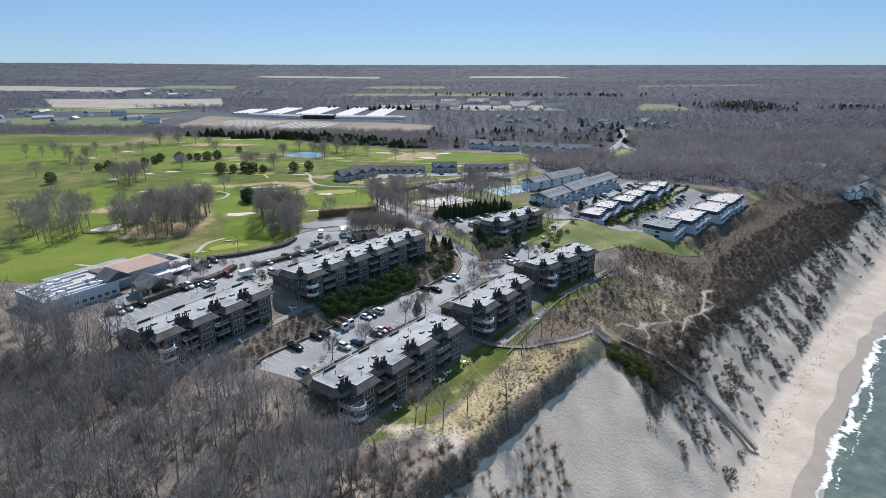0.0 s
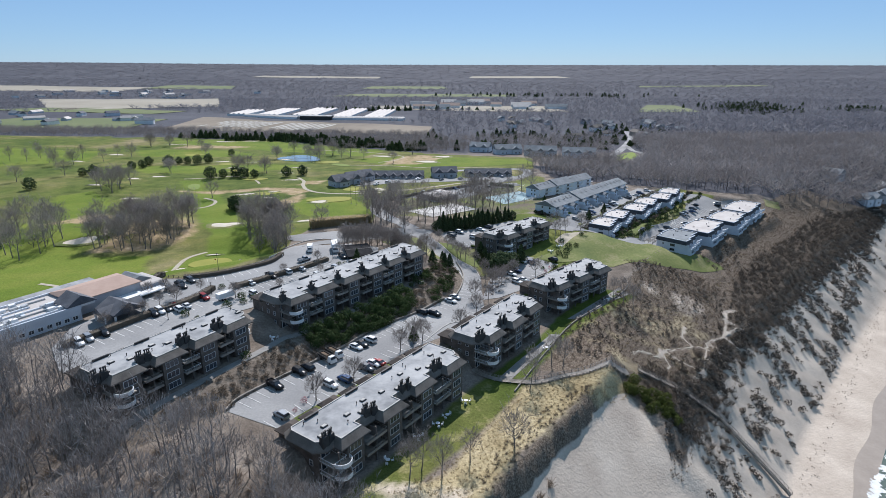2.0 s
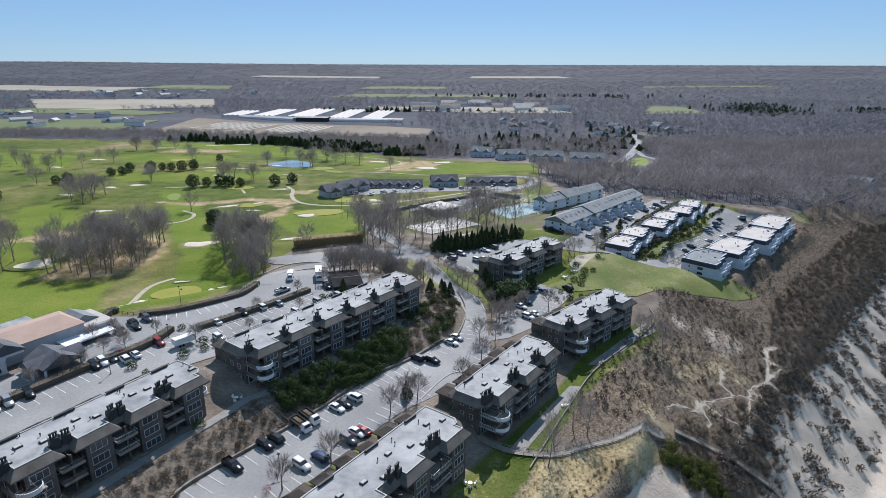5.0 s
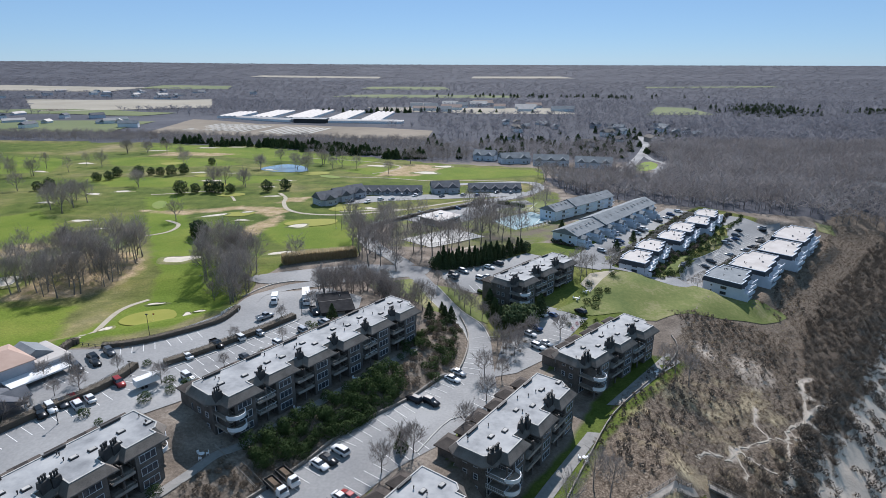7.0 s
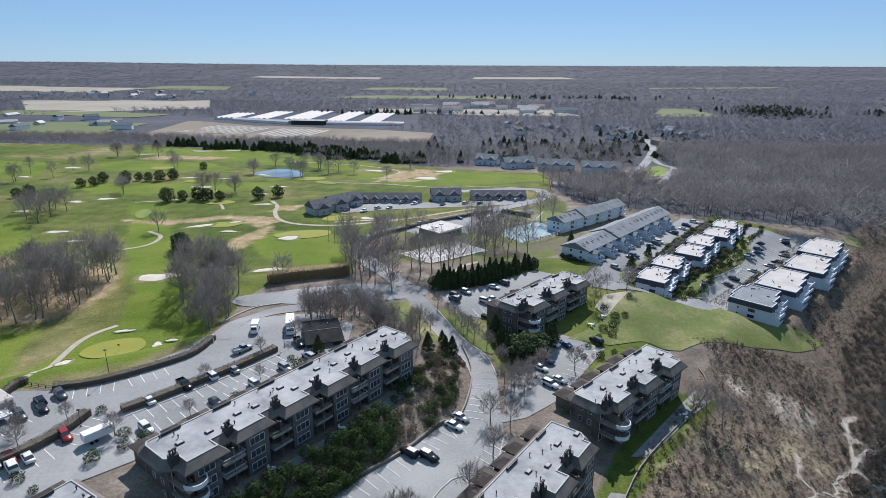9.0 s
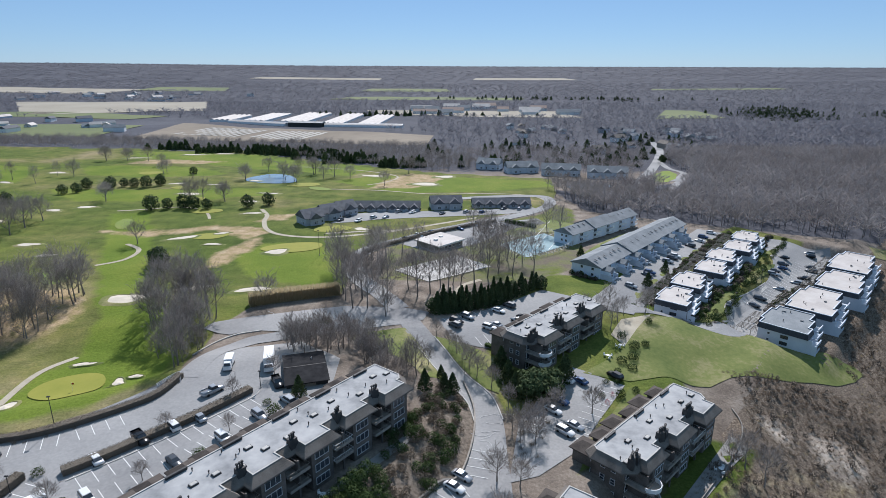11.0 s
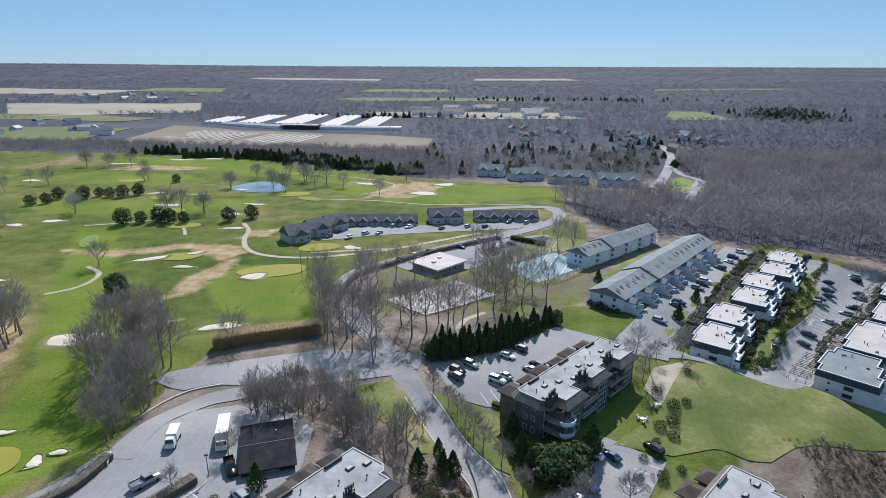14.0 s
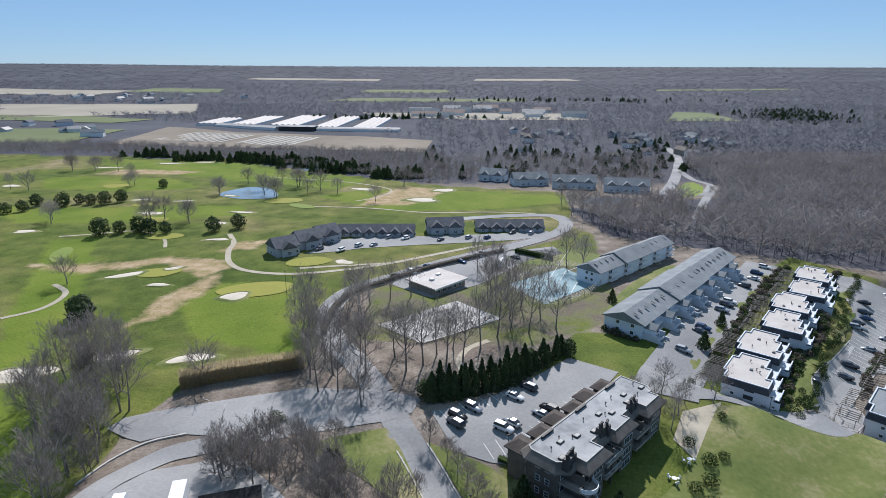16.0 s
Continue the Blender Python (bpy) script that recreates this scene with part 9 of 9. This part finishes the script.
timber_stair(-46, 177.3, 14.6, -35.1, 169, 10.8, 1.5, "weathered timber stair with handrails down the planted bank")
timber_stair(77.2, 259.5, 6.5, 80.5, 252.5, 4.4, 2.6, "broad timber garden steps at the end of the lawn")
for (ax, ay), (bx, by) in (((61, 185), (75.5, 182)), ((75.5, 182), (86, 180)), ((86, 180), (95, 173)), ((95, 173), (102, 163.6))):
    timber_stair(ax, ay, ground_z(ax, ay) + 0.9, bx, by, ground_z(bx, by) + 0.9, 1.3, "weathered timber stair with handrails down the bluff")


def rail_fence(pts, label, h=1.1, gap=2.2, mat=None, rails=3):
    line = course(pts, 5)
    root = thing("fence", Matrix.Identity(4), label, "fence")
    acc = 0.0
    last = None
    for a, c in zip(line[:-1], line[1:]):
        ln = math.hypot(c[0] - a[0], c[1] - a[1])
        while acc < ln:
            t = acc / ln
            p = (a[0] + (c[0] - a[0]) * t, a[1] + (c[1] - a[1]) * t)
            z = ground_z(*p)
            part("post", cached("fence_post_%d" % round(h * 10), lambda: Solid().box(-0.07, -0.07, -0.5, 0.07, 0.07, h), mat or M_WOOD), None, root, "", pose(p[0], p[1], z))
            if last:
                rail = Solid()
                for k in range(rails):
                    zz = h * (0.3 + 0.65 * k / max(1, rails - 1))
                    rail.tube((last[0], last[1], last[2] + zz), (p[0], p[1], z + zz), 0.05, 0.05, 4, False)
                part("rail", rail, mat or M_WOOD, root)
            last = (p[0], p[1], z)
            acc += gap
        acc -= ln


BLUFF_WALK = [(9, 172.3), (13.3, 168.8), (17.6, 167.1), (26.4, 166.4), (34.5, 169.4), (42.8, 172.6), (57, 182)]
lone("boardwalk", ribbon("boardwalk", course(BLUFF_WALK, 6), 0.8, 0.35, M_WOOD, 1, 0.12), "weathered timber boardwalk on the bluff top", "boardwalk", kind="structure")
rail_fence([(x + 0.5, y - 1.0) for x, y in BLUFF_WALK], "weathered timber rail fence beside the boardwalk")
rail_fence([(x - 0.4, y + 1.0) for x, y in BLUFF_WALK], "weathered timber rail fence beside the boardwalk")
rail_fence([(-98.3, 216.8), (-93.6, 215.6), (-90.4, 214.9)], "low dark rail fence between hedges", 0.9, 2.0, M_DARK, 2)
rail_fence([(-18.4, 332.7), (-4.8, 322.4), (17.6, 340.4)], "tall dark mesh fence round the pool terrace", 2.0, 3.0, M_DARK, 5)
rail_fence([(24.2, 372.5), (35.7, 350.7), (60.7, 374.3), (50.1, 394.3), (24.2, 372.5)], "tall pale fence round the sports courts", 2.6, 4.0, M_GALV, 4)
rail_fence([(-66.5, 236.8), (-63.8, 242.8), (-61.8, 238.3)], "short white picket fence at the bend", 1.0, 1.2, M_WHITE, 3)

for x0, y0, x1, y1 in ((28.6, 369.3, 41, 381), (36.6, 355.2, 50, 389.6), (38.4, 377, 52, 390), (46.4, 363.4, 61, 399), (42, 380.6, 56, 417), (50, 387.9, 64, 402)):
    lone("court_line", ribbon("court_line", [(x0 + (x1 - x0) * k / 6, y0 + (y1 - y0) * k / 6) for k in range(7)], 0.1, 0.26, M_PAINT, 1), "white line painted on a sports court", "marking", kind="structure")


def lamp_post(x, y, h, label="slender dark lamp post beside the asphalt", name="street_lamp"):
    root = thing(name, pose(x, y, ground_z(x, y)), label, "lamp", "lamp posts")
    part("pole", Solid().tube((0, 0, -0.3), (0, 0, h), 0.09, 0.06, 7), M_DARK, root)
    part("head", Solid().taper(-0.35, -0.18, 0.35, 0.18, h - 0.05, h + 0.16, 0.08), M_DARK, root)
    part("base", Solid().tube((0, 0, 0), (0, 0, 0.5), 0.22, 0.2, 8), M_KERB, root)


for x, y, h in ((-80, 220.1, 7.5), (-75.1, 200.1, 4.0), (-42.1, 236.6, 4.5), (-32.9, 154, 4.0), (12.9, 192, 4.0), (6.3, 254.5, 4.5), (103.2, 308.3, 5.0), (125.3, 333.3, 5.0), (78, 288.2, 4.5), (-80.5, 180.3, 4.0), (14.7, 270.3, 4.5), (84.6, 324.6, 5.0), (110.7, 354.7, 5.0)):
    lamp_post(x, y, h)
lamp_post(-52.8, 354.5, 11.0, "tall dark floodlight pole on the golf turf", "floodlight")
lamp_post(-49.5, 351.5, 10.0, "tall dark floodlight pole on the golf turf", "floodlight")
pin = thing("flagstick", pose(-89.4, 240.7, ground_z(-89.4, 240.7) + 0.2), "thin flagstick with a red flag on the putting green", "flag")
part("pole", Solid().tube((0, 0, 0), (0, 0, 2.3), 0.03, 0.02, 6), M_WHITE, pin)
part("flag", Solid().box(0.02, -0.02, 1.8, 0.6, 0.02, 2.25), CAR_PAINTS["red"], pin)


def patio_set(x, y, seed, colour):
    """A round table with four chairs on a ground-floor terrace; each is a thing."""
    r = random.Random(seed)
    z = ground_z(x, y) + 0.15
    t = thing("patio_table", pose(x, y, z), "small white round patio table on the grass", "table", "patio furniture")
    part("top", Solid().tube((0, 0, 0.7), (0, 0, 0.75), 0.55, 0.55, 12), colour, t)
    part("leg", Solid().tube((0, 0, 0), (0, 0, 0.7), 0.06, 0.05, 6), M_DARK, t)
    for k in range(3):
        w = k * 2.1 + r.random()
        c = thing("patio_chair", pose(x + 1.1 * math.cos(w), y + 1.1 * math.sin(w), z, 0, 0, math.degrees(w)), "white patio chair beside a small table", "chair", "patio furniture")
        part("seat", cached("patio_seat", lambda: Solid().box(-0.28, -0.28, 0.38, 0.28, 0.28, 0.46).box(-0.26, -0.26, 0, -0.2, -0.2, 0.38).box(0.2, -0.26, 0, 0.26, -0.2, 0.38).box(-0.26, 0.2, 0, -0.2, 0.26, 0.38).box(0.2, 0.2, 0, 0.26, 0.26, 0.38), M_WHITE), None, c)
        part("backrest", cached("patio_back", lambda: Solid().box(0.2, -0.28, 0.46, 0.28, 0.28, 0.95), M_WHITE), None, c)


for k, (x, y) in enumerate(((-5.4, 141), (-1, 146.3), (1.4, 150), (6.3, 156.5), (-12, 132.3), (32.2, 184.9), (60.8, 222.4), (46.5, 263.3), (51.3, 268.3), (-21.1, 203.8), (-48.1, 174), (-32.4, 190.3))):
    patio_set(x, y, k, M_WHITE)
